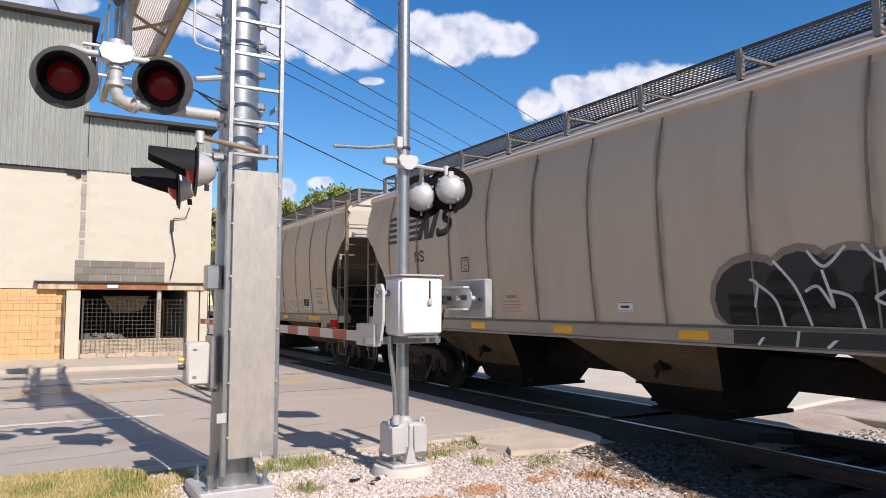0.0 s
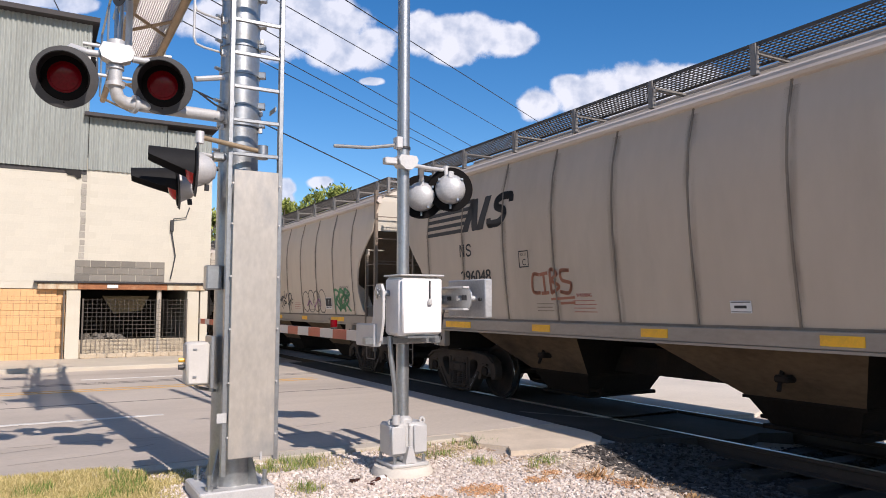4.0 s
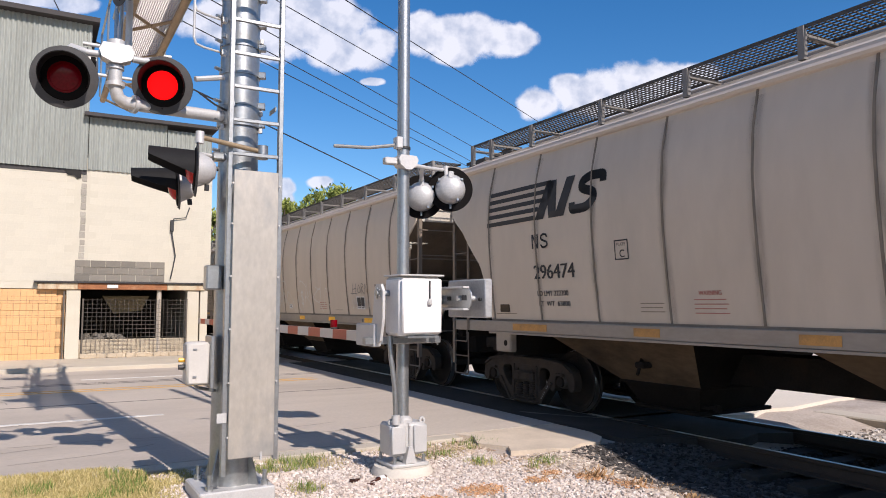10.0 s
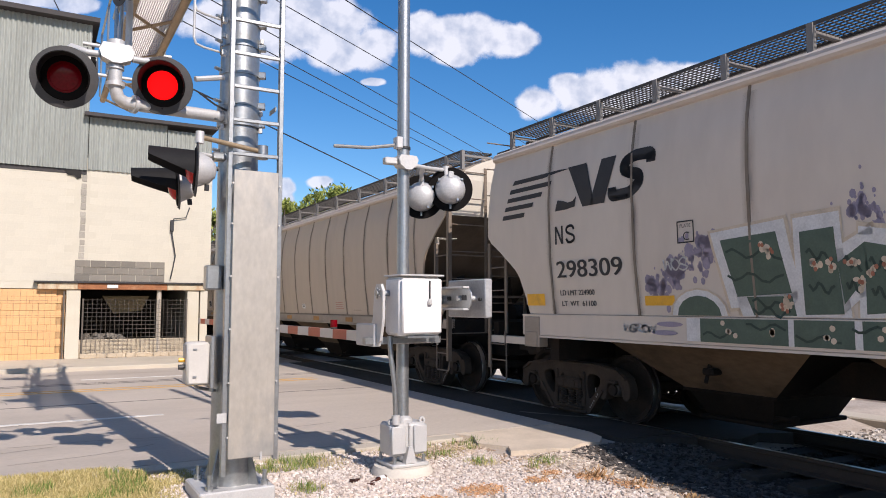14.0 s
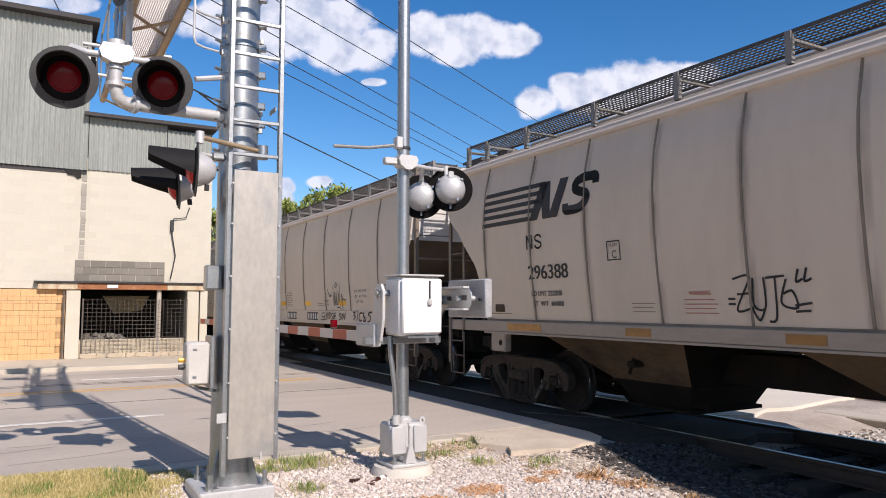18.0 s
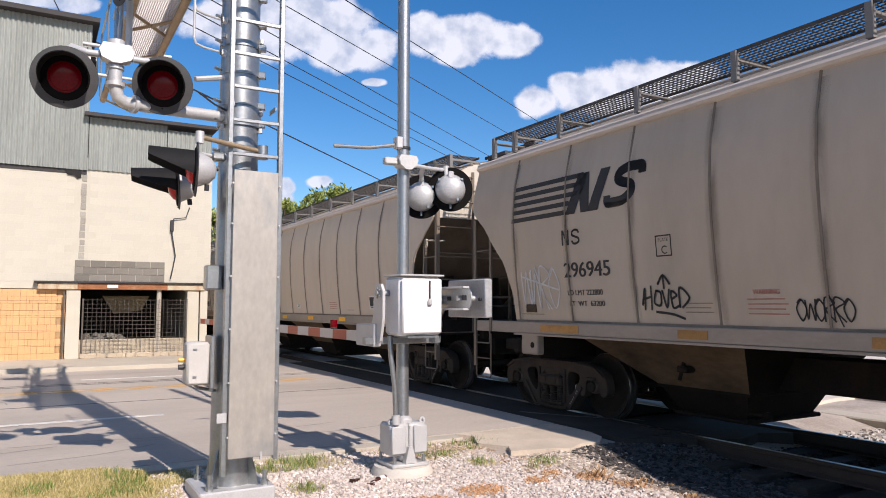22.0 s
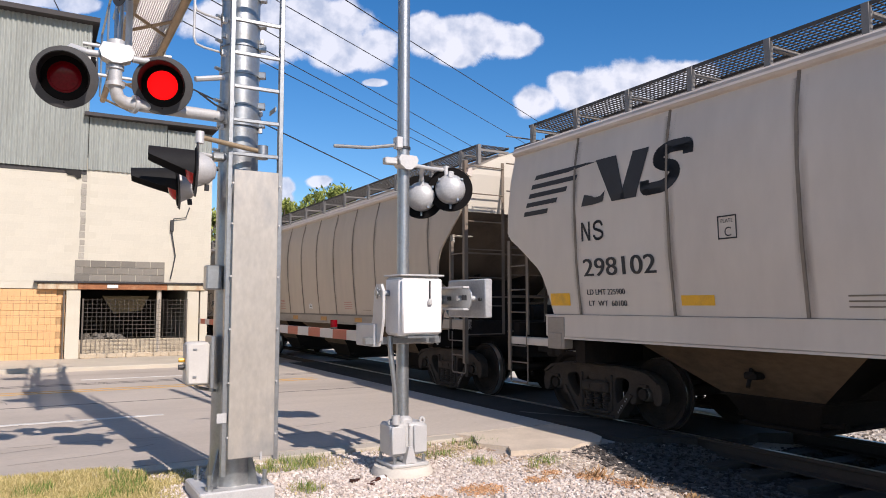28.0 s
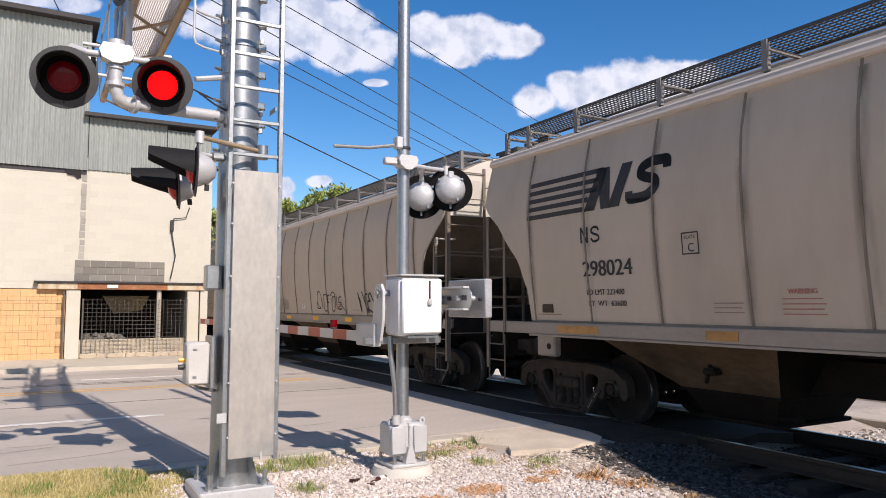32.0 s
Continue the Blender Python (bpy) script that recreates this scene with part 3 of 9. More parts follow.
def build_blocks(b):
    """Single blocks of the upper wall, bricks of the lower one, the bare patch over the lintel."""
    bw, bh = 0.406, 0.203
    me = Geo().box(0.001, bw - 0.001, 0, 0.03, 0.001, bh - 0.001, bevel=0.001).mesh("block", M_BLOCK)
    meh = Geo().box(0.001, bw / 2 - 0.001, 0, 0.03, 0.001, bh - 0.001, bevel=0.001).mesh("block", M_BLOCK)
    meg = Geo().box(0.006, bw - 0.006, 0, 0.03, 0.005, bh - 0.005, bevel=0.004).mesh("block", M_CBLOCK)
    rest = Geo()
    for r in range(16):
        z = 2.3 + r * bh
        if z > 5.42:
            break
        x = -1.617 if r % 2 else -1.82
        while x < 4.55:
            w = bw
            if x + w > 4.6:
                w = bw / 2
            if not (x < 1.14 and x + w > 0.98) and not (r < 3 and x < 3.34 and x + w > 0.97):
                o = new("block", me if w == bw else meh)
                o.parent = b
                o.matrix_basis = pose(x, 0.095 + random.uniform(-0.0006, 0.0006), z)
            x += w
    mehg = Geo().box(0.006, bw / 2 - 0.006, 0, 0.03, 0.005, bh - 0.005, bevel=0.004).mesh("block", M_CBLOCK)
    for r in range(3):
        x = 0.90
        for w in ([bw / 2] + [bw] * 5 + [bw / 2] if r % 2 else [bw] * 6):
            o = new("block", meg if w == bw else mehg)
            o.parent = b
            o.matrix_basis = pose(x, 0.081, 2.3 + r * bh)
            x += w
    ow, oh = 0.44, 0.2
    me2 = Geo().box(0.003, ow - 0.003, 0, 0.03, 0.003, oh - 0.003, bevel=0.003).mesh("brick", M_OBRICK)
    for r in range(10):
        x = -1.5 - (0.22 if r % 2 else 0)
        while x + ow < 0.74:
            o = new("brick", me2)
            o.parent = b
            o.matrix_basis = pose(x, 0.132 + random.uniform(-0.002, 0.002), 0.06 + r * oh)
            x += ow


WAREHOUSE = build_building()


def build_fences():
    def mesh_fence(x0, x1, z0, z1, y, step, r, label, rise=1.0):
        t = thing("wire_fence", pose(0, y, 0), label, "fence")
        up = Geo().rod((0, 0, z0), (0, 0, z1), r, 4).mesh("upright_wire", M_FENCE)
        across = Geo().rod((x0, 0, 0), (x1, 0, 0), r, 4).mesh("cross_wire", M_FENCE)
        for i in range(int((x1 - x0) / step) + 1):
            part("upright_wire", up, None, t, at=pose(x0 + i * step, 0, 0))
        for i in range(int((z1 - z0) / step / rise) + 1):
            part("cross_wire", across, None, t, at=pose(0, 0, z0 + i * step * rise))
        for x in (x0, x1):
            part("fence_post", Geo().rod((x, 0.02, 0.0), (x, 0.02, z1), 0.025, 8), M_FENCE, t)
    mesh_fence(1.15, 3.98, 0.2, 1.8, BY - 0.06, 0.12, 0.0055, "rusty welded wire mesh across the open bay")
    mesh_fence(-4.0, 0.66, 0.1, 2.0, BY - 0.12, 0.15, 0.002, "thin wire fence before the orange brick wall", 2.73)


build_fences()

# ---- crossing signals ----
def aim(p, d):
    """A pose at p whose z axis looks along d."""
    return Matrix.Translation(p) @ Vector(d).to_track_quat("Z", "Y").to_matrix().to_4x4()


LED_BOARDS = {}


def hood_mesh(long=0.30, r=0.168, top=112, slope=False):
    """An open-bottomed hood, long above, cut back at the lower sides."""
    n, rows, top = 36, [], radians(top)
    for k in range(n + 1):
        a = -top + 2 * top * k / n
        q = abs(a) / top
        ln = long * (max(0.06, min(1.0, (math.cos(a) + 0.42) / 0.86)) if slope else 1 - 0.06 * q - 0.62 * q ** 4)
        sa, ca = math.sin(a), math.cos(a)
        rows.append([(r * sa, r * ca, -0.008), (r * 1.05 * sa, r * 1.03 * ca, ln), ((r * 1.05 - 0.005) * sa, (r * 1.03 - 0.005) * ca, ln), ((r - 0.005) * sa, (r - 0.005) * ca, -0.008)])
    return Geo().grid(rows)


def flasher(parent, p, d, key=None, disc_r=0.236, dome=False):
    """One flashing light: background disc, hood, housing, and the lamp board in it, whose lit face can turn away."""
    shell = [(0.02, -0.17), (0.06, -0.16), (0.105, -0.12), (0.13, -0.06), (0.15, -0.012)] if dome else [(0.02, -0.165), (0.10, -0.16), (0.148, -0.13), (0.152, -0.03), (0.152, -0.012)]
    f = part("flasher_light", Geo().lathe(shell, Matrix(), 28), M_CAST, parent, "cast grey lamp housing", smooth=40, at=aim(p, d))
    g = Geo().lathe([(0.148, -0.006), (disc_r, -0.018), (disc_r + 0.003, -0.013), (disc_r, -0.008), (0.148, 0.004)], Matrix(), 44, cap=False)
    part("background_disc", g, M_DISC, f, "matt dark background disc", smooth=40)
    if not dome:
        part("lamp_bowl", Geo().lathe([(0.151, -0.012), (0.151, -0.125), (0.02, -0.15), (0.02, -0.146), (0.146, -0.12), (0.146, -0.012)], Matrix(), 28, cap=False), M_PITCH, f, "black inside of the lamp housing", smooth=40)
    part("bezel_ring", Geo().lathe([(0.119, 0.014), (0.14, 0.012), (0.178, 0.006), (0.178, 0.0), (0.119, 0.01)], Matrix(), 36, cap=False), M_PITCH, f, smooth=40)
    part("hood", hood_mesh(0.36, 0.155, 112, True) if dome else hood_mesh(), M_HOOD, f, "black lamp hood", smooth=50)
    part("cap_screw", Geo().rod((0, -0.19, -0.02), (0, -0.19, 0.004), 0.006, 6), M_PITCH, f)
    if dome:
        part("hinge_lug", Geo().rod((0, 0.02, -0.185), (0, 0.02, -0.16), 0.02, 10), M_BLACK, f)
        part("drain_cap", Geo().rod((0, -0.12, -0.1), (0, -0.17, -0.1), 0.02, 10), M_BLACK, f)
    board = part("lamp_board", Geo().lathe([(0.02, 0.075), (0.08, 0.062), (0.118, 0.03), (0.127, 0.0)] if dome else [(0.02, 0.016), (0.08, 0.012), (0.124, 0.004), (0.127, 0.0)], Matrix(), 32), M_LEDON if key else M_LENSB, f, "round red lamp board", smooth=50, at=pose(0, 0, 0.0))
    if key:
        part("unlit_lens", Geo().lathe([(0.131, 0.002), (0.131, -0.006), (0.08, -0.018), (0.02, -0.022)], Matrix(), 32), M_LENS, board, "dark red unlit lens face", smooth=50)
        part("lens_prism", Geo().lathe([(0.10, -0.0142), (0.102, -0.017), (0.104, -0.0138)], Matrix(), 32, cap=False), M_LENS, board)
        LED_BOARDS[key] = board
    return f


M_DISC = mat("weathered_black_disc", (0.052, 0.05, 0.05), 0.6, var=0.2, scale=8, fine=90, bump=0.04, dirt=(0.085, 0.08, 0.075), dirt_amount=0.5)
M_HOOD = mat("hood_black", (0.012, 0.012, 0.013), 0.7, var=0.2, scale=8, bump=0.03, spec=0.2)
M_PITCH = mat("pitch_black", (0.006, 0.005, 0.005), 0.7, var=0.2, bump=0.0, spec=0.1)
M_LENSB = mat("red_lens_daylit", (0.42, 0.012, 0.015), 0.2, var=0.2, scale=20, bump=0.05)


def lamp_back(parent, p, d):
    """A flashing light seen from behind: pale domed housing before a black disc."""
    f = part("flasher_light", Geo().lathe([(0.03, -0.165), (0.09, -0.155), (0.135, -0.12), (0.158, -0.06), (0.165, -0.012)], Matrix(), 32), M_DOME, parent, "grey domed lamp housing", smooth=50, at=aim(p, d))
    part("background_disc", Geo().lathe([(0.02, 0.0), (0.24, 0.0), (0.245, -0.006), (0.24, -0.012), (0.02, -0.012)], Matrix(), 40), M_PITCH, f, "matt black background disc", smooth=40)
    part("hood", Geo().lathe([(0.155, 0.0), (0.15, 0.24), (0.144, 0.24), (0.15, 0.0)], Matrix(), 28, cap=False), M_BLACK, f, "black lamp hood", smooth=40)
    for a in (0.6, 2.5, 4.2):
        part("latch", Geo().box(-0.012, 0.012, -0.012, 0.012, -0.13, -0.06, m=Matrix.Translation((0.15 * math.cos(a), 0.15 * math.sin(a), 0))), M_GALV, f)
    part("hinge_strap", Geo().box(-0.03, 0.03, 0.09, 0.175, -0.15, -0.02, bevel=0.012), M_CAST, f)
    part("drain_screw", Geo().rod((0, -0.17, -0.03), (0, -0.215, -0.03), 0.012, 8), M_GALV, f)
    return f


MX, MY = 1.555, 6.55


def build_cantilever():
    t = thing("signal_mast", pose(MX, MY, 0), "tall galvanised cantilever signal mast with red flashing lights", "signal mast")
    L = lambda x, y, z: (x - MX, y - MY, z)
    def p(name, g, m, label="", smooth=False, parent=None):
        return part(name, g, m, parent or t, label, smooth)
    p("pole", Geo().rod((0, 0, 0.0), (0, 0, 6.6), 0.186, 32, 0.165), M_GALV, "broad galvanised steel pole", 40)
    p("base_plate", Geo().box(-0.33, 0.31, -0.32, 0.32, -0.09, 0.045, bevel=0.012), M_CAST, "thick galvanised base plate")
    p("footing", Geo().box(-0.36, 0.34, -0.35, 0.35, -0.35, -0.092, bevel=0.02), mat("footing_concrete", (0.55, 0.52, 0.47), 0.9, var=0.12, bump=0.3), "concrete footing")
    for sx in (-1, 1):
        for sy in (-1, 1):
            b = p("anchor_bolt", Geo().rod((sx * 0.235, sy * 0.235, 0.04), (sx * 0.235, sy * 0.235, 0.17), 0.019, 10), M_GALV, "", 40)
            part("nut", Geo().rod((sx * 0.235, sy * 0.235, 0.045), (sx * 0.235, sy * 0.235, 0.085), 0.034, 6), M_GALV, b)
    for a in (40, 130, 220, 310):
        c, s = math.cos(radians(a)), math.sin(radians(a))
        m = Matrix.Rotation(radians(a), 4, "Z")
        p("gusset", Geo().prism([(0.17, 0.045), (0.29, 0.045), (0.19, 0.36), (0.17, 0.36)], "y", -0.008, 0.008, m=m), M_GALV)
    for z in (2.98, 3.26, 3.43, 3.72, 3.98, 4.2, 4.45, 5.0, 5.5):
        r = 0.186 - 0.021 * z / 6.6
        b = p("band_clamp", Geo().lathe([(r, z - 0.022), (r + 0.01, z - 0.022), (r + 0.01, z + 0.022), (r, z + 0.022)], Matrix(), 32, cap=False), M_GALV, "", 40)
        part("clamp_lug", Geo().box(0.165, 0.235, -0.06, -0.0, z - 0.03, z + 0.03, bevel=0.006, m=Matrix.Rotation(radians(-20), 4, "Z")), M_GALV, b)
        part("clamp_bolt", Geo().rod((-0.19, -0.09, z), (-0.25, -0.13, z), 0.016, 6), M_GALV, b)
    # climbing ladder and its guard panel
    ly = 6.2
    for x in (1.405, 1.845):
        p("ladder_rail", Geo().box(x - MX - 0.02, x - MX + 0.02, ly - MY - 0.012, ly - MY + 0.045, 0.17 if x < 1.6 else 0.28, 6.4, bevel=0.004), M_GALV, "galvanised ladder rail")
    for i in range(10):
        z = 2.92 + 0.3 * i
        p("rung", Geo().box(1.42 - MX, 1.83 - MX, ly - MY, ly - MY + 0.03, z - 0.016, z + 0.016, bevel=0.004), M_GALV)
    for z in (0.6, 3.35, 5.2):
        for x in (1.44, 1.81):
            p("ladder_bracket", Geo().box(x - MX - 0.004, x - MX + 0.004, ly - MY + 0.046, -0.11, z, z + 0.04), M_GALV)
    g = Geo().box(1.432 - MX, 1.82 - MX, ly - MY - 0.045, ly - MY - 0.025, 0.32, 2.77, bevel=0.004)
    panel = p("guard_panel", g, M_PANEL, "scuffed aluminium ladder guard panel")
    for z in (0.5, 0.95, 1.4, 1.85, 2.3, 2.65):
        for x in (1.425, 1.832):
            part("panel_screw", Geo().rod(L(x, ly - 0.05, z), L(x, ly - 0.03, z), 0.009, 6), M_CAST, panel)
    part("padlock", Geo().box(1.70 - MX, 1.72 - MX, ly - MY - 0.05, ly - MY - 0.03, 0.29, 0.36, bevel=0.004), M_CAST, panel)
    p("tag_plate", Geo().box(1.34 - MX, 1.42 - MX, ly - MY - 0.02, ly - MY - 0.014, 0.62, 0.7), M_CAST, "small stamped tag plate")
    # boxes on the pole
    b = p("junction_box", Geo().box(1.11 - MX, 1.3 - MX, 6.3 - MY, 6.5 - MY, 0.93, 1.29, bevel=0.02), M_JBOX, "pale grey junction box", 40)
    part("box_flange", Geo().box(1.30 - MX, 1.33 - MX, 6.27 - MY, 6.53 - MY, 0.9, 1.34, bevel=0.005), M_GALV, b)
    for z in (1.0, 1.23):
        part("box_latch", Geo().box(1.16 - MX, 1.19 - MX, 6.292 - MY, 6.3 - MY, z - 0.009, z + 0.009, bevel=0.002), M_GALV, b)
    part("cable_gland", Geo().rod(L(1.06, 6.4, 1.08), L(1.11, 6.4, 1.08), 0.022, 8), M_BLACK, b)
    part("cable_gland", Geo().rod(L(1.06, 6.4, 1.14), L(1.11, 6.4, 1.14), 0.018, 8), M_YELLOW, b, "yellow cable gland")
    part("conduit", Geo().pipe([L(1.2, 6.4, 0.93), L(1.22, 6.42, 0.9), L(1.38, 6.46, 0.86)], 0.016), M_GALV, b, smooth=40)
    p("small_box", Geo().box(1.265 - MX, 1.40 - MX, 6.36 - MY, 6.5 - MY, 1.74, 1.95, bevel=0.01), M_GALV, "small grey box")
    # arm with the pair of lights towards the near side
    arm = p("light_arm", Geo().pipe([L(1.45, 6.5, 3.30), L(0.70, 6.28, 3.25), L(0.56, 6.24, 3.25), L(0.505, 6.22, 3.28), L(0.48, 6.21, 3.36), L(0.48, 6.21, 3.56)], 0.052, 14), M_CAST, "bent pale pipe arm", 40)
    part("elbow_flange", Geo().rod(L(0.62, 6.26, 3.25), L(0.65, 6.27, 3.25), 0.075, 14), M_CAST, arm, smooth=40)
    part("elbow_flange", Geo().rod(L(0.48, 6.21, 3.36), L(0.48, 6.21, 3.39), 0.075, 14), M_CAST, arm, smooth=40)
    part("collar", Geo().rod(L(0.48, 6.21, 3.5), L(0.48, 6.21, 3.53), 0.065, 14), M_CAST, arm, smooth=40)
    hub = p("light_hub", Geo().prism([(-0.13, 0.03), (-0.1, 0.09), (0.1, 0.09), (0.13, 0.03), (0.11, -0.03), (0.03, -0.065), (-0.03, -0.065), (-0.11, -0.03)], "y", -0.06, 0.06, m=Matrix.Translation(L(0.48, 6.18, 3.60))), M_CAST, "cast hub between the lights")
    part("hub_cap", Geo().rod(L(0.48, 6.18, 3.68), L(0.48, 6.18, 3.73), 0.06, 14), M_CAST, hub, smooth=40)
    for s, x in ((-1, 0.11), (1, 0.845)):
        part("light_bracket", Geo().pipe([L(0.48 + s * 0.12, 6.18, 3.6), L(0.48 + s * 0.2, 6.19, 3.6), L(x - s * 0.05, 6.23, 3.64), L(x, 6.25, 3.60), L(x, 6.24, 3.52)], 0.028, 10), M_CAST, hub, smooth=40)
    flasher(t, L(0.118, 6.12, 3.355), (-0.07, -1, -0.22), "left")
    flasher(t, L(0.838, 6.19, 3.42), (-0.20, -1, -0.20), "right")
    # lights towards the road
    p("side_arm", Geo().rod(L(1.115, 6.02, 2.985), L(1.74, 6.3, 2.97), 0.021, 10), M_BRONZE, "weathered side arm", 40)
    p("arm_tee", Geo().rod(L(1.115, 6.02, 2.93), L(1.115, 6.02, 3.03), 0.035, 12), M_CAST, "", 40)
    p("arm_clamp", Geo().rod(L(1.70, 6.26, 2.90), L(1.70, 6.26, 3.02), 0.05, 12), M_GALV, "", 40)
    p("arm_clamp", Geo().box(1.27 - MX, 1.40 - MX, 6.3 - MY, 6.4 - MY, 2.86, 2.94, bevel=0.02), M_GALV, "", 40)
    p("side_arm", Geo().pipe([L(1.33, 6.36, 2.9), L(1.2, 6.3, 2.9), L(1.06, 6.4, 2.89), L(1.05, 6.5, 2.84)], 0.018, 10), M_CAST, "", 40)
    flasher(t, L(1.085, 6.04, 2.715), (-1, 0.12, 0.02), None, 0.225, dome=True)
    flasher(t, L(1.02, 6.50, 2.64), (-1, 0.12, -0.08), None, 0.205, dome=True)
    # stub arms on the left of the pole: thin bent rods in small clamps
    for z, up in ((3.86, 0.42), (4.16, 0.0), (4.38, -0.1)):
        p("stub_arm", Geo().pipe([L(1.40, 6.42, z), L(1.19, 6.36, z + 0.005), L(1.12, 6.34, z + 0.02), L(1.10, 6.335, z + 0.07), L(1.10, 6.335, z + 0.09 + max(0.0, up))], 0.011, 8), M_CAST, "thin bent steel rod", 40)
        p("stub_clamp", Geo().box(1.345 - MX, 1.395 - MX, 6.38 - MY, 6.43 - MY, z - 0.028, z + 0.028, bevel=0.008), M_CAST)
        p("stub_bolt", Geo().rod(L(1.34, 6.36, z - 0.04), L(1.34, 6.36, z + 0.04), 0.008, 6), M_BLACK)
    p("stub_arm", Geo().rod(L(1.12, 6.33, 3.56), L(1.38, 6.42, 3.64), 0.024, 8), M_CAST, "pale square arm end", 40)
    for z in (3.2, 3.36, 4.04, 4.75):
        for x, y in ((1.385, 6.46), (1.725, 6.45)):
            p("clamp_nut", Geo().rod(L(x, y, z - 0.02), L(x, y, z + 0.02), 0.022, 6), M_CAST)
    p("black_cable", Geo().pipe([L(1.16, 6.35, 3.45), L(1.3, 6.4, 3.38), L(1.42, 6.42, 3.34)], 0.009, 6), M_BLACK, "black cable to the light arm", 40)
    p("arm_band", Geo().lathe([(0.182, 3.22), (0.196, 3.22), (0.196, 3.40), (0.182, 3.40)], Matrix(), 32, cap=False), M_GALV, "wide pole band", 40)
    # overhead arm across the road
    z0, x0, x1, ya, yb = 5.16, 0.86, 1.385, 6.2, 13.5
    for x in (x0, x1):
        p("chord", Geo().rod(L(x, ya, z0), L(x, yb, z0), 0.05, 12), M_BRONZE, "weathered tubular chord", 40)
        p("chord", Geo().rod(L(x, ya, z0 + 0.75), L(x, yb - 2, z0 + 0.75), 0.04, 12), M_GALV, "", 40)
        for i in range(7):
            y = ya + 0.9 * i
            p("brace", Geo().rod(L(x, y, z0), L(x, y + (0.5 if i % 2 else 1.0), z0 + 0.75), 0.022, 8), M_GALV, "", 40)
    for i in range(10):
        y = ya + 0.9 + 0.7 * i
        p("cross_tube", Geo().rod(L(x0, y, z0), L(x1, y + (0.68 if i % 2 else -0.68), z0), 0.022, 8), M_BRONZE, "", 40)
    g = Geo()
    for i in range(19):
        x = x0 + 0.03 + (x1 - x0 - 0.06) * i / 18
        g.box(x - MX - 0.004, x - MX + 0.004, ya - MY, 11.25 - MY, z0 + 0.07, z0 + 0.1)
    for i in range(101):
        y = ya + 0.05 * i
        g.box(x0 - MX, x1 - MX, y - MY - 0.004, y - MY + 0.004, z0 + 0.08, z0 + 0.1)
    tagged(p("walkway_grating", g, M_BOXW, "pale bar grating walkway"), kind="stuff")
    for x in (x0 - 0.06, x1 + 0.06):
        p("handrail", Geo().rod(L(x, ya, z0 + 1.1), L(x, yb, z0 + 1.1), 0.018, 8), M_GALV, "", 40)
        for i in range(6):
            y = ya + 0.3 + i * 1.36
            p("rail_post", Geo().rod(L(x, y, z0), L(x, y, z0 + 1.1), 0.018, 8), M_GALV, "", 40)
    # gear at the outer end: cross arm with lights facing along the road
    for y in (11.7, 13.2):
        p("end_arm", Geo().rod(L(0.45, y, z0 + 0.35), L(1.7, y, z0 + 0.35), 0.03, 10), M_CAST, "", 40)
    flasher(t, L(0.5, 11.7, z0 + 0.05), (-1, 0, -0.03), None, 0.24)
    flasher(t, L(0.5, 13.2, z0 + 0.05), (-1, 0, -0.03), None, 0.24)
    p("hanger", Geo().rod(L(0.76, 8.3, 4.4), L(0.76, 8.3, 5.9), 0.035, 10), M_CAST, "pale hanging conduit", 40)
    p("hanger_rod", Geo().rod(L(0.68, 8.35, 4.25), L(0.70, 8.35, 5.9), 0.018, 8), M_GALV, "", 40)
    p("hanger_box", Geo().box(0.62 - MX, 0.74 - MX, 8.25 - MY, 8.4 - MY, 4.27, 4.38, bevel=0.01), M_CAST)
    flasher(t, L(0.62, 7.9, 4.95), (-1, -0.3, -0.03), None, 0.24)
    return t


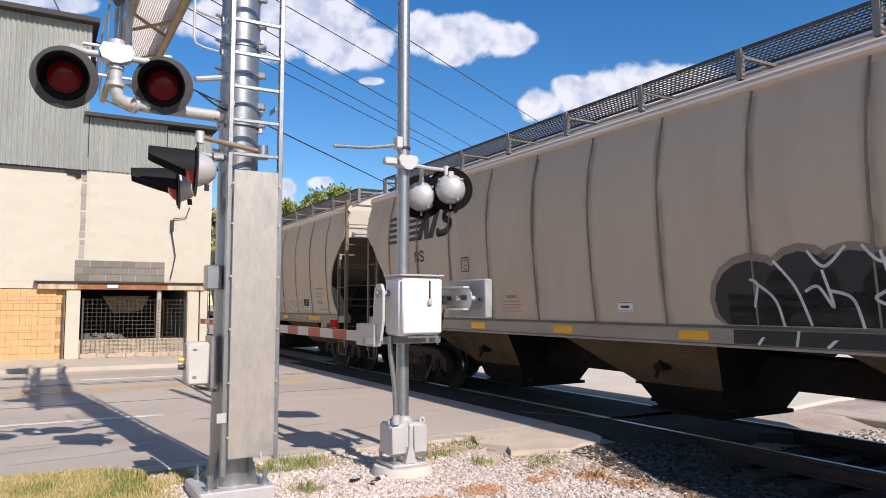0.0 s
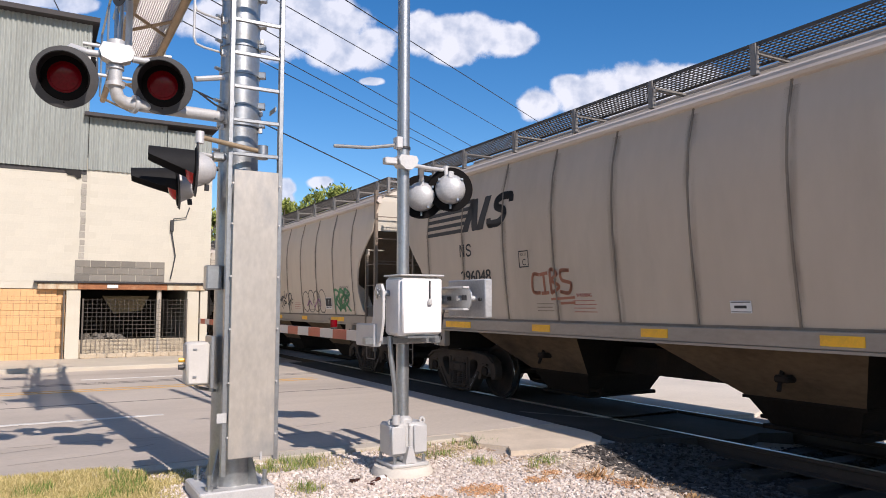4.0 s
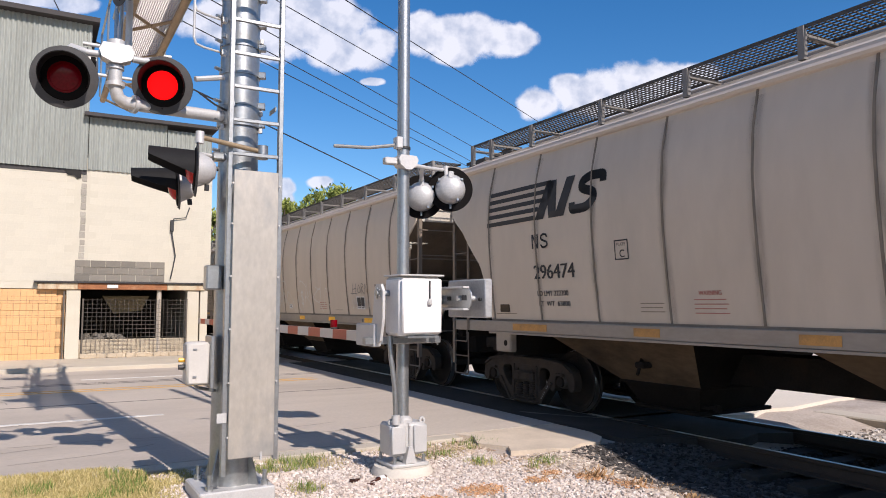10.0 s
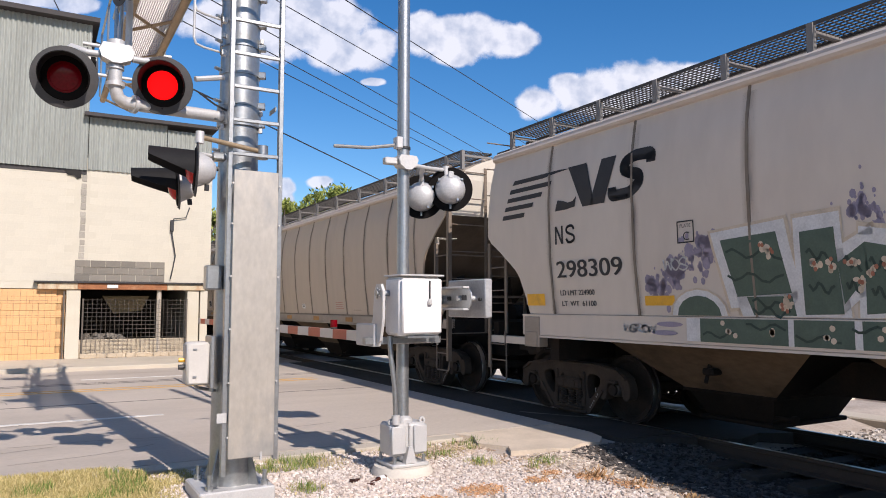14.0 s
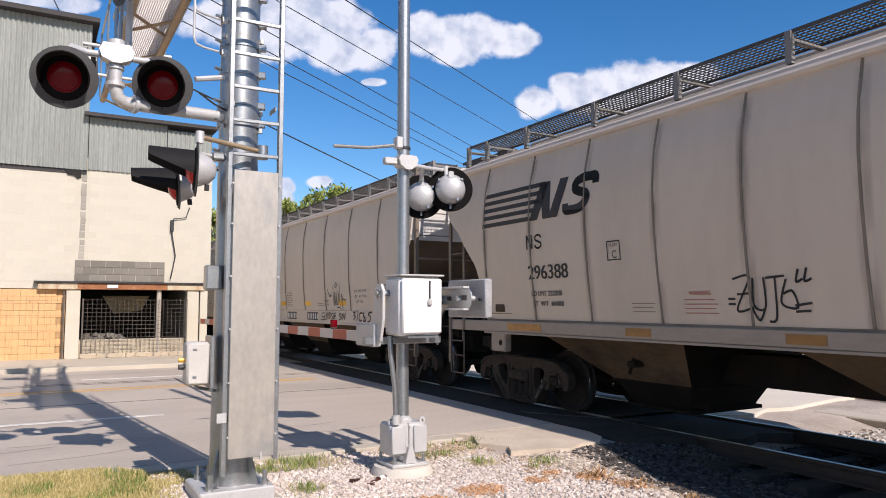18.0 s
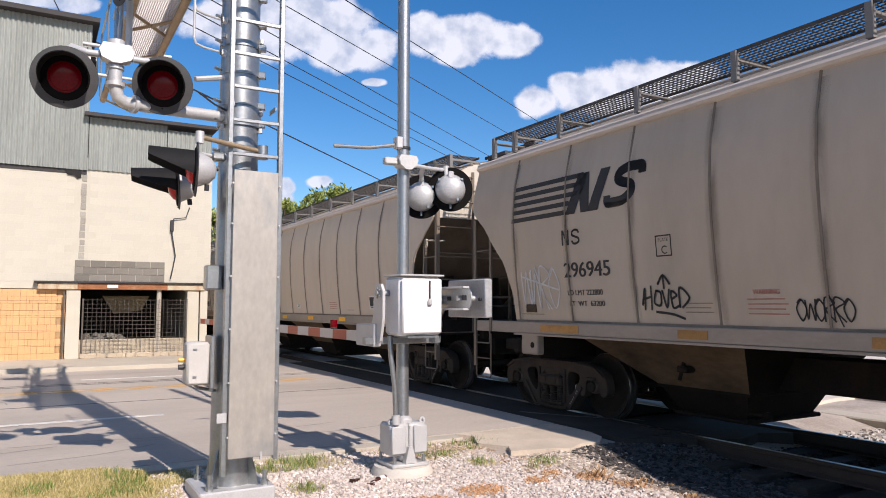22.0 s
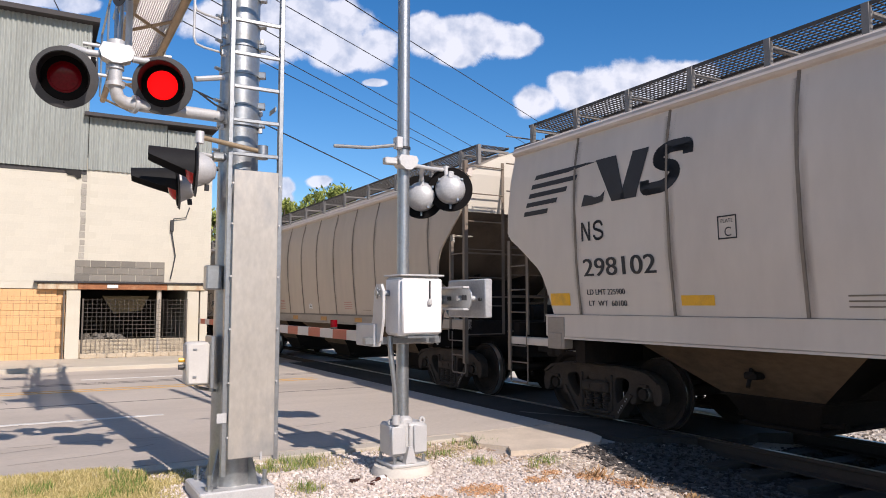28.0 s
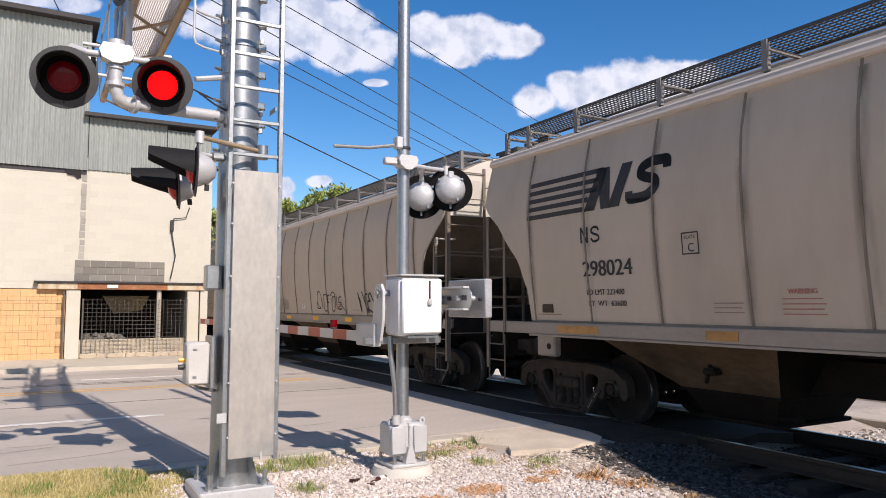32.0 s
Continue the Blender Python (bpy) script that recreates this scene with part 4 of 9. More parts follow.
def build_gate():
    px, py = 3.245, 6.55
    t = thing("crossing_gate", pose(px, py, 0), "galvanised crossing gate post with its lowered striped arm", "crossing gate")
    L = lambda x, y, z: (x - px, y - py, z)
    def p(name, g, m, label="", smooth=False, parent=None):
        return part(name, g, m, parent or t, label, smooth)
    p("pole", Geo().rod((0, 0, 0.4), (0, 0, 6.3), 0.064, 24), M_GALV, "slim galvanised pole", 40)
    p("footing", Geo().lathe([(0.31, -0.3), (0.31, -0.04), (0.28, 0.02), (0.02, 0.02)], Matrix(), 28), mat("gate_footing", (0.62, 0.57, 0.5), 0.9, var=0.1, bump=0.3), "round concrete footing", 40)
    base = p("base_casting", Geo().box(-0.2, 0.2, -0.2, 0.2, 0.02, 0.06, bevel=0.012), M_CAST, "cast aluminium pole base", 40)
    part("split_collar", Geo().box(-0.07, 0.07, -0.12, 0.1, 0.06, 0.5, bevel=0.03), M_CAST, base, smooth=40)
    for s in (-1, 1):
        part("terminal_box", Geo().box(0.085 * s - 0.115, 0.085 * s + 0.115, -0.15, 0.12, 0.13, 0.44, bevel=0.025), M_CAST, base, "cast terminal box", smooth=40)
        part("box_cover", Geo().box(0.12 * s - 0.075, 0.12 * s + 0.075, -0.175, -0.151, 0.15, 0.42, bevel=0.01), M_CAST, base, smooth=40)
        part("box_ear", Geo().lathe([(0.015, -0.01), (0.035, -0.01), (0.035, 0.01), (0.015, 0.01)], Matrix.Translation((0.17 * s, -0.1, 0.455)) @ Matrix.Rotation(radians(90), 4, "X"), 12, cap=False), M_CAST, base)
        for sy in (-1, 1):
            part("base_bolt", Geo().rod((s * 0.16, sy * 0.16, 0.05), (s * 0.16, sy * 0.16, 0.13), 0.018, 8), M_GALV, base)
    part("rib", Geo().prism([(-0.06, 0.06), (0.06, 0.06), (0.02, 0.22), (-0.02, 0.22)], "y", -0.2, -0.13), M_CAST, base)
    # gate machine
    box = p("gate_machine", Geo().box(3.0 - px, 3.46 - px, 6.12 - py, 6.46 - py, 1.31, 1.88, bevel=0.03), M_BOXW, "white painted gate machine box", 40)
    part("machine_door", Geo().box(3.015 - px, 3.445 - px, 6.085 - py, 6.118 - py, 1.33, 1.86, bevel=0.028), M_BOXW, box, "white box door", smooth=40)
    part("lid_lip", Geo().box(2.99 - px, 3.47 - px, 6.08 - py, 6.47 - py, 1.882, 1.9, bevel=0.006), M_CAST, box)
    part("latch_bar", Geo().box(3.295 - px, 3.31 - px, 6.07 - py, 6.084 - py, 1.66, 1.84, bevel=0.004), M_BLACK, box, "dark latch bar")
    part("padlock", Geo().box(3.28 - px, 3.325 - px, 6.055 - py, 6.08 - py, 1.6, 1.665, bevel=0.012), M_CAST, box, "small steel padlock", smooth=40)
    part("drip_tray", Geo().box(3.08 - px, 3.42 - px, 6.1 - py, 6.4 - py, 1.29, 1.308), M_GALV, box)
    p("support_bar", Geo().box(2.78 - px, 3.62 - px, 6.42 - py, 6.5 - py, 1.22, 1.29, bevel=0.008), M_GALV, "galvanised support bar")
    # lever on the road side, holding the arm
    lev = p("gate_lever", Geo().prism([(-0.10, 0.22), (-0.05, 0.29), (0.05, 0.29), (0.10, 0.22), (0.13, -0.05), (0.2, -0.17), (0.34, -0.2), (0.4, -0.26), (0.34, -0.32), (0.1, -0.32), (-0.04, -0.26), (-0.10, -0.05)], "x", -0.014, 0.014, m=Matrix.Translation(L(2.9, 6.36, 1.52))), M_CAST, "cast gate lever plate")
    for k in range(5):
        a = 2 * math.pi * k / 5
        part("lever_bolt", Geo().rod(L(2.87, 6.36 + 0.045 * math.cos(a), 1.72 + 0.045 * math.sin(a)), L(2.89, 6.36 + 0.045 * math.cos(a), 1.72 + 0.045 * math.sin(a)), 0.012, 6), M_GALV, lev)
    p("lever_shaft", Geo().rod(L(2.86, 6.36, 1.72), L(3.02, 6.36, 1.72), 0.03, 12), M_GALV, "", 40)
    p("arm_socket", Geo().box(2.86 - px, 2.94 - px, 6.4 - py, 6.85 - py, 1.2, 1.42, bevel=0.01), M_CAST, "cast arm socket")
    # striped arm
    M_RED = mat("arm_stripe_red", (0.50, 0.10, 0.05), 0.45, var=0.1, rnd=0.05)
    M_AW = mat("arm_stripe_white", (0.66, 0.60, 0.54), 0.45, var=0.08, rnd=0.05)
    y, i = 6.75, 0
    armp = p("gate_arm", Geo().box(2.885 - px, 2.925 - px, 6.75 - py, 15.2 - py, 1.24, 1.335, bevel=0.006), M_AW, "long red and white striped gate arm")
    while y < 15.1:
        part("stripe", Geo().box(2.881 - px, 2.929 - px, y - py, min(y + 0.41, 15.2) - py, 1.236, 1.339), M_RED if i % 2 else M_AW, armp)
        y, i = y + 0.41, i + 1
    for y in (7.6, 10.5, 13.6):
        lamp = part("arm_lamp", Geo().rod(L(2.905, y, 1.36), L(2.905, y, 1.44), 0.04, 12), M_LENS, armp, "small red arm lamp", smooth=40)
        part("lamp_foot", Geo().box(2.885 - px, 2.925 - px, y - py - 0.05, y - py + 0.05, 1.337, 1.362), M_BLACK, lamp)
    # counterweight on its arm, reaching back from the road
    cw = p("counterweight_arm", Geo().prism([(6.44 - py, 1.20), (6.52 - py, 1.24), (6.30 - py, 1.56), (5.84 - py, 1.555), (5.79 - py, 1.6), (5.77 - py, 1.66), (5.79 - py, 1.73), (5.84 - py, 1.77), (6.46 - py, 1.785), (6.46 - py, 1.62)], "x", 3.585 - px, 3.60 - px), M_GALV, "galvanised counterweight arm")
    for z0, z1 in ((1.765, 1.785), (1.555, 1.575)):
        part("arm_flange", Geo().box(3.53 - px, 3.60 - px, 5.83 - py, 6.40 - py, z0, z1, bevel=0.003), M_CAST, cw, "bright bent flange")
    part("weight", Geo().box(3.76 - px, 3.845 - px, 5.80 - py, 6.52 - py, 1.48, 1.86, bevel=0.012), M_WEIGHT, cw, "dull grey steel counterweight slab", smooth=40)
    part("slot_bolt", Geo().rod(L(3.55, 5.98, 1.67), L(3.78, 5.98, 1.67), 0.026, 8), M_CAST, cw)
    part("slot", Geo().box(3.578 - px, 3.584 - px, 6.15 - py, 6.22 - py, 1.65, 1.69), M_BLACK, cw)
    part("slot", Geo().box(3.578 - px, 3.584 - px, 5.86 - py, 5.94 - py, 1.65, 1.70), M_BLACK, cw)
    part("weight_bolt", Geo().rod(L(3.74, 5.88, 1.66), L(3.77, 5.88, 1.66), 0.018, 8), M_BLACK, cw)
    part("arm_hub", Geo().rod(L(3.47, 6.36, 1.66), L(3.61, 6.36, 1.66), 0.05, 14), M_GALV, cw, smooth=40)
    p("conduit", Geo().pipe([L(3.03, 6.4, 1.3), L(3.04, 6.39, 1.1), L(3.08, 6.38, 0.8), L(3.1, 6.4, 0.5)], 0.026, 10), M_GALV, "flexible grey conduit", 40)
    p("conduit_fitting", Geo().rod(L(3.1, 6.4, 0.44), L(3.1, 6.4, 0.53), 0.042, 10), M_CAST, "", 40)
    # lights seen from behind
    hub = p("light_hub", Geo().prism([(-0.11, 0.03), (-0.09, 0.07), (0.09, 0.07), (0.11, 0.03), (0.09, -0.03), (0.03, -0.075), (-0.03, -0.075), (-0.09, -0.03)], "y", -0.08, 0.08, m=Matrix.Translation(L(3.245, 6.5, 3.06))), M_CAST, "cast hub between the lights")
    part("hub_stub", Geo().box(3.0 - px, 3.14 - px, 6.46 - py, 6.54 - py, 3.03, 3.1, bevel=0.01), M_CAST, hub)
    part("cross_arm", Geo().pipe([L(3.34, 6.55, 3.06), L(3.6, 6.62, 3.06), L(3.84, 6.72, 3.08)], 0.022, 10), M_CAST, hub, smooth=40)
    part("light_bracket", Geo().pipe([L(3.5, 6.6, 3.06), L(3.53, 6.68, 3.02), L(3.55, 6.72, 2.95)], 0.025, 10), M_CAST, hub, smooth=40)
    part("light_bracket", Geo().rod(L(3.84, 6.7, 2.98), L(3.84, 6.7, 3.12), 0.035, 10), M_CAST, hub, smooth=40)
    lamp_back(t, L(3.63, 6.88, 2.79), (0.45, 0.9, -0.03))
    lamp_back(t, L(3.87, 6.66, 2.86), (0.45, 0.9, -0.03))
    p("cable_clamp", Geo().lathe([(0.064, 3.21), (0.075, 3.21), (0.075, 3.235), (0.064, 3.235)], Matrix(), 20, cap=False), M_BLACK)
    p("feed_pipe", Geo().pipe([L(3.18, 6.5, 3.25), L(3.05, 6.5, 3.22), L(2.85, 6.55, 3.19), L(2.5, 6.6, 3.18)], 0.018, 8), mat("feed_pipe_grey", (0.22, 0.22, 0.22), 0.5), "bent grey cable feed", 40)
    p("feed_head", Geo().box(3.12 - px, 3.19 - px, 6.44 - py, 6.54 - py, 3.2, 3.32, bevel=0.01), M_CAST)
    return t


build_cantilever()
build_gate()

# ---- the train ----
def lerp(tab, z):
    """Value at z of a table of (z, value) rows, straight between them."""
    if z <= tab[0][0]:
        return tab[0][1]
    for (a, va), (b, vb) in zip(tab, tab[1:]):
        if z <= b:
            return va + (vb - va) * (z - a) / (b - a)
    return tab[-1][1]


KINDS = {
    "A": dict(L=17.2, hw=[(1.38, 1.49), (2.0, 1.565), (2.5, 1.605), (2.95, 1.62), (3.4, 1.585), (3.88, 1.47)],
              front=[(1.38, 1.78), (1.8, 1.75), (2.25, 1.58), (2.63, 1.24), (2.85, 1.07), (3.15, 0.70), (3.9, 0.72)],
              rear=[(1.38, 1.26), (1.5, 1.38), (1.65, 1.48), (1.85, 1.56), (2.1, 1.58), (2.35, 1.53), (2.6, 1.40), (2.87, 1.08), (3.23, 0.68), (3.9, 0.57)],
              ribs=[1.89 + 1.223 * i for i in range(12)], sill=(1.19, 1.36), paint=M_CAR, z0=1.38, ztop=3.88, kink=(3.15, 3.23),
              brackets=[0.75, 1.35, 2.5, 4.1, 5.6, 7.1, 8.6, 10.1, 11.6, 13.1, 14.7, 15.85, 16.45], peak=4.42),
    "B": dict(L=16.07, hw=[(1.48, 1.53), (2.2, 1.60), (3.0, 1.625), (3.5, 1.60), (3.93, 1.52)],
              front=[(1.48, 1.75), (1.77, 1.66), (2.1, 1.52), (2.46, 1.04), (2.65, 0.74), (3.96, 0.85)],
              rear=[(1.48, 1.47), (1.92, 1.46), (2.2, 1.36), (2.46, 1.2), (2.88, 0.75), (3.96, 0.62)],
              ribs=[2.33 + 1.634 * i for i in range(8)], sill=(1.17, 1.475), paint=M_CARB, z0=1.48, ztop=3.93, kink=(2.65, 2.88),
              brackets=[0.85 + 1.045 * i for i in range(15)], peak=4.45),
}


def half_width(kind, z):
    return lerp(KINDS[kind]["hw"], z)


def side_sheet(kind, s):
    K = KINDS[kind]
    H = K["L"] / 2
    g = Geo()
    n, rows = 22, []
    for i in range(n + 1):
        z = K["z0"] + (K["ztop"] - K["z0"]) * i / n
        a, b = H - lerp(K["front"], z), -H + lerp(K["rear"], z)
        x = s * half_width(kind, z)
        rows.append([(x, a + (b - a) * j / 6, z) for j in range(7)])
    g.grid(rows)
    for j, sg in ((0, -1), (6, 1)):
        g.grid([[r[j] for r in rows], [(r[j][0] - s * 0.035, r[j][1] + sg * 0.004, r[j][2]) for r in rows]])
    g.grid([[(p[0] - s * 0.012, p[1], p[2]) for p in (r[0], r[3], r[6])] for r in rows])
    return g


def roof_profile(kind, n=10):
    K = KINDS[kind]
    w, e, pk = half_width(kind, K["ztop"]), K["ztop"], K["peak"]
    return [(-w + 2 * w * i / n, e + 0.03 + (pk - e - 0.03) * (1 - abs(-1 + 2 * i / n) ** 2.0)) for i in range(n + 1)]


def grating(x0, x1, y0, y1, z, step_l=0.075, step_c=0.07):
    g = Geo()
    nx = max(2, round((x1 - x0) / step_l))
    for i in range(nx + 1):
        x = x0 + (x1 - x0) * i / nx
        g.box(x - 0.003, x + 0.003, y0, y1, z - 0.014, z)
    ny = max(2, round((y1 - y0) / step_c))
    for i in range(ny + 1):
        y = y0 + (y1 - y0) * i / ny
        g.box(x0, x1, y - 0.008, y + 0.008, z - 0.012, z - 0.002)
    return g


def coil():
    prof = []
    for i in range(15):
        prof.append((0.052 + 0.014 * (1 if i % 2 else 0), 0.24 * i / 14))
    return prof


def rounded(pts, turns=2):
    """Corners cut off again and again until a closed outline runs smooth."""
    for _ in range(turns):
        pts = [q for a, b in zip(pts, pts[1:] + pts[:1]) for q in ((a[0] * 0.75 + b[0] * 0.25, a[1] * 0.75 + b[1] * 0.25), (a[0] * 0.25 + b[0] * 0.75, a[1] * 0.25 + b[1] * 0.75))]
    return pts


def cast_plate(outlines, thick, edge):
    """A thick plate with holes and softened edges; outlines are (y, z), the first one is outermost."""
    cu = bpy.data.curves.new("plate", "CURVE")
    cu.dimensions, cu.fill_mode, cu.extrude, cu.bevel_depth, cu.bevel_resolution = "2D", "BOTH", thick / 2 - edge, edge, 1
    for pts in outlines:
        sp = cu.splines.new("POLY")
        sp.points.add(len(pts) - 1)
        for p, (a, b) in zip(sp.points, pts):
            p.co = (a, b, 0, 1)
        sp.use_cyclic_u = True
    ob = bpy.data.objects.new("plate", cu)
    scene.collection.objects.link(ob)
    bpy.context.view_layer.update()
    me = bpy.data.meshes.new_from_object(ob)
    bpy.data.objects.remove(ob)
    g = Geo().add([(p.co.z, p.co.x, p.co.y) for p in me.vertices], [tuple(q.vertices) for q in me.polygons])
    bpy.data.meshes.remove(me)
    return g


def truck_side():
    """A cast side frame, centre at 0, axle centres at y = +-0.89."""
    half = [(0.25, 0.775), (0.55, 0.775), (0.86, 0.735), (1.03, 0.70), (1.14, 0.62), (1.19, 0.50), (1.18, 0.35), (1.07, 0.335), (1.055, 0.50), (0.97, 0.585), (0.81, 0.585), (0.74, 0.50), (0.735, 0.33), (0.66, 0.31), (0.62, 0.37), (0.42, 0.10), (0.30, 0.065)]
    outer = half + [(-a, b) for a, b in half[::-1]]
    window = [(0.36, 0.655), (0.58, 0.64), (0.655, 0.58), (0.60, 0.45), (0.46, 0.30), (0.37, 0.27), (0.345, 0.45)]
    middle = [(-0.27, 0.665), (0.27, 0.665), (0.27, 0.17), (-0.27, 0.17)]
    g = cast_plate([rounded(outer), rounded(window), rounded([(-a, b) for a, b in window]), rounded(middle, 1)], 0.15, 0.014)
    # ribs round the windows, the bolster's end, the spring seat and the wear plates
    for sg in (-1, 1):
        g.prism([(sg * 0.70, 0.42), (sg * 0.66, 0.44), (sg * 0.37, 0.09), (sg * 0.42, 0.08)], "x", -0.1, 0.08)
        g.box(-0.105, 0.085, min(sg * 0.28, sg * 0.325), max(sg * 0.28, sg * 0.325), 0.17, 0.66, bevel=0.012)
        g.prism([(sg * 0.5, 0.78), (sg * 0.5, 0.75), (sg * 0.95, 0.69), (sg * 1.12, 0.60), (sg * 1.15, 0.62), (sg * 0.98, 0.725)], "x", -0.11, 0.09)
        g.prism([(sg * 0.80, 0.585), (sg * 0.80, 0.55), (sg * 0.98, 0.55), (sg * 0.98, 0.585)], "x", -0.12, 0.1)
    g.box(-0.115, 0.095, -0.5, 0.5, 0.755, 0.785, bevel=0.01).box(-0.115, 0.095, -0.36, 0.36, 0.075, 0.11, bevel=0.01)
    g.box(-0.14, 0.1, -0.26, 0.26, 0.40, 0.56, bevel=0.03).box(-0.12, 0.1, -0.27, 0.27, 0.13, 0.165, bevel=0.01)
    for sg in (-1, 1):
        g.rod((-0.15, sg * 0.12, 0.48), (-0.13, sg * 0.12, 0.48), 0.05, 12)
    return g


def wheel_profile(s):
    return [(0.06, s * 0.05), (0.12, s * 0.055), (0.14, s * 0.02), (0.36, s * 0.0), (0.40, s * 0.045), (0.455, s * 0.05), (0.457, -s * 0.04), (0.485, -s * 0.055), (0.48, -s * 0.08), (0.40, -s * 0.075), (0.36, -s * 0.03), (0.14, -s * 0.01), (0.06, -s * 0.02)]


M_BEAR = mat("bearing_cap_steel", (0.10, 0.085, 0.07), 0.65, metal=0.2, var=0.3, scale=8, bump=0.1)
M_STENC = mat("worn_white_stencil", (0.22, 0.21, 0.20), 0.8, var=0.3, scale=20, bump=0.0)
WHEELSETS = []
SHARED = {}


def mesh_once(key, make):
    if key not in SHARED:
        SHARED[key] = make()
    return SHARED[key]


def build_truck(car, yc):
    tr = part("truck", mesh_once("bolster", lambda: Geo().box(-1.05, 1.05, -0.2, 0.2, 0.4, 0.72, bevel=0.03).box(-0.3, 0.3, -0.35, 0.35, 0.6, 0.8).mesh("bolster", M_TRUCK)), None, car, "four-wheel cast steel truck", at=pose(0, yc, 0))
    for s in (-1, 1):
        part("side_frame", mesh_once("side_frame", lambda: truck_side().mesh("side_frame", M_TRUCK)), None, tr, at=pose(s * 0.98, 0, 0))
        for y in (-0.17, 0, 0.17):
            part("spring", mesh_once("spring", lambda: Geo().lathe(coil(), Matrix(), 12).mesh("spring", M_TRUCK, smooth=40)), None, tr, at=pose(s * 1.03, y, 0.165))
        for y in (-0.89, 0.89):
            cap = part("bearing_cap", mesh_once("cap", lambda: Geo().lathe([(0.03, 0.0), (0.07, 0.012), (0.095, 0.04), (0.1, 0.16), (0.02, 0.16)], Matrix.Rotation(radians(-90), 4, "Y") @ Matrix.Scale(-1, 4, (0, 0, 1)), 16).mesh("bearing_cap", M_BEAR, smooth=40)), None, tr, "round bearing end cap", at=pose(s * 1.06, y, 0.457, 0, 0, 0 if s < 0 else 180))
        me = mesh_once("stencil", lambda: Geo().add([q for i in range(7) for q in [(-0.103, -0.62 + 0.026 * i + a * 0.014 + b * 0.02, 0.37 - 0.032 * i - a * 0.018 + b * 0.016) for a, b in ((0, 0), (1, 0), (1, 1), (0, 1))]], [tuple(range(4 * i, 4 * i + 4)) for i in range(7) if i != 2]).mesh("stencil_mark", M_STENC, fix=False))
        part("stencil_mark", me, None, tr, "faint white stencilled bars", at=pose(s * 0.98, 0, 0, 0, 0, 0 if s < 0 else 180))["kind"] = "stuff"
    for y in (-0.4, 0.4):
        part("brake_beam", mesh_once("beam", lambda: Geo().rod((-0.9, 0, 0.4), (0.9, 0, 0.4), 0.04, 8).mesh("brake_beam", M_DARK)), None, tr, at=pose(0, y, 0))
    for y in (-0.89, 0.89):
        def make():
            g = Geo().rod((-1.08, 0, 0), (1.08, 0, 0), 0.075, 12)
            for s in (-1, 1):
                g.lathe(wheel_profile(1), Matrix.Translation((s * 0.73, 0, 0)) @ Matrix.Rotation(radians(90 * s), 4, "Y"), 36)
            return g.mesh("wheelset", M_WHEEL, smooth=35)
        w = part("wheelset", mesh_once("wheelset", make), None, car, "steel wheelset on one axle", at=pose(0, yc + y, 0.457))
        for s in (-1, 1):
            part("tread", mesh_once("tread%d" % s, lambda: Geo().lathe([(0.452, -0.045), (0.4595, -0.035), (0.4595, 0.04), (0.452, 0.045)], Matrix.Translation((s * 0.73, 0, 0)) @ Matrix.Rotation(radians(90), 4, "Y"), 36, cap=False).mesh("tread", M_TREAD, smooth=40)), None, w, "polished wheel tread")
        WHEELSETS.append((car, w, yc + y))


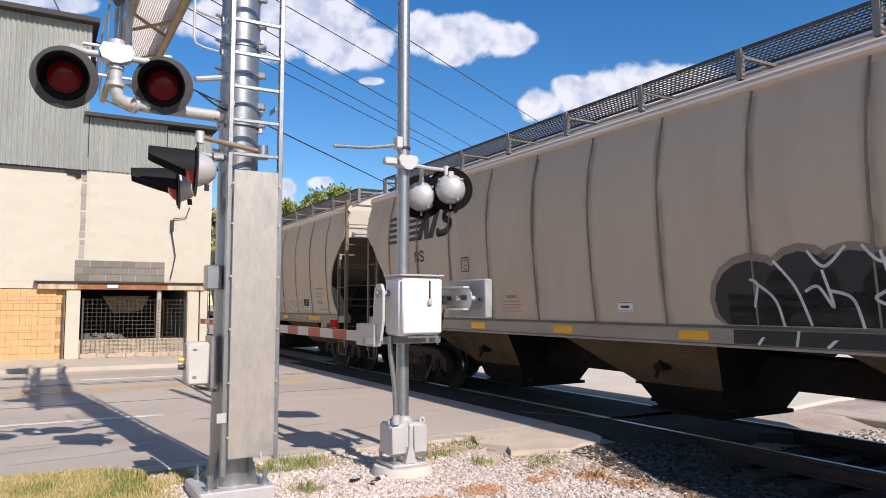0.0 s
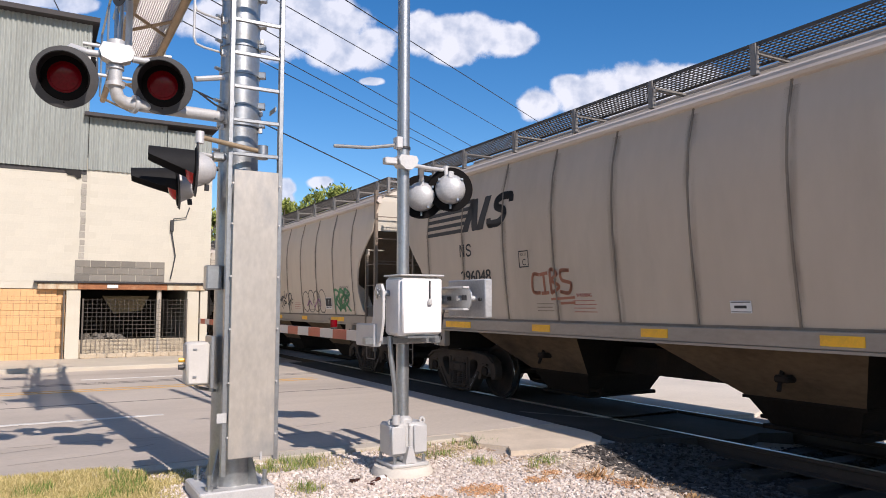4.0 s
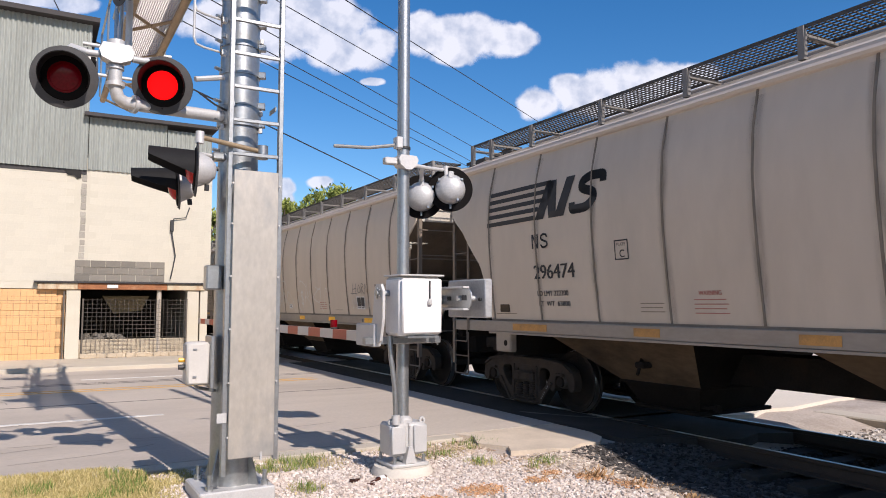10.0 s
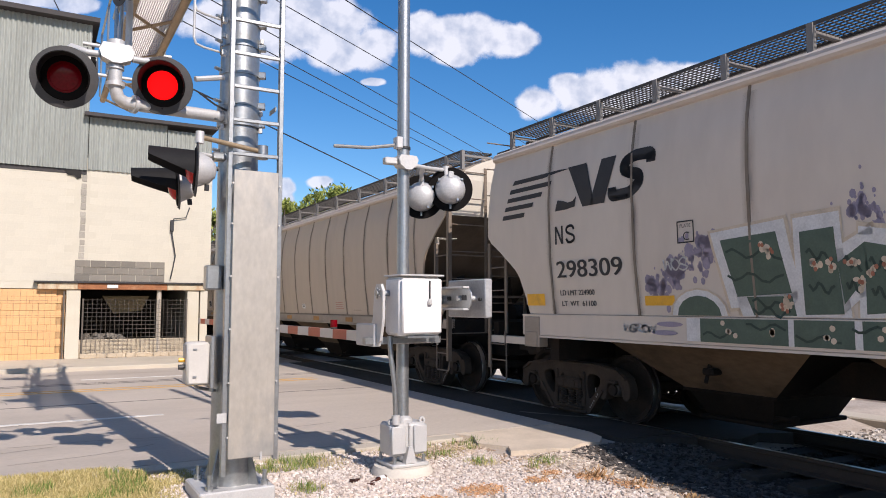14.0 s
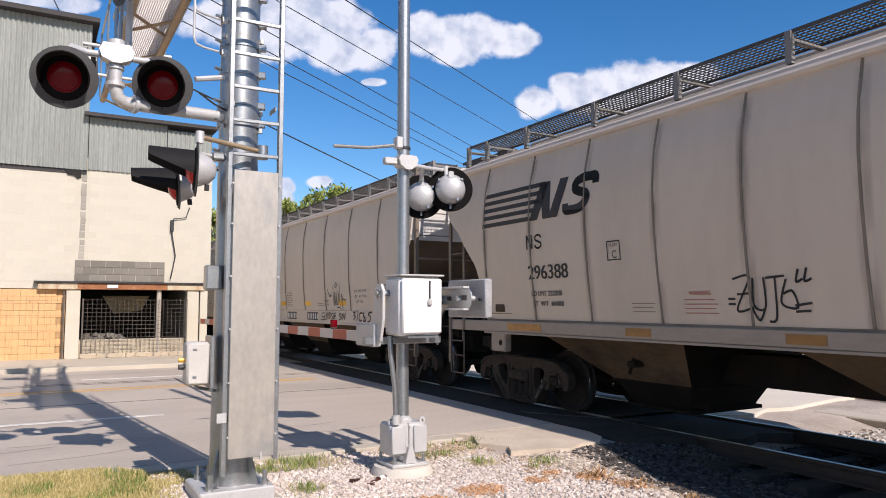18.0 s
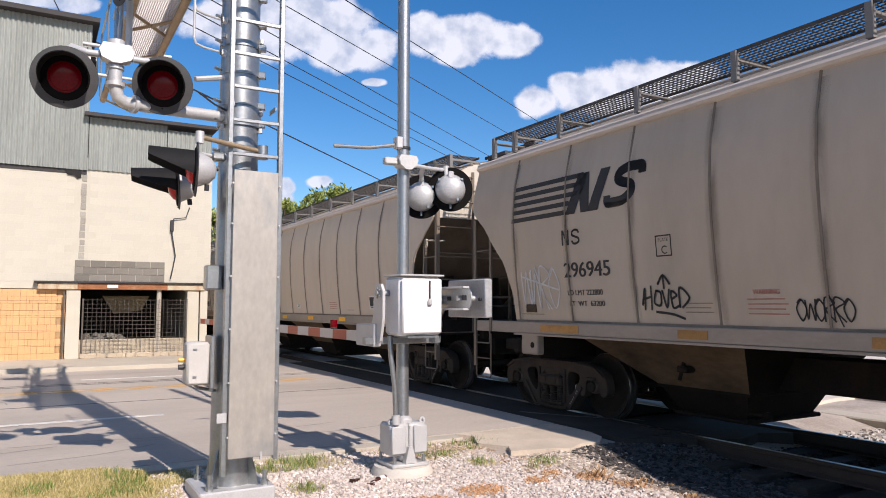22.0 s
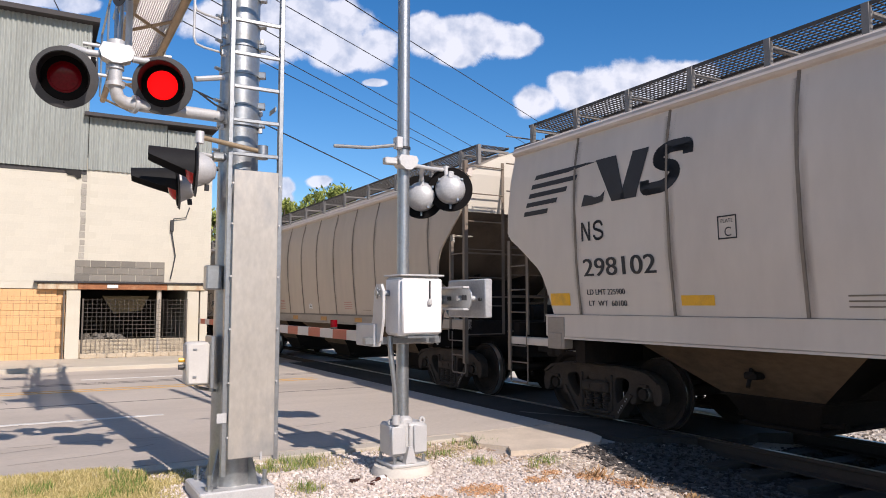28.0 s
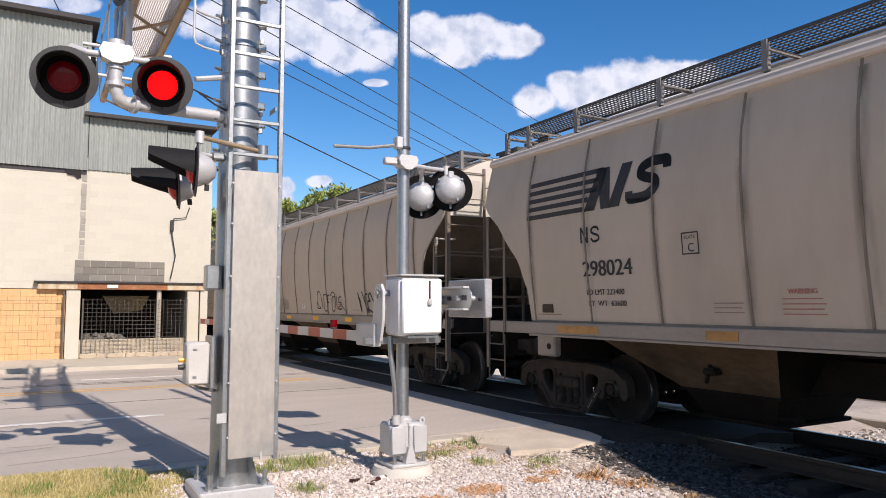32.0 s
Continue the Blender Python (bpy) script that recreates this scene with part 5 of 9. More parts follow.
def build_ladders(car, kind):
    """Corner posts, rungs and steps at the four corners."""
    K = KINDS[kind]
    H = K["L"] / 2
    zs = K["sill"][0]
    for end, d0, ztop, dk in ((1, 0.66, 3.02 if kind == "A" else 2.6, 0.46), (-1, 0.62, 4.02 if kind == "A" else 4.32, 0.48)):
        for s in (-1, 1):
            def key(n):
                return "%s%s%d%d" % (kind, n, end, s)
            def Y(d):
                return end * (H - d)
            xo = s * 1.53
            full = 4.12 if kind == "A" else 4.32
            zt = full if not (end == 1 and s == -1) else ztop
            def posts():
                g = Geo().box(xo - 0.035, xo + 0.035, min(Y(d0), Y(d0) - end * 0.012), max(Y(d0), Y(d0) - end * 0.012), 0.62, zt)
                g.box(xo - 0.006 + s * 0.03, xo + 0.006 + s * 0.03, min(Y(d0), Y(d0 + 0.07)), max(Y(d0), Y(d0 + 0.07)), 0.62, zt)
                return g.mesh("ladder", M_LADDER)
            lad = part("ladder", mesh_once(key("post"), posts), None, car, "steel corner ladder")
            part("ladder_post", mesh_once(key("p2"), lambda: Geo().box(xo - 0.03, xo + 0.03, min(Y(d0 + dk), Y(d0 + dk + 0.012)), max(Y(d0 + dk), Y(d0 + dk + 0.012)), zs, 2.74 if kind == "A" else 2.34).box(xo + s * 0.018, xo + s * 0.03, min(Y(d0 + dk), Y(d0 + dk + 0.06)), max(Y(d0 + dk), Y(d0 + dk + 0.06)), zs, 2.74 if kind == "A" else 2.34).mesh("ladder_post", M_LADDER)), None, lad)
            part("end_post", mesh_once(key("p3"), lambda: Geo().box(s * 0.80 - 0.028, s * 0.80 + 0.028, min(Y(d0 - 0.05), Y(d0 - 0.038)), max(Y(d0 - 0.05), Y(d0 - 0.038)), 1.1, full).mesh("end_post", M_LADDER)), None, lad)
            rung = mesh_once(key("rung"), lambda: Geo().rod((xo + s * 0.02, Y(d0), 0), (xo + s * 0.02, Y(d0 + dk), 0), 0.011, 6).mesh("rung", M_LADDER))
            for z in (2.5, 2.04, 1.57) if kind == "A" else (2.2, 1.84, 1.5):
                part("rung", rung, None, lad, at=pose(0, 0, z))
            erung = mesh_once(key("erung"), lambda: Geo().rod((xo, Y(d0 - 0.06), 0), (s * 0.80, Y(d0 - 0.06), 0), 0.011, 6).mesh("rung", M_LADDER))
            for i in range(7 if kind == "A" else 8):
                z = 1.11 + 0.484 * i if kind == "A" else 1.2 + 0.44 * i
                part("rung", erung, None, lad, at=pose(0, 0, z))
            step = mesh_once(key("step"), lambda: Geo().pipe([(xo, Y(d0 + 0.03), 1.15), (xo, Y(d0 + 0.03), 0.48), (xo, Y(d0 + 0.06), 0.45), (xo, Y(d0 + dk - 0.03), 0.45), (xo, Y(d0 + dk), 0.48), (xo, Y(d0 + dk), 1.15)], 0.013, 6).rod((xo, Y(d0 + 0.03), 0.75), (xo, Y(d0 + dk), 0.75), 0.011, 6).pipe([(xo + s * 0.03, Y(d0), 1.0), (xo + s * 0.05, Y(d0 + dk + 0.02), 1.0), (xo + s * 0.05, Y(d0 + dk + 0.04), 1.03), (xo + s * 0.05, Y(d0 + dk + 0.04), 1.2)], 0.011, 6).mesh("stirrup_step", M_LADDER))
            part("stirrup_step", step, None, lad)


# near-black colour holds the shade of fore-and-aft chute faces and outlet gates
M_SLOPED = mat("painted_slope_shade", (0.014, 0.011, 0.009), 0.9, var=0.3, scale=2, fine=30, bump=0.1, dirt=(0.03, 0.022, 0.016), dirt_amount=0.6, spec=0.15)


def chute(y0t, y1t, y0b, y1b, zt=1.28, zb=0.58):
    g = Geo()
    a, b = 1.40, 0.80
    v = [(-a, y0t, zt), (a, y0t, zt), (a, y1t, zt), (-a, y1t, zt), (-b, y0b, zb), (b, y0b, zb), (b, y1b, zb), (-b, y1b, zb)]
    g.add(v, [(1, 5, 6, 2), (3, 7, 4, 0), (0, 1, 2, 3), (4, 7, 6, 5), (0, 4, 5, 1), (2, 6, 7, 3)])
    me = g.mesh("hopper_chute", M_HOP)
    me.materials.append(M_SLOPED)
    # sides keep dirty brown; faces toward the car ends get the shade colour
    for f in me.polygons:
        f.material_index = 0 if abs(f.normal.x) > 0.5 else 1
    return me


def build_car(kind):
    K = KINDS[kind]
    L, paint = K["L"], K["paint"]
    H = L / 2
    car = thing("hopper_car", pose(0, 0, 0), "", "hopper car", "cars of the freight train")
    def once(n, f):
        return mesh_once(kind + n, f)
    zs0, zs1 = K["sill"]
    for s in (-1, 1):
        side = part("side_wall", once("side%d" % s, lambda: side_sheet(kind, s).mesh("side_wall", paint, smooth=40)), None, car, "curved painted steel side")
        def rib():
            g = Geo()
            n, w = 14, 0.017 if kind == "A" else 0.022
            zz = [K["z0"] + 0.0 + (K["ztop"] - 0.02 - K["z0"]) * i / n for i in range(n + 1)]
            g.grid([[(s * half_width(kind, z), -w, z), (s * (half_width(kind, z) + 0.010), -w * 0.6, z), (s * (half_width(kind, z) + 0.010), w * 0.6, z), (s * half_width(kind, z), w, z)] for z in zz])
            return g.mesh("seam_rib", M_SEAM)
        def smear():
            zz = [K["z0"] + (K["ztop"] - K["z0"]) * i / 22 for i in range(22)]
            return Geo().grid([[(s * (half_width(kind, z) + 0.0045), y, z) for y in (-0.1, 0.0, 0.1)] for z in zz]).mesh("grime_streak", M_SMEAR)
        for d in K["ribs"]:
            part("seam_rib", once("rib%d" % s, rib), None, side, at=pose(0, H - d, 0))
            if s < 0:
                part("grime_streak", once("smear", smear), None, side, at=pose(0, H - d - 0.02, 0))
        def sill():
            x0, x1 = sorted((s * 1.40, s * 1.545))
            if kind == "B":
                g = Geo().box(x0, x1, -H + 1.62, H - 1.58, zs0, zs1, bevel=0.008)
                for y0, y1 in ((-H + 0.62, -H + 1.75), (H - 1.75, H - 0.66)):
                    g.box(x0, x1, y0, y1, 1.02, 1.13, bevel=0.006)
                g.box(x0 - 0.006, x1 + 0.006, -H + 1.62, H - 1.58, zs1 - 0.02, zs1 - 0.004)
            else:
                g = Geo().box(x0, x1, -H + 0.66, H - 0.7, zs0, zs1, bevel=0.008)
            x0, x1 = sorted((s * 1.36, s * (1.56 if kind == "A" else 1.552)))
            g.box(x0, x1, -H + 1.5, H - 1.8, zs0 - 0.03, zs0 - 0.002)
            return g.mesh("side_sill", M_SILL if kind == "A" else paint)
        sl = part("side_sill", once("sill%d" % s, sill), None, car, "pale painted side sill")
        def eave():
            w, zt = half_width(kind, K["ztop"]), K["ztop"]
            f, r = lerp(K["front"], 3.9) + 0.005, lerp(K["rear"], 3.9) + 0.005
            prof = [(s * (w - 0.03), zt - 0.06), (s * (w + 0.05), zt - 0.03), (s * (w + 0.07), zt + 0.0), (s * (w + 0.05), zt + 0.035), (s * (w + 0.045), zt + 0.07), (s * (w - 0.02), zt + 0.11), (s * (w - 0.05), zt + 0.05)]
            return Geo().prism(prof, "y", -H + r, H - f).mesh("eave", M_EAVE)
        part("eave", once("eave%d" % s, eave), None, car, "pale rolled eave")
        def seam():
            x0, x1 = sorted((s * 1.43, s * 1.50))
            return Geo().box(x0, x1, -H + 1.4, H - 1.8, zs1, zs1 + 0.03).mesh("sill_joint", M_SEAM)
        part("sill_joint", once("sj%d" % s, seam), None, sl)
        # box plates beside the trucks
        for y, flip in ((H - 2.15, 1), (-H + (2.18 if kind == "A" else 1.47), -1)):
            def plate():
                x0, x1 = sorted((s * 1.40, s * (1.53 if kind == "A" else 1.557)))
                if kind == "A":
                    return Geo().box(x0, x1, -0.2, 0.2, 0.88, zs0 + 0.02, bevel=0.02).mesh("jacking_plate", M_SILL)
                return Geo().box(x0, x1 + 0.0, 0.15, 0.52, 1.0, 1.44, bevel=0.01).box(x0 - 0.012, x1 + 0.012, 0.2, 0.47, 1.0, 1.22, bevel=0.008).mesh("jacking_plate", M_SILL)
            pl = part("jacking_plate", once("jp%d" % s, plate), None, sl, "painted plate over the truck", at=pose(0, y, 0))
            def hole():
                x0, x1 = sorted((s * 1.531, s * 1.536))
                return Geo().rod((x0, -0.08, 1.02), (x1, -0.08, 1.02), 0.045, 12).mesh("plate_hole", M_DARK)
            if kind == "A":
                h = part("plate_hole", once("ph%d" % s, hole), None, car, at=pose(0, y, 0))
        # running board
        x0, x1 = sorted((s * 1.17, s * 0.58))
        rb = part("running_board", once("rb%d" % s, lambda: grating(x0, x1, -H + 0.73, H - 0.75, 4.45).mesh("running_board", M_GRATE)), None, car, "steel grating running board")
        rb["kind"] = "stuff"
        part("board_edge", once("rbe%d" % s, lambda: Geo().box(s * 1.19 - 0.008, s * 1.19 + 0.008, -H + 0.73, H - 0.75, 4.42, 4.46).box(s * 0.56 - 0.008, s * 0.56 + 0.008, -H + 0.73, H - 0.75, 4.42, 4.46).mesh("board_edge", M_GRATE)), None, rb)
        for d in K["brackets"]:
            if d < L - 0.5:
                part("board_bracket", once("bkt%d" % s, lambda: Geo().box(s * 1.19 - 0.03, s * 1.19 + 0.03, -0.035, 0.035, 4.1, 4.45).box(*sorted((s * 1.19, s * 0.56)), -0.02, 0.02, 4.34, 4.38).mesh("board_bracket", mat_bracket)), None, rb, at=pose(0, H - d, 0))
    # roof and its hatch trough
    def roof():
        pr = roof_profile(kind)
        ya, yb = H - lerp(K["front"], 3.9) - 0.003, -H + lerp(K["rear"], 3.9) + 0.003
        return Geo().grid([[(x, ya, z) for x, z in pr], [(x, yb, z) for x, z in pr]]).mesh("roof", paint, smooth=40)
    part("roof", once("roof", roof), None, car)
    part("hatch_cover", once("hatch", lambda: Geo().box(-0.32, 0.32, -H + 1.4, H - 1.4, K["peak"] - 0.04, K["peak"] + 0.09, bevel=0.03).mesh("hatch_cover", M_SILL)), None, car, "long low roof hatch")
    # ends: upright sheet above, slope sheet below
    for end, tab, zk in ((1, K["front"], K["kink"][0]), (-1, K["rear"], K["kink"][1])):
        def endsheet():
            pr = roof_profile(kind)
            d1, d0 = lerp(tab, 3.9) + 0.02, lerp(tab, zk) + 0.02
            g = Geo()
            w0 = half_width(kind, zk)
            lo = [(-w0 + 2 * w0 * i / 10, end * (H - d0), zk) for i in range(11)]
            g.grid([lo, [(x, end * (H - d1), K["ztop"]) for x in [-half_width(kind, K["ztop"]) + 2 * half_width(kind, K["ztop"]) * i / 10 for i in range(11)]], [(x, end * (H - d1), z) for x, z in pr]])
            return g.mesh("end_sheet", M_ENDP if kind == "A" else M_ENDPB)
        part("end_sheet", once("end%d" % end, endsheet), None, car, "upright painted end sheet")
        def slope():
            d0 = lerp(tab, zk) + 0.02
            g = Geo()
            w = half_width(kind, zk) - 0.012
            g.grid([[(-w, end * (H - d0), zk), (w, end * (H - d0), zk)], [(-1.47, end * (H - 3.4), 1.3), (1.47, end * (H - 3.4), 1.3)]])
            g.grid([[(-w, end * (H - d0 - 0.02), zk - 0.02), (w, end * (H - d0 - 0.02), zk - 0.02)], [(-1.47, end * (H - 3.42), 1.28), (1.47, end * (H - 3.42), 1.28)]])
            return g.mesh("slope_sheet", M_SLOPE)
        part("slope_sheet", once("slope%d" % end, slope), None, car, "slanting end slope sheet")
        for s in (-1, 1):
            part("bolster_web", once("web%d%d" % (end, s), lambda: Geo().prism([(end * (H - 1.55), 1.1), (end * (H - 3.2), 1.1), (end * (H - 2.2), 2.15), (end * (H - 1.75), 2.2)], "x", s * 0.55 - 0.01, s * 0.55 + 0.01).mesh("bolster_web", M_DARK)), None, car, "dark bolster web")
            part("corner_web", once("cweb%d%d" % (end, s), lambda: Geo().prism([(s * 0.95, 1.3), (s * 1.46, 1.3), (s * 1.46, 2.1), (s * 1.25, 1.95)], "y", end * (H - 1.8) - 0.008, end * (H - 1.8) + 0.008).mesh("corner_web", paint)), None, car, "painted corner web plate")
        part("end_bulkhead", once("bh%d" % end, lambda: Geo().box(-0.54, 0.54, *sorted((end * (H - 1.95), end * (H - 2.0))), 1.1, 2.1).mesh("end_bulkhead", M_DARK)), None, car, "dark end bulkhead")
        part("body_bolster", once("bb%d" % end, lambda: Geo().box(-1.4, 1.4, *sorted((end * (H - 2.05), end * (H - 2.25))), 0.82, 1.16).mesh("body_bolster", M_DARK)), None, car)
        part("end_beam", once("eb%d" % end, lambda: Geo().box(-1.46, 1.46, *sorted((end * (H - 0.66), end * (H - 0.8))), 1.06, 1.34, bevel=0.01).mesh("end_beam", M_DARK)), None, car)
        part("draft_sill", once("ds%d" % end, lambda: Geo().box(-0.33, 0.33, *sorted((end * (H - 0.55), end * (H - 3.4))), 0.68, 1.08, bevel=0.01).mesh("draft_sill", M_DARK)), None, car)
        part("coupler", once("cp%d" % end, lambda: Geo().box(-0.09, 0.09, *sorted((end * (H - 0.12), end * (H - 0.56))), 0.78, 0.98, bevel=0.02).box(-0.16, 0.16, *sorted((end * (H + 0.0), end * (H - 0.22))), 0.72, 1.0, bevel=0.04).mesh("coupler", M_TRUCK)), None, car, "cast steel coupler")
        part("cross_rail", once("cr%d" % end, lambda: Geo().rod((-1.5, end * (H - 0.62), 2.5), (1.5, end * (H - 0.62), 2.5), 0.014, 8).rod((-1.5, end * (H - 0.62), 1.75), (1.5, end * (H - 0.62), 1.75), 0.012, 8).mesh("cross_rail", M_LADDER)), None, car, "end grab rail")
        part("air_hose", once("ah%d" % end, lambda: Geo().pipe([(0.3, end * (H - 0.5), 0.85), (0.3, end * (H - 0.3), 0.7), (0.28, end * (H - 0.12), 0.45), (0.2, end * (H - 0.02), 0.38)], 0.022, 8).mesh("air_hose", M_BLACK, smooth=40)), None, car, "black rubber air hose")
        def platform():
            ya, yb = sorted((end * (H - 0.12), end * (H - 0.8)))
            g = grating(-0.23, 0.23, ya + 0.1, yb - 0.1, K["peak"] + 0.06, 0.05, 0.05)
            for x0, x1, y0, y1 in ((-0.36, -0.22, ya, yb), (0.22, 0.36, ya, yb), (-0.22, 0.22, ya, ya + 0.12), (-0.22, 0.22, yb - 0.12, yb)):
                g.box(x0, x1, y0, y1, K["peak"] + 0.05, K["peak"] + 0.06)
            for x in (-0.37, 0.37):
                g.box(x - 0.012, x + 0.012, ya, yb, K["peak"] + 0.02, K["peak"] + 0.075)
                g.prism([(end * (H - 0.7), K["peak"] + 0.02), (end * (H - 0.16), K["peak"] + 0.02), (end * (H - 0.7), K["peak"] - 0.22)], "x", x - 0.006, x + 0.006)
            return g.box(-0.38, 0.38, end * (H - 0.12) - 0.012, end * (H - 0.12) + 0.012, K["peak"] + 0.02, K["peak"] + 0.08).mesh("end_platform", M_GRATE)
        part("end_platform", once("ep%d" % end, platform), None, car, "small grating platform over the car end")["kind"] = "stuff"
    part("brake_wheel", once("bw", lambda: Geo().pipe([(1.0 + 0.27 * math.cos(2 * math.pi * k / 20), H - 0.55, 2.1 + 0.27 * math.sin(2 * math.pi * k / 20)) for k in range(21)], 0.017, 6).rod((0.73, H - 0.55, 2.1), (1.27, H - 0.55, 2.1), 0.013, 6).rod((1.0, H - 0.55, 1.83), (1.0, H - 0.55, 2.37), 0.013, 6).rod((1.0, H - 0.55, 2.1), (1.0, H - 0.9, 2.1), 0.05, 8).box(0.85, 1.15, H - 0.95, H - 0.7, 1.85, 2.35).mesh("brake_wheel", M_BLACK)), None, car, "black hand brake wheel")
    for s in (-1, 1):
        part("side_step", once("stp%d" % s, lambda: grating(*sorted((s * 1.18, s * 1.5)), -H + 0.98, -H + 1.2, 2.84, 0.05, 0.05).box(*sorted((s * 1.47, s * 1.51)), -H + 1.12, -H + 1.22, 2.72, 2.86).mesh("side_step", M_ENDP)), None, car, "small perforated step plate")["kind"] = "stuff"
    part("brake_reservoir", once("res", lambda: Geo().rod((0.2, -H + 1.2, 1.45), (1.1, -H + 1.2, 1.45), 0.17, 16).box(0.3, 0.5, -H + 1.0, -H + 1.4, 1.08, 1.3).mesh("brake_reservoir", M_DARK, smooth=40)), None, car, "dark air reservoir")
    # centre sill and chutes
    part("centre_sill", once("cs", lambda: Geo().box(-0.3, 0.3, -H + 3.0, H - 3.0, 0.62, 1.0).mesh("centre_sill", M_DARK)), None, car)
    if kind == "A":
        spec = [(2.85, 5.75, 4.0, 5.35), (6.9, 9.82, 8.05, 9.42), (11.0, 13.92, 12.15, 13.5)]
    else:
        spec = [(2.9, 6.2, 4.0, 5.25), (6.3, 9.8, 7.3, 8.75), (9.9, 13.2, 10.85, 12.1)]
    for i, (a, b, c, e) in enumerate(spec):
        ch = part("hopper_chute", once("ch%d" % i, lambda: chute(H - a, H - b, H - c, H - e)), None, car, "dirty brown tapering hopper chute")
        def outlet():
            y0, y1, w = H - e - 0.02, H - c + 0.04, 0.82
            g = Geo().box(-w, w, y0, y1, 0.555, 0.59, bevel=0.006)
            v = [(-w + 0.04, y0 + 0.06, 0.555), (w - 0.04, y0 + 0.06, 0.555), (w - 0.04, y1 - 0.06, 0.555), (-w + 0.04, y1 - 0.06, 0.555), (-w + 0.2, y0 + 0.2, 0.27), (w - 0.2, y0 + 0.2, 0.27), (w - 0.2, y1 - 0.22, 0.27), (-w + 0.2, y1 - 0.22, 0.27)]
            g.add(v, [(4, 7, 6, 5), (0, 4, 5, 1), (1, 5, 6, 2), (2, 6, 7, 3), (3, 7, 4, 0)])
            g.box(-w + 0.12, w - 0.12, y0 + 0.14, y1 - 0.16, 0.22, 0.27, bevel=0.01)
            g.rod((-0.62, y0 - 0.06, 0.34), (-0.62, y1 - 0.1, 0.34), 0.025, 8).rod((-0.62, y0 - 0.1, 0.34), (-0.62, y0 - 0.05, 0.34), 0.05, 10)
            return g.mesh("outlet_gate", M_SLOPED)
        part("outlet_gate", once("og%d" % i, outlet), None, ch, "sliding outlet gate")
        part("chute_bracket", once("cb%d" % i, lambda: Geo().box(-1.18, -1.0, H - (c + e) / 2 - 0.1, H - (c + e) / 2 + 0.06, 0.80, 0.88, bevel=0.02).rod((-1.2, H - (c + e) / 2 - 0.02, 0.72), (-1.05, H - (c + e) / 2 + 0.03, 0.95), 0.025, 6).mesh("chute_bracket", M_DARK)), None, ch)
    for yc in (H - 2.08, -H + (2.1 if kind == "A" else 1.88)):
        build_truck(car, yc)
    build_ladders(car, kind)
    return car


# ---- lettering and paint on the car sides ----
def skin_x(kind, z):
    """Half width at the outer skin: the sill low down, the bowed side above it."""
    return 1.547 if z <= KINDS[kind]["sill"][1] + 0.001 else half_width(kind, z)


def on_side(kind, pts, d0, z0, lift):
    """Flat points (u, w) laid on the near side of a car, u towards the rear from d0, w up from z0."""
    H = KINDS[kind]["L"] / 2
    return [(-(skin_x(kind, z0 + w) + lift), H - d0 - u, z0 + w) for u, w in pts]


def bands(poly, step=0.09):
    """A flat polygon cut level by level, so that it can follow the bowed side."""
    lo, hi = min(q[1] for q in poly), max(q[1] for q in poly)
    n = max(1, math.ceil((hi - lo) / step))
    if n == 1:
        return [poly]
    def cut(pl, w, above):
        out = []
        for (a, b), (c, d) in zip(pl, pl[1:] + pl[:1]):
            ia, ic = (b >= w) == above or b == w, (d >= w) == above or d == w
            if ia:
                out.append((a, b))
            if ia != ic and d != b:
                k = (w - b) / (d - b)
                out.append((a + (c - a) * k, w))
        return out
    res = []
    for i in range(n):
        a, b = lo + (hi - lo) * i / n, lo + (hi - lo) * (i + 1) / n
        q = list(poly)
        if i:
            q = cut(q, a, True)
        if i < n - 1:
            q = cut(q, b, False)
        if len(q) > 2:
            res.append(q)
    return res


def text_outline(body):
    """A line of type set from the single glyphs."""
    v, f, x0 = [], [], 0.0
    for ch in body:
        gv, gf, adv = GLYPHS[ch]
        n = len(v)
        v += [(x + x0, y) for x, y in gv]
        f += [tuple(i + n for i in q) for q in gf]
        x0 += adv
    return v, f


def lettering(car, kind, body, d0, z0, height, material=M_INK, label="", squeeze=1.0, lift=0.006, size=0.0, heavy=0.0):
    """Stencilled type; size sets the line's length, heavy lays the strokes again a little aside."""
    v, f = mesh_once(("text", body), lambda: text_outline(body))
    k = height / 0.73
    kx = k * squeeze
    if size:
        left, right = min(p[0] for p in v), max(p[0] for p in v)
        kx = (size - heavy) / (right - left)
        v = [(x - left, y) for x, y in v]
    g = Geo()
    for n, off in enumerate((0.0, heavy) if heavy else (0.0,)):
        g.add(on_side(kind, [(x * kx + off, y * k) for x, y in v], d0, z0, lift + 0.0004 * n), f)
    ob = part("lettering", g.mesh("lettering", material, fix=False), None, car, label)
    ob["kind"] = "stuff"
    return ob


def patch(car, kind, polys, d0, z0, material, name="marking", label="", lift=0.006):
    g = Geo()
    for whole in polys:
        for poly in bands(list(whole)):
            g.add(on_side(kind, poly, d0, z0, lift), [tuple(range(len(poly)))])
    ob = part(name, g.mesh(name, material, fix=False), None, car, label)
    if name != "graffiti_letter" and len(polys) > 1:
        ob["kind"] = "stuff"
    return ob


def rect(u0, u1, w0, w1, slant=0.0):
    return [(u0 + slant * w0, w0), (u1 + slant * w0, w0), (u1 + slant * w1, w1), (u0 + slant * w1, w1)]


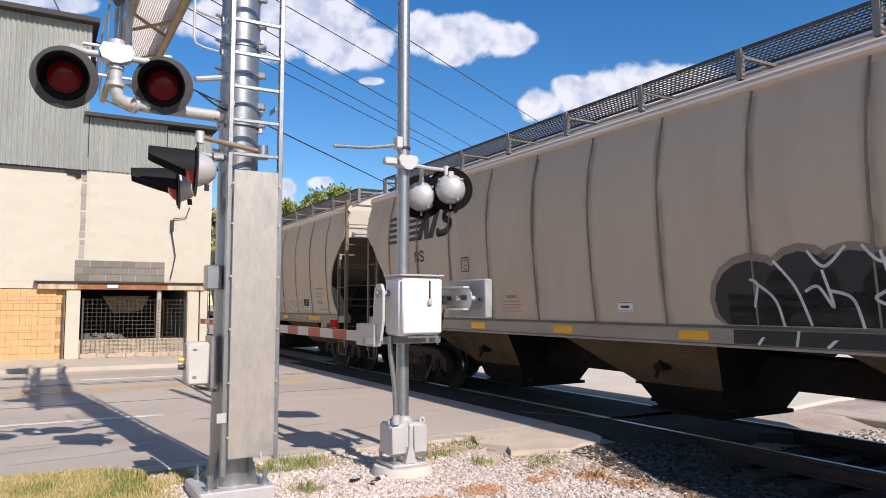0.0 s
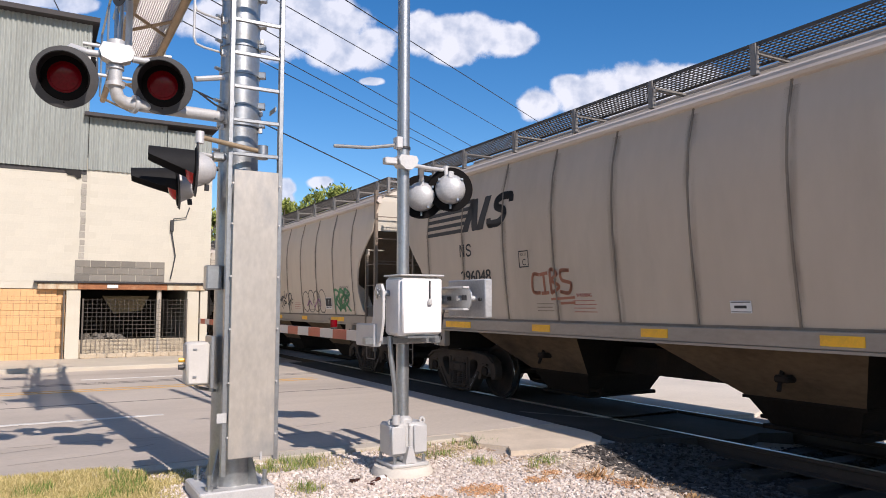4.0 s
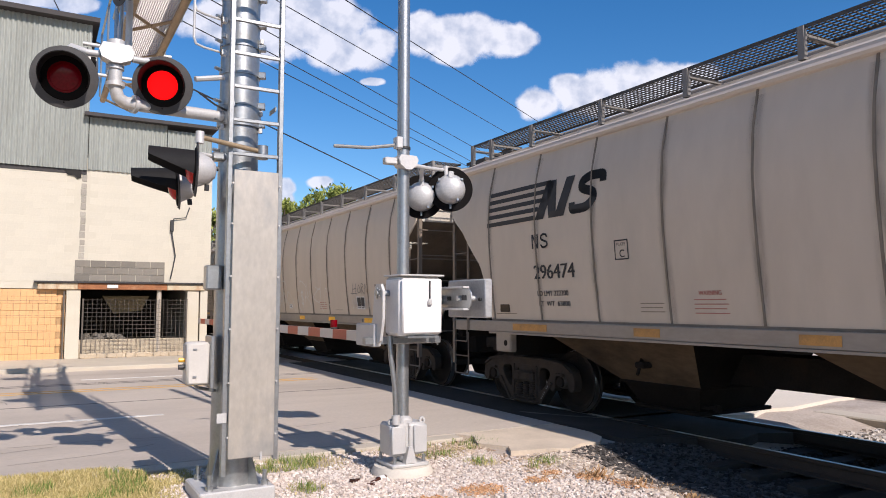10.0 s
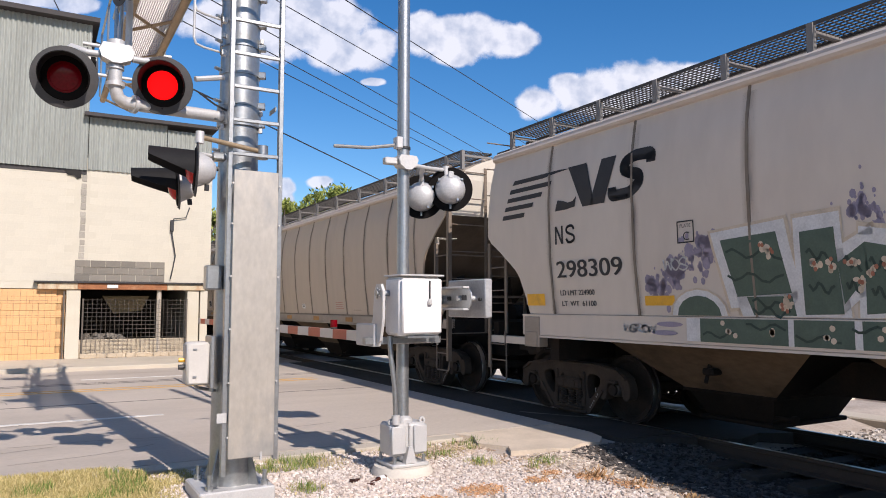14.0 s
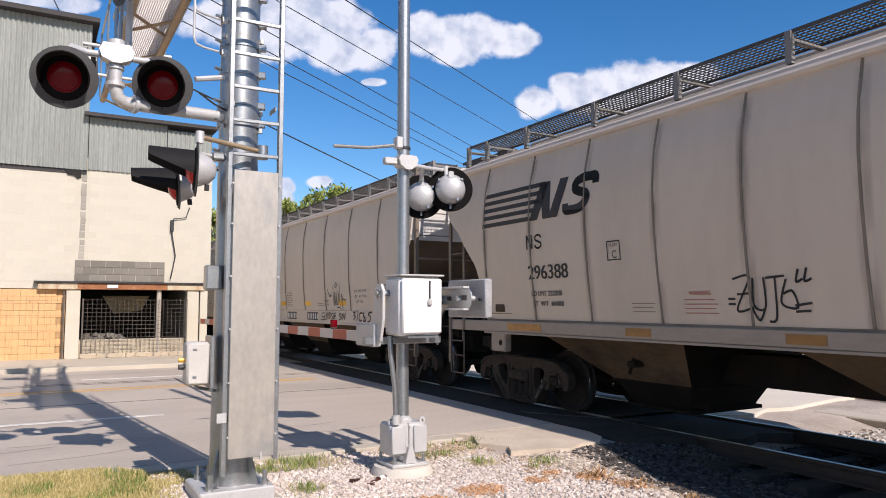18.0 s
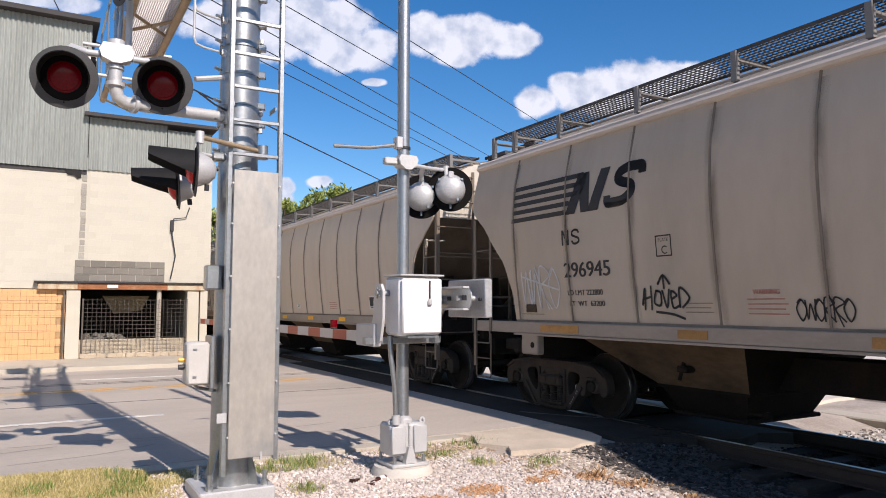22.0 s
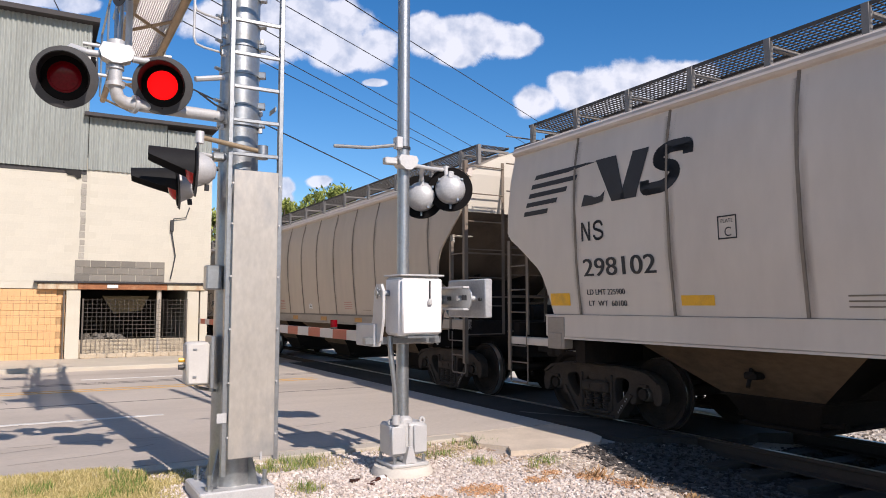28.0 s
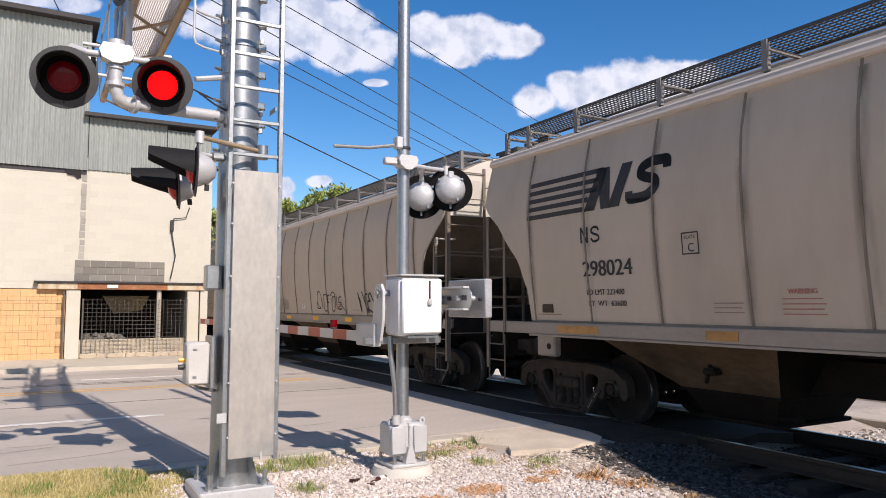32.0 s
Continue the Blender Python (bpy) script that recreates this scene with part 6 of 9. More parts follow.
def stroke_polys(pts, width):
    """Quads along a line of (u, w) points."""
    out = []
    for (a, b), (c, d) in zip(pts, pts[1:]):
        l = math.hypot(c - a, d - b) or 1e-6
        nx, ny = -(d - b) / l * width / 2, (c - a) / l * width / 2
        ex, ey = (c - a) / l * width * 0.25, (d - b) / l * width * 0.25
        out.append([(a - ex + nx, b - ey + ny), (a - ex - nx, b - ey - ny), (c + ex - nx, d + ey - ny), (c + ex + nx, d + ey + ny)])
    return out


def curve_pts(pts, n=6):
    """A smooth line through the points."""
    if len(pts) < 3:
        return pts
    q = [pts[0]] + list(pts) + [pts[-1]]
    out = []
    for i in range(1, len(q) - 2):
        for k in range(n):
            t = k / n
            c = [0.5 * (2 * q[i][j] + (q[i + 1][j] - q[i - 1][j]) * t + (2 * q[i - 1][j] - 5 * q[i][j] + 4 * q[i + 1][j] - q[i + 2][j]) * t * t + (3 * q[i][j] - q[i - 1][j] - 3 * q[i + 1][j] + q[i + 2][j]) * t ** 3) for j in (0, 1)]
            out.append(tuple(c))
    return out + [pts[-1]]


def emblem(car, kind):
    """Five stripes and two slanted heavy block shapes in black."""
    if kind == "A":
        d, z, h, k, u, w0 = 1.85, 2.84, 0.535, 0.41, 1.32, 0.90
        polys = [rect(0.0, 1.24 + 0.055 * i + 0.03, h * (0.01 + 0.222 * i), h * (0.01 + 0.222 * i) + 0.066, 0.16) for i in range(5)]
        polys += [[(1.25 + 0.055 * i, h * (0.01 + 0.222 * i)), (1.42 + 0.055 * i, h * (0.01 + 0.222 * i)), (1.42 + 0.055 * i, h * (0.01 + 0.222 * i) + 0.066), (1.32 + 0.055 * i, h * (0.01 + 0.222 * i) + 0.066)] for i in range(5)]
    else:
        d, z, h, k, u, w0 = 1.18, 2.915, 0.58, 0.42, 1.38, 0.97
        polys = [rect(0.0, 0.56 + 0.15 * i, h * 0.222 * i, h * 0.222 * i + 0.066, 0.46) for i in range(4)]
        polys += [[(0.25, h * 0.89), (1.0, h * 0.89), (1.25, h * 0.93), (1.62, h * 0.97), (1.4, h), (0.30, h)]]
        polys += [[(1.30, 0.0), (1.52, 0.0), (1.72, 0.02), (1.76, 0.16), (1.68, 0.10), (1.58, 0.09), (1.50, 0.12), (1.36, 0.15)]]
    def slant(q):
        return [(u + a * w0 + k * b * h, b * h) for a, b in q]
    # upright, diagonal, upright, then the double bend
    if kind == "A":
        polys += [slant([(-0.04, 0.0), (0.17, 0.0), (0.21, 0.52), (0.21, 1.0), (0.0, 1.0)]), slant([(0.0, 1.0), (0.24, 1.0), (0.50, 0.0), (0.31, 0.0)]), slant([(0.46, 0.0), (0.68, 0.0), (0.69, 1.0), (0.49, 1.0)])]
        aside = 0.0
    else:
        polys += [slant([(-0.05, 1.0), (0.34, 1.0), (0.76, 0.0), (0.52, 0.0)]), slant([(0.66, 0.0), (0.95, 0.0), (0.92, 1.0), (0.64, 1.0)])]
        aside = 0.22
    bend = curve_pts([(1.37, 0.74), (1.33, 0.86), (1.22, 0.885), (1.06, 0.885), (0.93, 0.80), (0.93, 0.66), (1.03, 0.57), (1.22, 0.47), (1.27, 0.30), (1.16, 0.14), (0.98, 0.115), (0.86, 0.13), (0.82, 0.24)], 5)
    polys += stroke_polys([(u + (a + aside) * w0 + k * b * h, b * h) for a, b in bend], 0.125 if kind == "A" else 0.145)
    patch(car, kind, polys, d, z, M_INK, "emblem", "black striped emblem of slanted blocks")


def mark_car(car, kind, number, weights, code):
    emblem(car, kind)
    A = kind == "A"
    d = 3.03 if A else 2.46
    k = 1.06 if A else 1.2
    mark = [rect(0, 0.03, 0, 0.21), rect(0.115, 0.145, 0, 0.21), [(0.0, 0.21), (0.034, 0.21), (0.145, 0.0), (0.111, 0.0)]]
    mark += stroke_polys(curve_pts([(0.335, 0.155), (0.315, 0.188), (0.265, 0.197), (0.215, 0.175), (0.215, 0.13), (0.27, 0.105), (0.33, 0.08), (0.335, 0.038), (0.29, 0.013), (0.235, 0.014), (0.203, 0.05)], 4), 0.03)
    patch(car, kind, [[(u * k, w * (1.0 if A else 1.2)) for u, w in q] for q in mark], d, 2.425 if A else 2.45, M_INK, "owner_mark", "black owner's mark")
    if number:
        lettering(car, kind, number, d, 1.985, 0.21 if A else 0.24, label="black stencilled car number", size=0.92 if A else 1.29, heavy=0.016)
        lettering(car, kind, "LD LMT " + weights[0], d + 0.04, 1.74, 0.075, size=0.70, heavy=0.006)
        lettering(car, kind, "LT  WT  " + weights[1], d + 0.06, 1.595, 0.072, size=0.70, heavy=0.006)
    else:
        patch(car, kind, [rect(0.16 * i, 0.16 * i + 0.11, 0, 0.19) for i in range(6)], d, 1.985, M_INK, "car_number", "bars of an unreadable car number")
        patch(car, kind, [rect(0.05, 0.9, 0, 0.05), rect(0.05, 0.85, 0.13, 0.18)], d, 1.68, M_INK, "fine_print", "bars of unreadable weights")
    pd = 4.74 if A else 4.65
    patch(car, kind, [rect(0, 0.24, 0, 0.015), rect(0, 0.24, 0.235, 0.25), rect(0, 0.015, 0, 0.25), rect(0.225, 0.24, 0, 0.25)], pd, 2.17 if A else 2.30, M_INK, "plate_frame", "thin black square frame")
    lettering(car, kind, "C", pd + 0.08, 2.20 if A else 2.33, 0.10)
    lettering(car, kind, "PLATE", pd + 0.045, 2.345 if A else 2.475, 0.04, size=0.15)
    if A:
        R = 17.2
        lettering(car, kind, "EXW 10-8 H  9-8", R - 2.68, 2.0, 0.06, squeeze=0.95)
        lettering(car, kind, "EW   9-6 H 15-0", R - 2.66, 1.89, 0.06, squeeze=0.95)
        lettering(car, kind, "CU FT 5161", R - 2.65, 1.79, 0.06, squeeze=0.95)
        lettering(car, kind, code, R - 2.62, 1.63, 0.105, squeeze=0.9)
        patch(car, kind, [rect(0, 0.44, 0, 0.28)], R - 3.71, 1.52, M_WHITE, "label_border", "white bordered data panel", lift=0.0115)
        patch(car, kind, [rect(0.02, 0.222, 0.06, 0.262), rect(0.234, 0.42, 0.06, 0.262), rect(0.04, 0.2, 0.022, 0.04), rect(0.25, 0.38, 0.022, 0.04)], R - 3.71, 1.52, M_INK, "label_field", "black data panel fields", lift=0.013)
        for dd, zz, col, n, w in ((R - 6.2, 1.52, M_INKRED, 4, 0.5), (5.92, 1.51, M_INKRED, 4, 0.46), (5.1, 1.52, M_INK, 3, 0.38), (R - 2.5, 1.49, M_INK, 1, 0.62), (R - 5.1, 1.49, M_INK, 1, 0.45), (1.95, 1.47, M_INK, 1, 0.55)):
            patch(car, kind, [rect(0, w * (1 - 0.07 * (i % 2)), 0.05 * i, 0.05 * i + 0.011) for i in range(n)], dd, zz, col if col is M_INKRED else M_SEAM, "fine_print", "bars of unreadable fine print")
        lettering(car, kind, "WARNING", 5.99, 1.715, 0.052, M_INKRED, "red warning heading", size=0.31, heavy=0.006)
        patch(car, kind, [rect(0, 0.26, 0, 0.13)], 8.45, 1.52, M_WHITE, "sticker", "small white sticker")
        patch(car, kind, [rect(0.01, 0.25, 0.01, 0.018), rect(0.01, 0.25, 0.11, 0.12), rect(0.05, 0.2, 0.05, 0.08)], 8.45, 1.52, M_INK, "sticker_print", lift=0.0075)
        refl = [(2.45, 3.28), (5.0, 5.42), (7.18, 7.6), (9.45, 9.87), (11.7, 12.12), (13.95, 14.79)]
        for a, b in refl:
            part("reflector", mesh_once("refl%.2f" % (b - a), lambda: Geo().box(-1.552, -1.546, -(b - a) / 2, (b - a) / 2, 1.225, 1.325).mesh("reflector", M_YELLOW)), None, car, "yellow reflector strip", at=pose(0, 8.6 - (a + b) / 2, 0))
        part("defect_box", mesh_once("dbox", lambda: Geo().box(-1.57, -1.5, -0.1, 0.1, 1.23, 1.3, bevel=0.01).mesh("defect_box", M_SILL)), None, car, at=pose(0, -8.6 + 3.44, 0))
        part("placard_holder", mesh_once("plac", lambda: Geo().box(-1.53, -1.5, -0.12, 0.12, 1.5, 1.62, bevel=0.008).mesh("placard_holder", M_HOP)), None, car, "rusty routing card holder", at=pose(0, 8.6 - 2.2, 0))
    else:
        R = 16.07
        lettering(car, kind, code, R - 2.24, 1.95, 0.1, squeeze=0.9)
        lettering(car, kind, "EX W   10-8    H  8-10", 12.4, 1.90, 0.065, squeeze=0.85)
        lettering(car, kind, "EW      8-3    H 15-0", 12.43, 1.78, 0.065, squeeze=0.85)
        lettering(car, kind, "CU FT   5200", 12.46, 1.66, 0.065, squeeze=0.85)
        lettering(car, kind, "PAINT MFG DF", 10.42, 1.69, 0.05, squeeze=0.72)
        lettering(car, kind, "GRAY 14-F669", 10.42, 1.60, 0.05, squeeze=0.72)
        for a, b in ((1.72, 2.14), (4.08, 4.54), (6.75, 7.2), (8.93, 9.38), (11.4, 11.85), (13.92, 14.32)):
            patch(car, kind, [rect(0, b - a, 0, 0.115 if a < 13 and a > 2 else 0.17)], a, 1.6, M_YELLOW, "reflector", "yellow reflector patch", lift=0.006)
        for dd, zz, n, w in ((6.0, 1.58, 3, 0.45), (7.35, 1.58, 9, 0.5), (9.9, 1.6, 2, 0.5)):
            patch(car, kind, [rect(0, w * (1 - 0.09 * (i % 3)), 0.05 * i, 0.05 * i + 0.016) for i in range(n)], dd, zz, M_SEAM, "fine_print", "bars of unreadable fine print")


M_SLOPE = mat("slope_sheet_grime", (0.13, 0.10, 0.075), 0.85, var=0.25, scale=1.5, bump=0.08, dirt=(0.05, 0.042, 0.032), dirt_amount=0.8, spec=0.2)
mat_bracket = mat("bracket_paint", (0.20, 0.19, 0.18), 0.6, var=0.12, bump=0.05)
M_ENDP = mat("end_sheet_paint", (0.60, 0.55, 0.47), 0.55, var=0.06, scale=1, bump=0.04, dirt=(0.45, 0.39, 0.31), dirt_amount=0.4)
M_ENDPB = mat("end_sheet_paint_grey", (0.62, 0.60, 0.57), 0.5, var=0.06, scale=1, bump=0.04)

CARS = [  # kind, number, weights, code, label
    ("A", "", ("222400", "63400"), "HC117", "dusty tan covered hopper car with curved ribbed sides"),
    ("A", "", ("222600", "63400"), "HC117", "tan covered hopper car with a large black graffiti piece"),
    ("A", "295128", ("222700", "63300"), "HC117", "tan covered hopper car with pink and green graffiti"),
    ("A", "296048", ("222300", "63700"), "HC117", "tan covered hopper car with red scrawled graffiti"),
    ("A", "297800", ("222600", "63400"), "HC117", "tan covered hopper car with white and black graffiti tags"),
    ("A", "295353", ("222300", "63700"), "HC115", "tan covered hopper car with faint white graffiti lines"),
    ("A", "296474", ("222200", "63800"), "HC117", "clean tan covered hopper car with black lettering"),
    ("A", "296451", ("222500", "63500"), "HC117", "clean tan covered hopper car with worn lettering"),
    ("B", "298309", ("224900", "61100"), "HC122", "light grey hopper car with a green and white graffiti piece"),
    ("B", "298213", ("225700", "60300"), "HC122", "light grey hopper car with black tags along its sill"),
    ("A", "296388", ("222000", "64000"), "HC117", "tan covered hopper car with a black tag low on its side"),
    ("A", "295132", ("222700", "63300"), "HC114", "plain tan covered hopper car with black lettering"),
    ("A", "296945", ("222800", "63200"), "HC117", "tan covered hopper car with a silver outlined graffiti piece"),
    ("A", "297878", ("222000", "63800"), "HC117", "tan covered hopper car with large black outlined tags"),
    ("A", "", ("222400", "63500"), "HC117", "plain tan covered hopper car with dark seam lines"),
    ("B", "298102", ("225900", "60100"), "HC122", "light grey hopper car with a broad white sill"),
    ("A", "297521", ("222400", "63600"), "HC117", "tan covered hopper car with black outlined tags"),
    ("A", "298024", ("222400", "63600"), "HC117", "tan covered hopper car with a red stencilled notice"),
]
TRAIN = []


def build_train():
    for kind, number, weights, code, label in CARS:
        car = build_car(kind)
        car["label"] = label
        mark_car(car, kind, number, weights, code)
        TRAIN.append((car, kind))
        if len(TRAIN) - 1 in (6, 7, 10, 12, 13, 14, 17):  # grimy reflectors
            for ob in car.children:
                if ob.name.startswith("reflector"):
                    ob.material_slots[0].link = "OBJECT"
                    ob.material_slots[0].material = M_REFLD
        if len(TRAIN) - 1 in (2, 5, 6, 8, 10, 11, 15):  # cleaner cars
            for ob in car.children:
                if ob.name.startswith("side_wall") or (kind == "B" and ob.name.startswith("side_sill")):
                    ob.material_slots[0].link = "OBJECT"
                    ob.material_slots[0].material = M_CARL if kind == "A" else M_CARW


build_train()


def front_gap(t):
    """Where the coupling behind the first car is at t seconds."""
    return 15.2186 + 8.14418 * t + 0.008545 * t * t - 7.227e-05 * t ** 3 + lerp(SLACK, t)


# small surges of the train, metres ahead of its even pace
SLACK = [(0.0, 0.0), (1.4, -0.03), (3.5, 0.0), (5.6, 0.03), (6.4, -0.03), (7.0, -0.11), (7.7, -0.14), (8.5, -0.03), (9.3, 0.02), (11.1, 0.05), (13.8, 0.04),
         (17.1, -0.01), (19.8, 0.0), (21.2, 0.03), (21.9, -0.03), (23.2, -0.05), (23.9, -0.18), (25.2, -0.22), (26.5, -0.1), (27.9, -0.04), (29.2, 0.02), (29.9, 0.02), (31.2, -0.05), (32.0, -0.01)]


def motions():
    times = [0.25 * i for i in range(129)]
    back = 0.0
    offsets = []
    for i, (car, kind) in enumerate(TRAIN):
        L = KINDS[kind]["L"]
        if i:
            back += L
        off = L / 2 - back
        walk(car, [(t, pose(TRACK, front_gap(t) + off, 0)) for t in times])
    # each wheelset rolls; a turn of under 75 degrees from row to row
    n = 480
    roll = [(32.0 * k / n, -(front_gap(32.0 * k / n) - front_gap(0)) / 0.457) for k in range(n + 1)]
    for car, w, y in WHEELSETS:
        walk(w, [(t, pose(0, y, 0.457) @ Matrix.Rotation(a, 4, "X")) for t, a in roll])
    for ob, a, b in CLOUDS:
        walk(ob, [(0.0, a), (32.0, b)])
    # lamp boards turn their lit face out or away
    on = {"left": [(0.1, 0.25), (1.35, 2.05), (3.2, 3.9), (5.75, 6.72), (7.28, 7.85), (8.68, 9.5), (10.2, 11.2), (11.75, 11.88), (13.2, 13.75), (15.2, 15.8), (16.3, 16.6), (18.25, 18.52), (19.3, 19.62), (20.8, 21.2), (23.78, 24.5), (25.3, 25.8), (28.15, 28.85), (30.15, 30.45), (31.28, 31.5)],
          "right": [(0.65, 1.35), (2.05, 2.82), (6.75, 7.24), (8.1, 8.66), (9.7, 10.2), (11.22, 11.72), (12.22, 13.18), (13.78, 14.9), (16.93, 17.7), (18.55, 19.12), (19.78, 20.75), (21.25, 21.75), (23.25, 23.72), (24.55, 24.85), (26.6, 28.12), (28.88, 29.75), (30.5, 30.88), (31.88, 32.0)]}
    for key, board in LED_BOARDS.items():
        rows, a, t0 = [], 180.0, 0.0
        def put(t, ang):
            if not rows or frame(t) > frame(rows[-1][0]):
                rows.append((t, ang))
        for s, e in on[key]:
            if s <= 0:
                put(0.0, 0.0)
            else:
                if not rows:
                    put(0.0, 180.0)
                f0 = round((s - 0.05) * FPS)
                for k, ang in enumerate((180.0, 120.0, 60.0, 0.0)):
                    put((f0 + k) / FPS, ang)
            if e < 32:
                f0 = round((e - 0.05) * FPS)
                for k, ang in enumerate((0.0, 60.0, 120.0, 180.0)):
                    put((f0 + k) / FPS, ang)
        put(32.0, rows[-1][1])
        walk(board, [(t, Matrix.Rotation(radians(x), 4, "Y")) for t, x in rows])



# ---- paint on single cars ----
def spray(name, base):
    return mat(name, base, 0.6, var=0.18, scale=7, fine=50, bump=0.02)


S_BLACK, S_WHITE = spray("spray_black", (0.022, 0.022, 0.024)), spray("spray_white", (0.66, 0.65, 0.63))
S_HALO, S_PINK = spray("spray_grey_haze", (0.24, 0.20, 0.16)), spray("spray_pink", (0.33, 0.15, 0.27))
S_GREEN, S_DGREEN = spray("spray_green", (0.075, 0.115, 0.085)), spray("spray_dark_green", (0.03, 0.055, 0.042))
S_MIDW = spray("spray_worn_white", (0.62, 0.59, 0.54))
S_LIME, S_RED = spray("spray_leaf_green", (0.10, 0.28, 0.13)), spray("spray_rust_red", (0.36, 0.14, 0.08))
S_SILVER, S_CREAM = spray("spray_faded_silver", (0.43, 0.36, 0.29)), spray("spray_cream", (0.60, 0.50, 0.37))
S_PURPLE, S_FAINT = spray("spray_purple_haze", (0.30, 0.26, 0.33)), spray("spray_faint_white", (0.66, 0.63, 0.59))


def oval(cu, cw, ru, rw, n=16, floor=None):
    pts = [(cu + ru * math.cos(2 * math.pi * k / n), cw + rw * math.sin(2 * math.pi * k / n)) for k in range(n)]
    return pts if floor is None else [(u, max(w, floor)) for u, w in pts]


def tag_lines(car, kind, d, z, w, h, lines, width, material, label, lift=0.008):
    polys = []
    for ln in lines:
        polys += stroke_polys([(u * w, v * h) for u, v in curve_pts(ln)], width)
    return patch(car, kind, polys, d, z, material, "graffiti_tag", label, lift)


def scrawl(seed, n, closed=0.4):
    """Letter-like loops in the unit square, n letters wide."""
    r = random.Random(seed)
    out = []
    for i in range(n):
        a, b = i / n, (i + 1.1) / n
        m = (a + b) / 2
        k = r.randrange(4)
        if k == 0:
            out.append([(a, 0.9), (a + 0.2 / n, 0.1), (m, 0.75 + 0.2 * r.random()), (b - 0.15 / n, 0.05), (b, 0.95)])
        elif k == 1:
            out.append([(b, 0.85), (m, 1.0), (a, 0.6), (m, 0.45), (b, 0.25), (m, 0.0), (a, 0.15)])
        elif k == 2:
            out.append([(m, 0.95), (a, 0.55), (m, 0.02), (b, 0.5), (m, 0.95), (a + 0.1 / n, 0.8)])
        else:
            out.append([(a, 0.0), (a + 0.1 / n, 1.0), (b, 0.8), (a + 0.15 / n, 0.5), (b, 0.0)])
    return out


def graffiti():
    car = lambda i: TRAIN[i][0]
    # first car: white loops low on the side
    tag_lines(car(0), "A", 11.0, 1.42, 2.2, 0.42, scrawl(5, 6), 0.03, S_FAINT, "faint pale scrawl")
    # black rounded piece with white lines
    c = car(1)
    lumps = [(0.45, 0.26, 0.47, 0.40), (1.0, 0.30, 0.40, 0.42), (1.5, 0.28, 0.44, 0.42), (2.08, 0.26, 0.52, 0.44)]
    patch(c, "A", [oval(u, w, a + 0.07, b + 0.08, floor=0.0) for u, w, a, b in lumps], 9.97, 1.40, S_HALO, "graffiti_halo", "soft grey overspray edge", 0.006)
    patch(c, "A", [oval(u, w, a, b, floor=0.0) for u, w, a, b in lumps] + [rect(0.15, 2.5, 0.0, 0.32)], 9.97, 1.40, S_BLACK, "graffiti_fill", "solid black rounded letters", 0.008)
    patch(c, "A", [rect(0.22, 2.45, 0.0, 0.145)], 9.97, 1.205, S_BLACK, "graffiti_fill", "black paint on the sill", 0.006)
    tag_lines(c, "A", 9.97, 1.40, 2.6, 0.75, [[(0.18, 0.25), (0.2, 0.55), (0.17, 0.62)], [(0.19, 0.58), (0.27, 0.35), (0.3, 0.0)], [(0.28, 0.85), (0.36, 0.5), (0.41, 0.02)], [(0.4, 0.45), (0.45, 0.5), (0.5, 0.25), (0.47, 0.7)], [(0.49, 0.45), (0.57, 0.35), (0.6, 0.0)], [(0.68, 0.9), (0.7, 0.5), (0.65, 0.35), (0.72, 0.2), (0.72, 0.0)], [(0.8, 0.65), (0.82, 0.4)], [(0.87, 0.65), (0.89, 0.4)], [(0.78, 0.25), (0.85, 0.05), (0.94, 0.2)], [(0.42, 0.95), (0.48, 0.75), (0.56, 0.98)], [(0.62, 0.98), (0.68, 0.78), (0.74, 0.98)]], 0.03, S_WHITE, "white letter lines", 0.0105)
    tag_lines(c, "A", 9.97, 1.21, 2.6, 0.14, [[(0.2, 0.0), (0.24, 1.0)], [(0.36, 0.0), (0.37, 1.0)], [(0.48, 0.0), (0.54, 1.0)], [(0.93, 0.0), (0.98, 1.0)]], 0.03, S_WHITE, "white lines on the sill", 0.0085)
    # black tag, outlined bubble, leaf green scribble
    c = car(2)
    tag_lines(c, "A", 9.63, 1.44, 1.22, 0.59, [[(0.0, 0.79), (0.02, 0.58), (0.08, 0.51), (0.11, 0.66), (0.13, 0.53), (0.19, 0.57), (0.2, 0.73)], [(0.2, 0.73), (0.29, 0.69), (0.17, 0.53), (0.11, 0.32), (0.2, 0.13)], [(0.4, 1.0), (0.36, 0.76), (0.4, 0.62), (0.49, 0.67), (0.58, 0.86), (0.5, 0.75)], [(0.38, 0.54), (0.28, 0.48), (0.25, 0.32), (0.32, 0.28), (0.4, 0.48), (0.52, 0.4), (0.35, 0.38)], [(0.61, 0.32), (0.69, 0.47), (0.73, 0.77), (0.81, 0.86), (0.92, 0.79), (0.9, 0.61), (0.81, 0.48), (0.78, 0.65)], [(0.72, 0.51), (0.76, 0.32), (0.81, 0.54), (0.87, 0.41)], [(0.92, 0.59), (1.0, 0.55)], [(0.99, 0.42), (0.89, 0.35), (0.84, 0.09), (0.87, 0.0)]], 0.03, S_BLACK, "grey-black looping tag", 0.008)
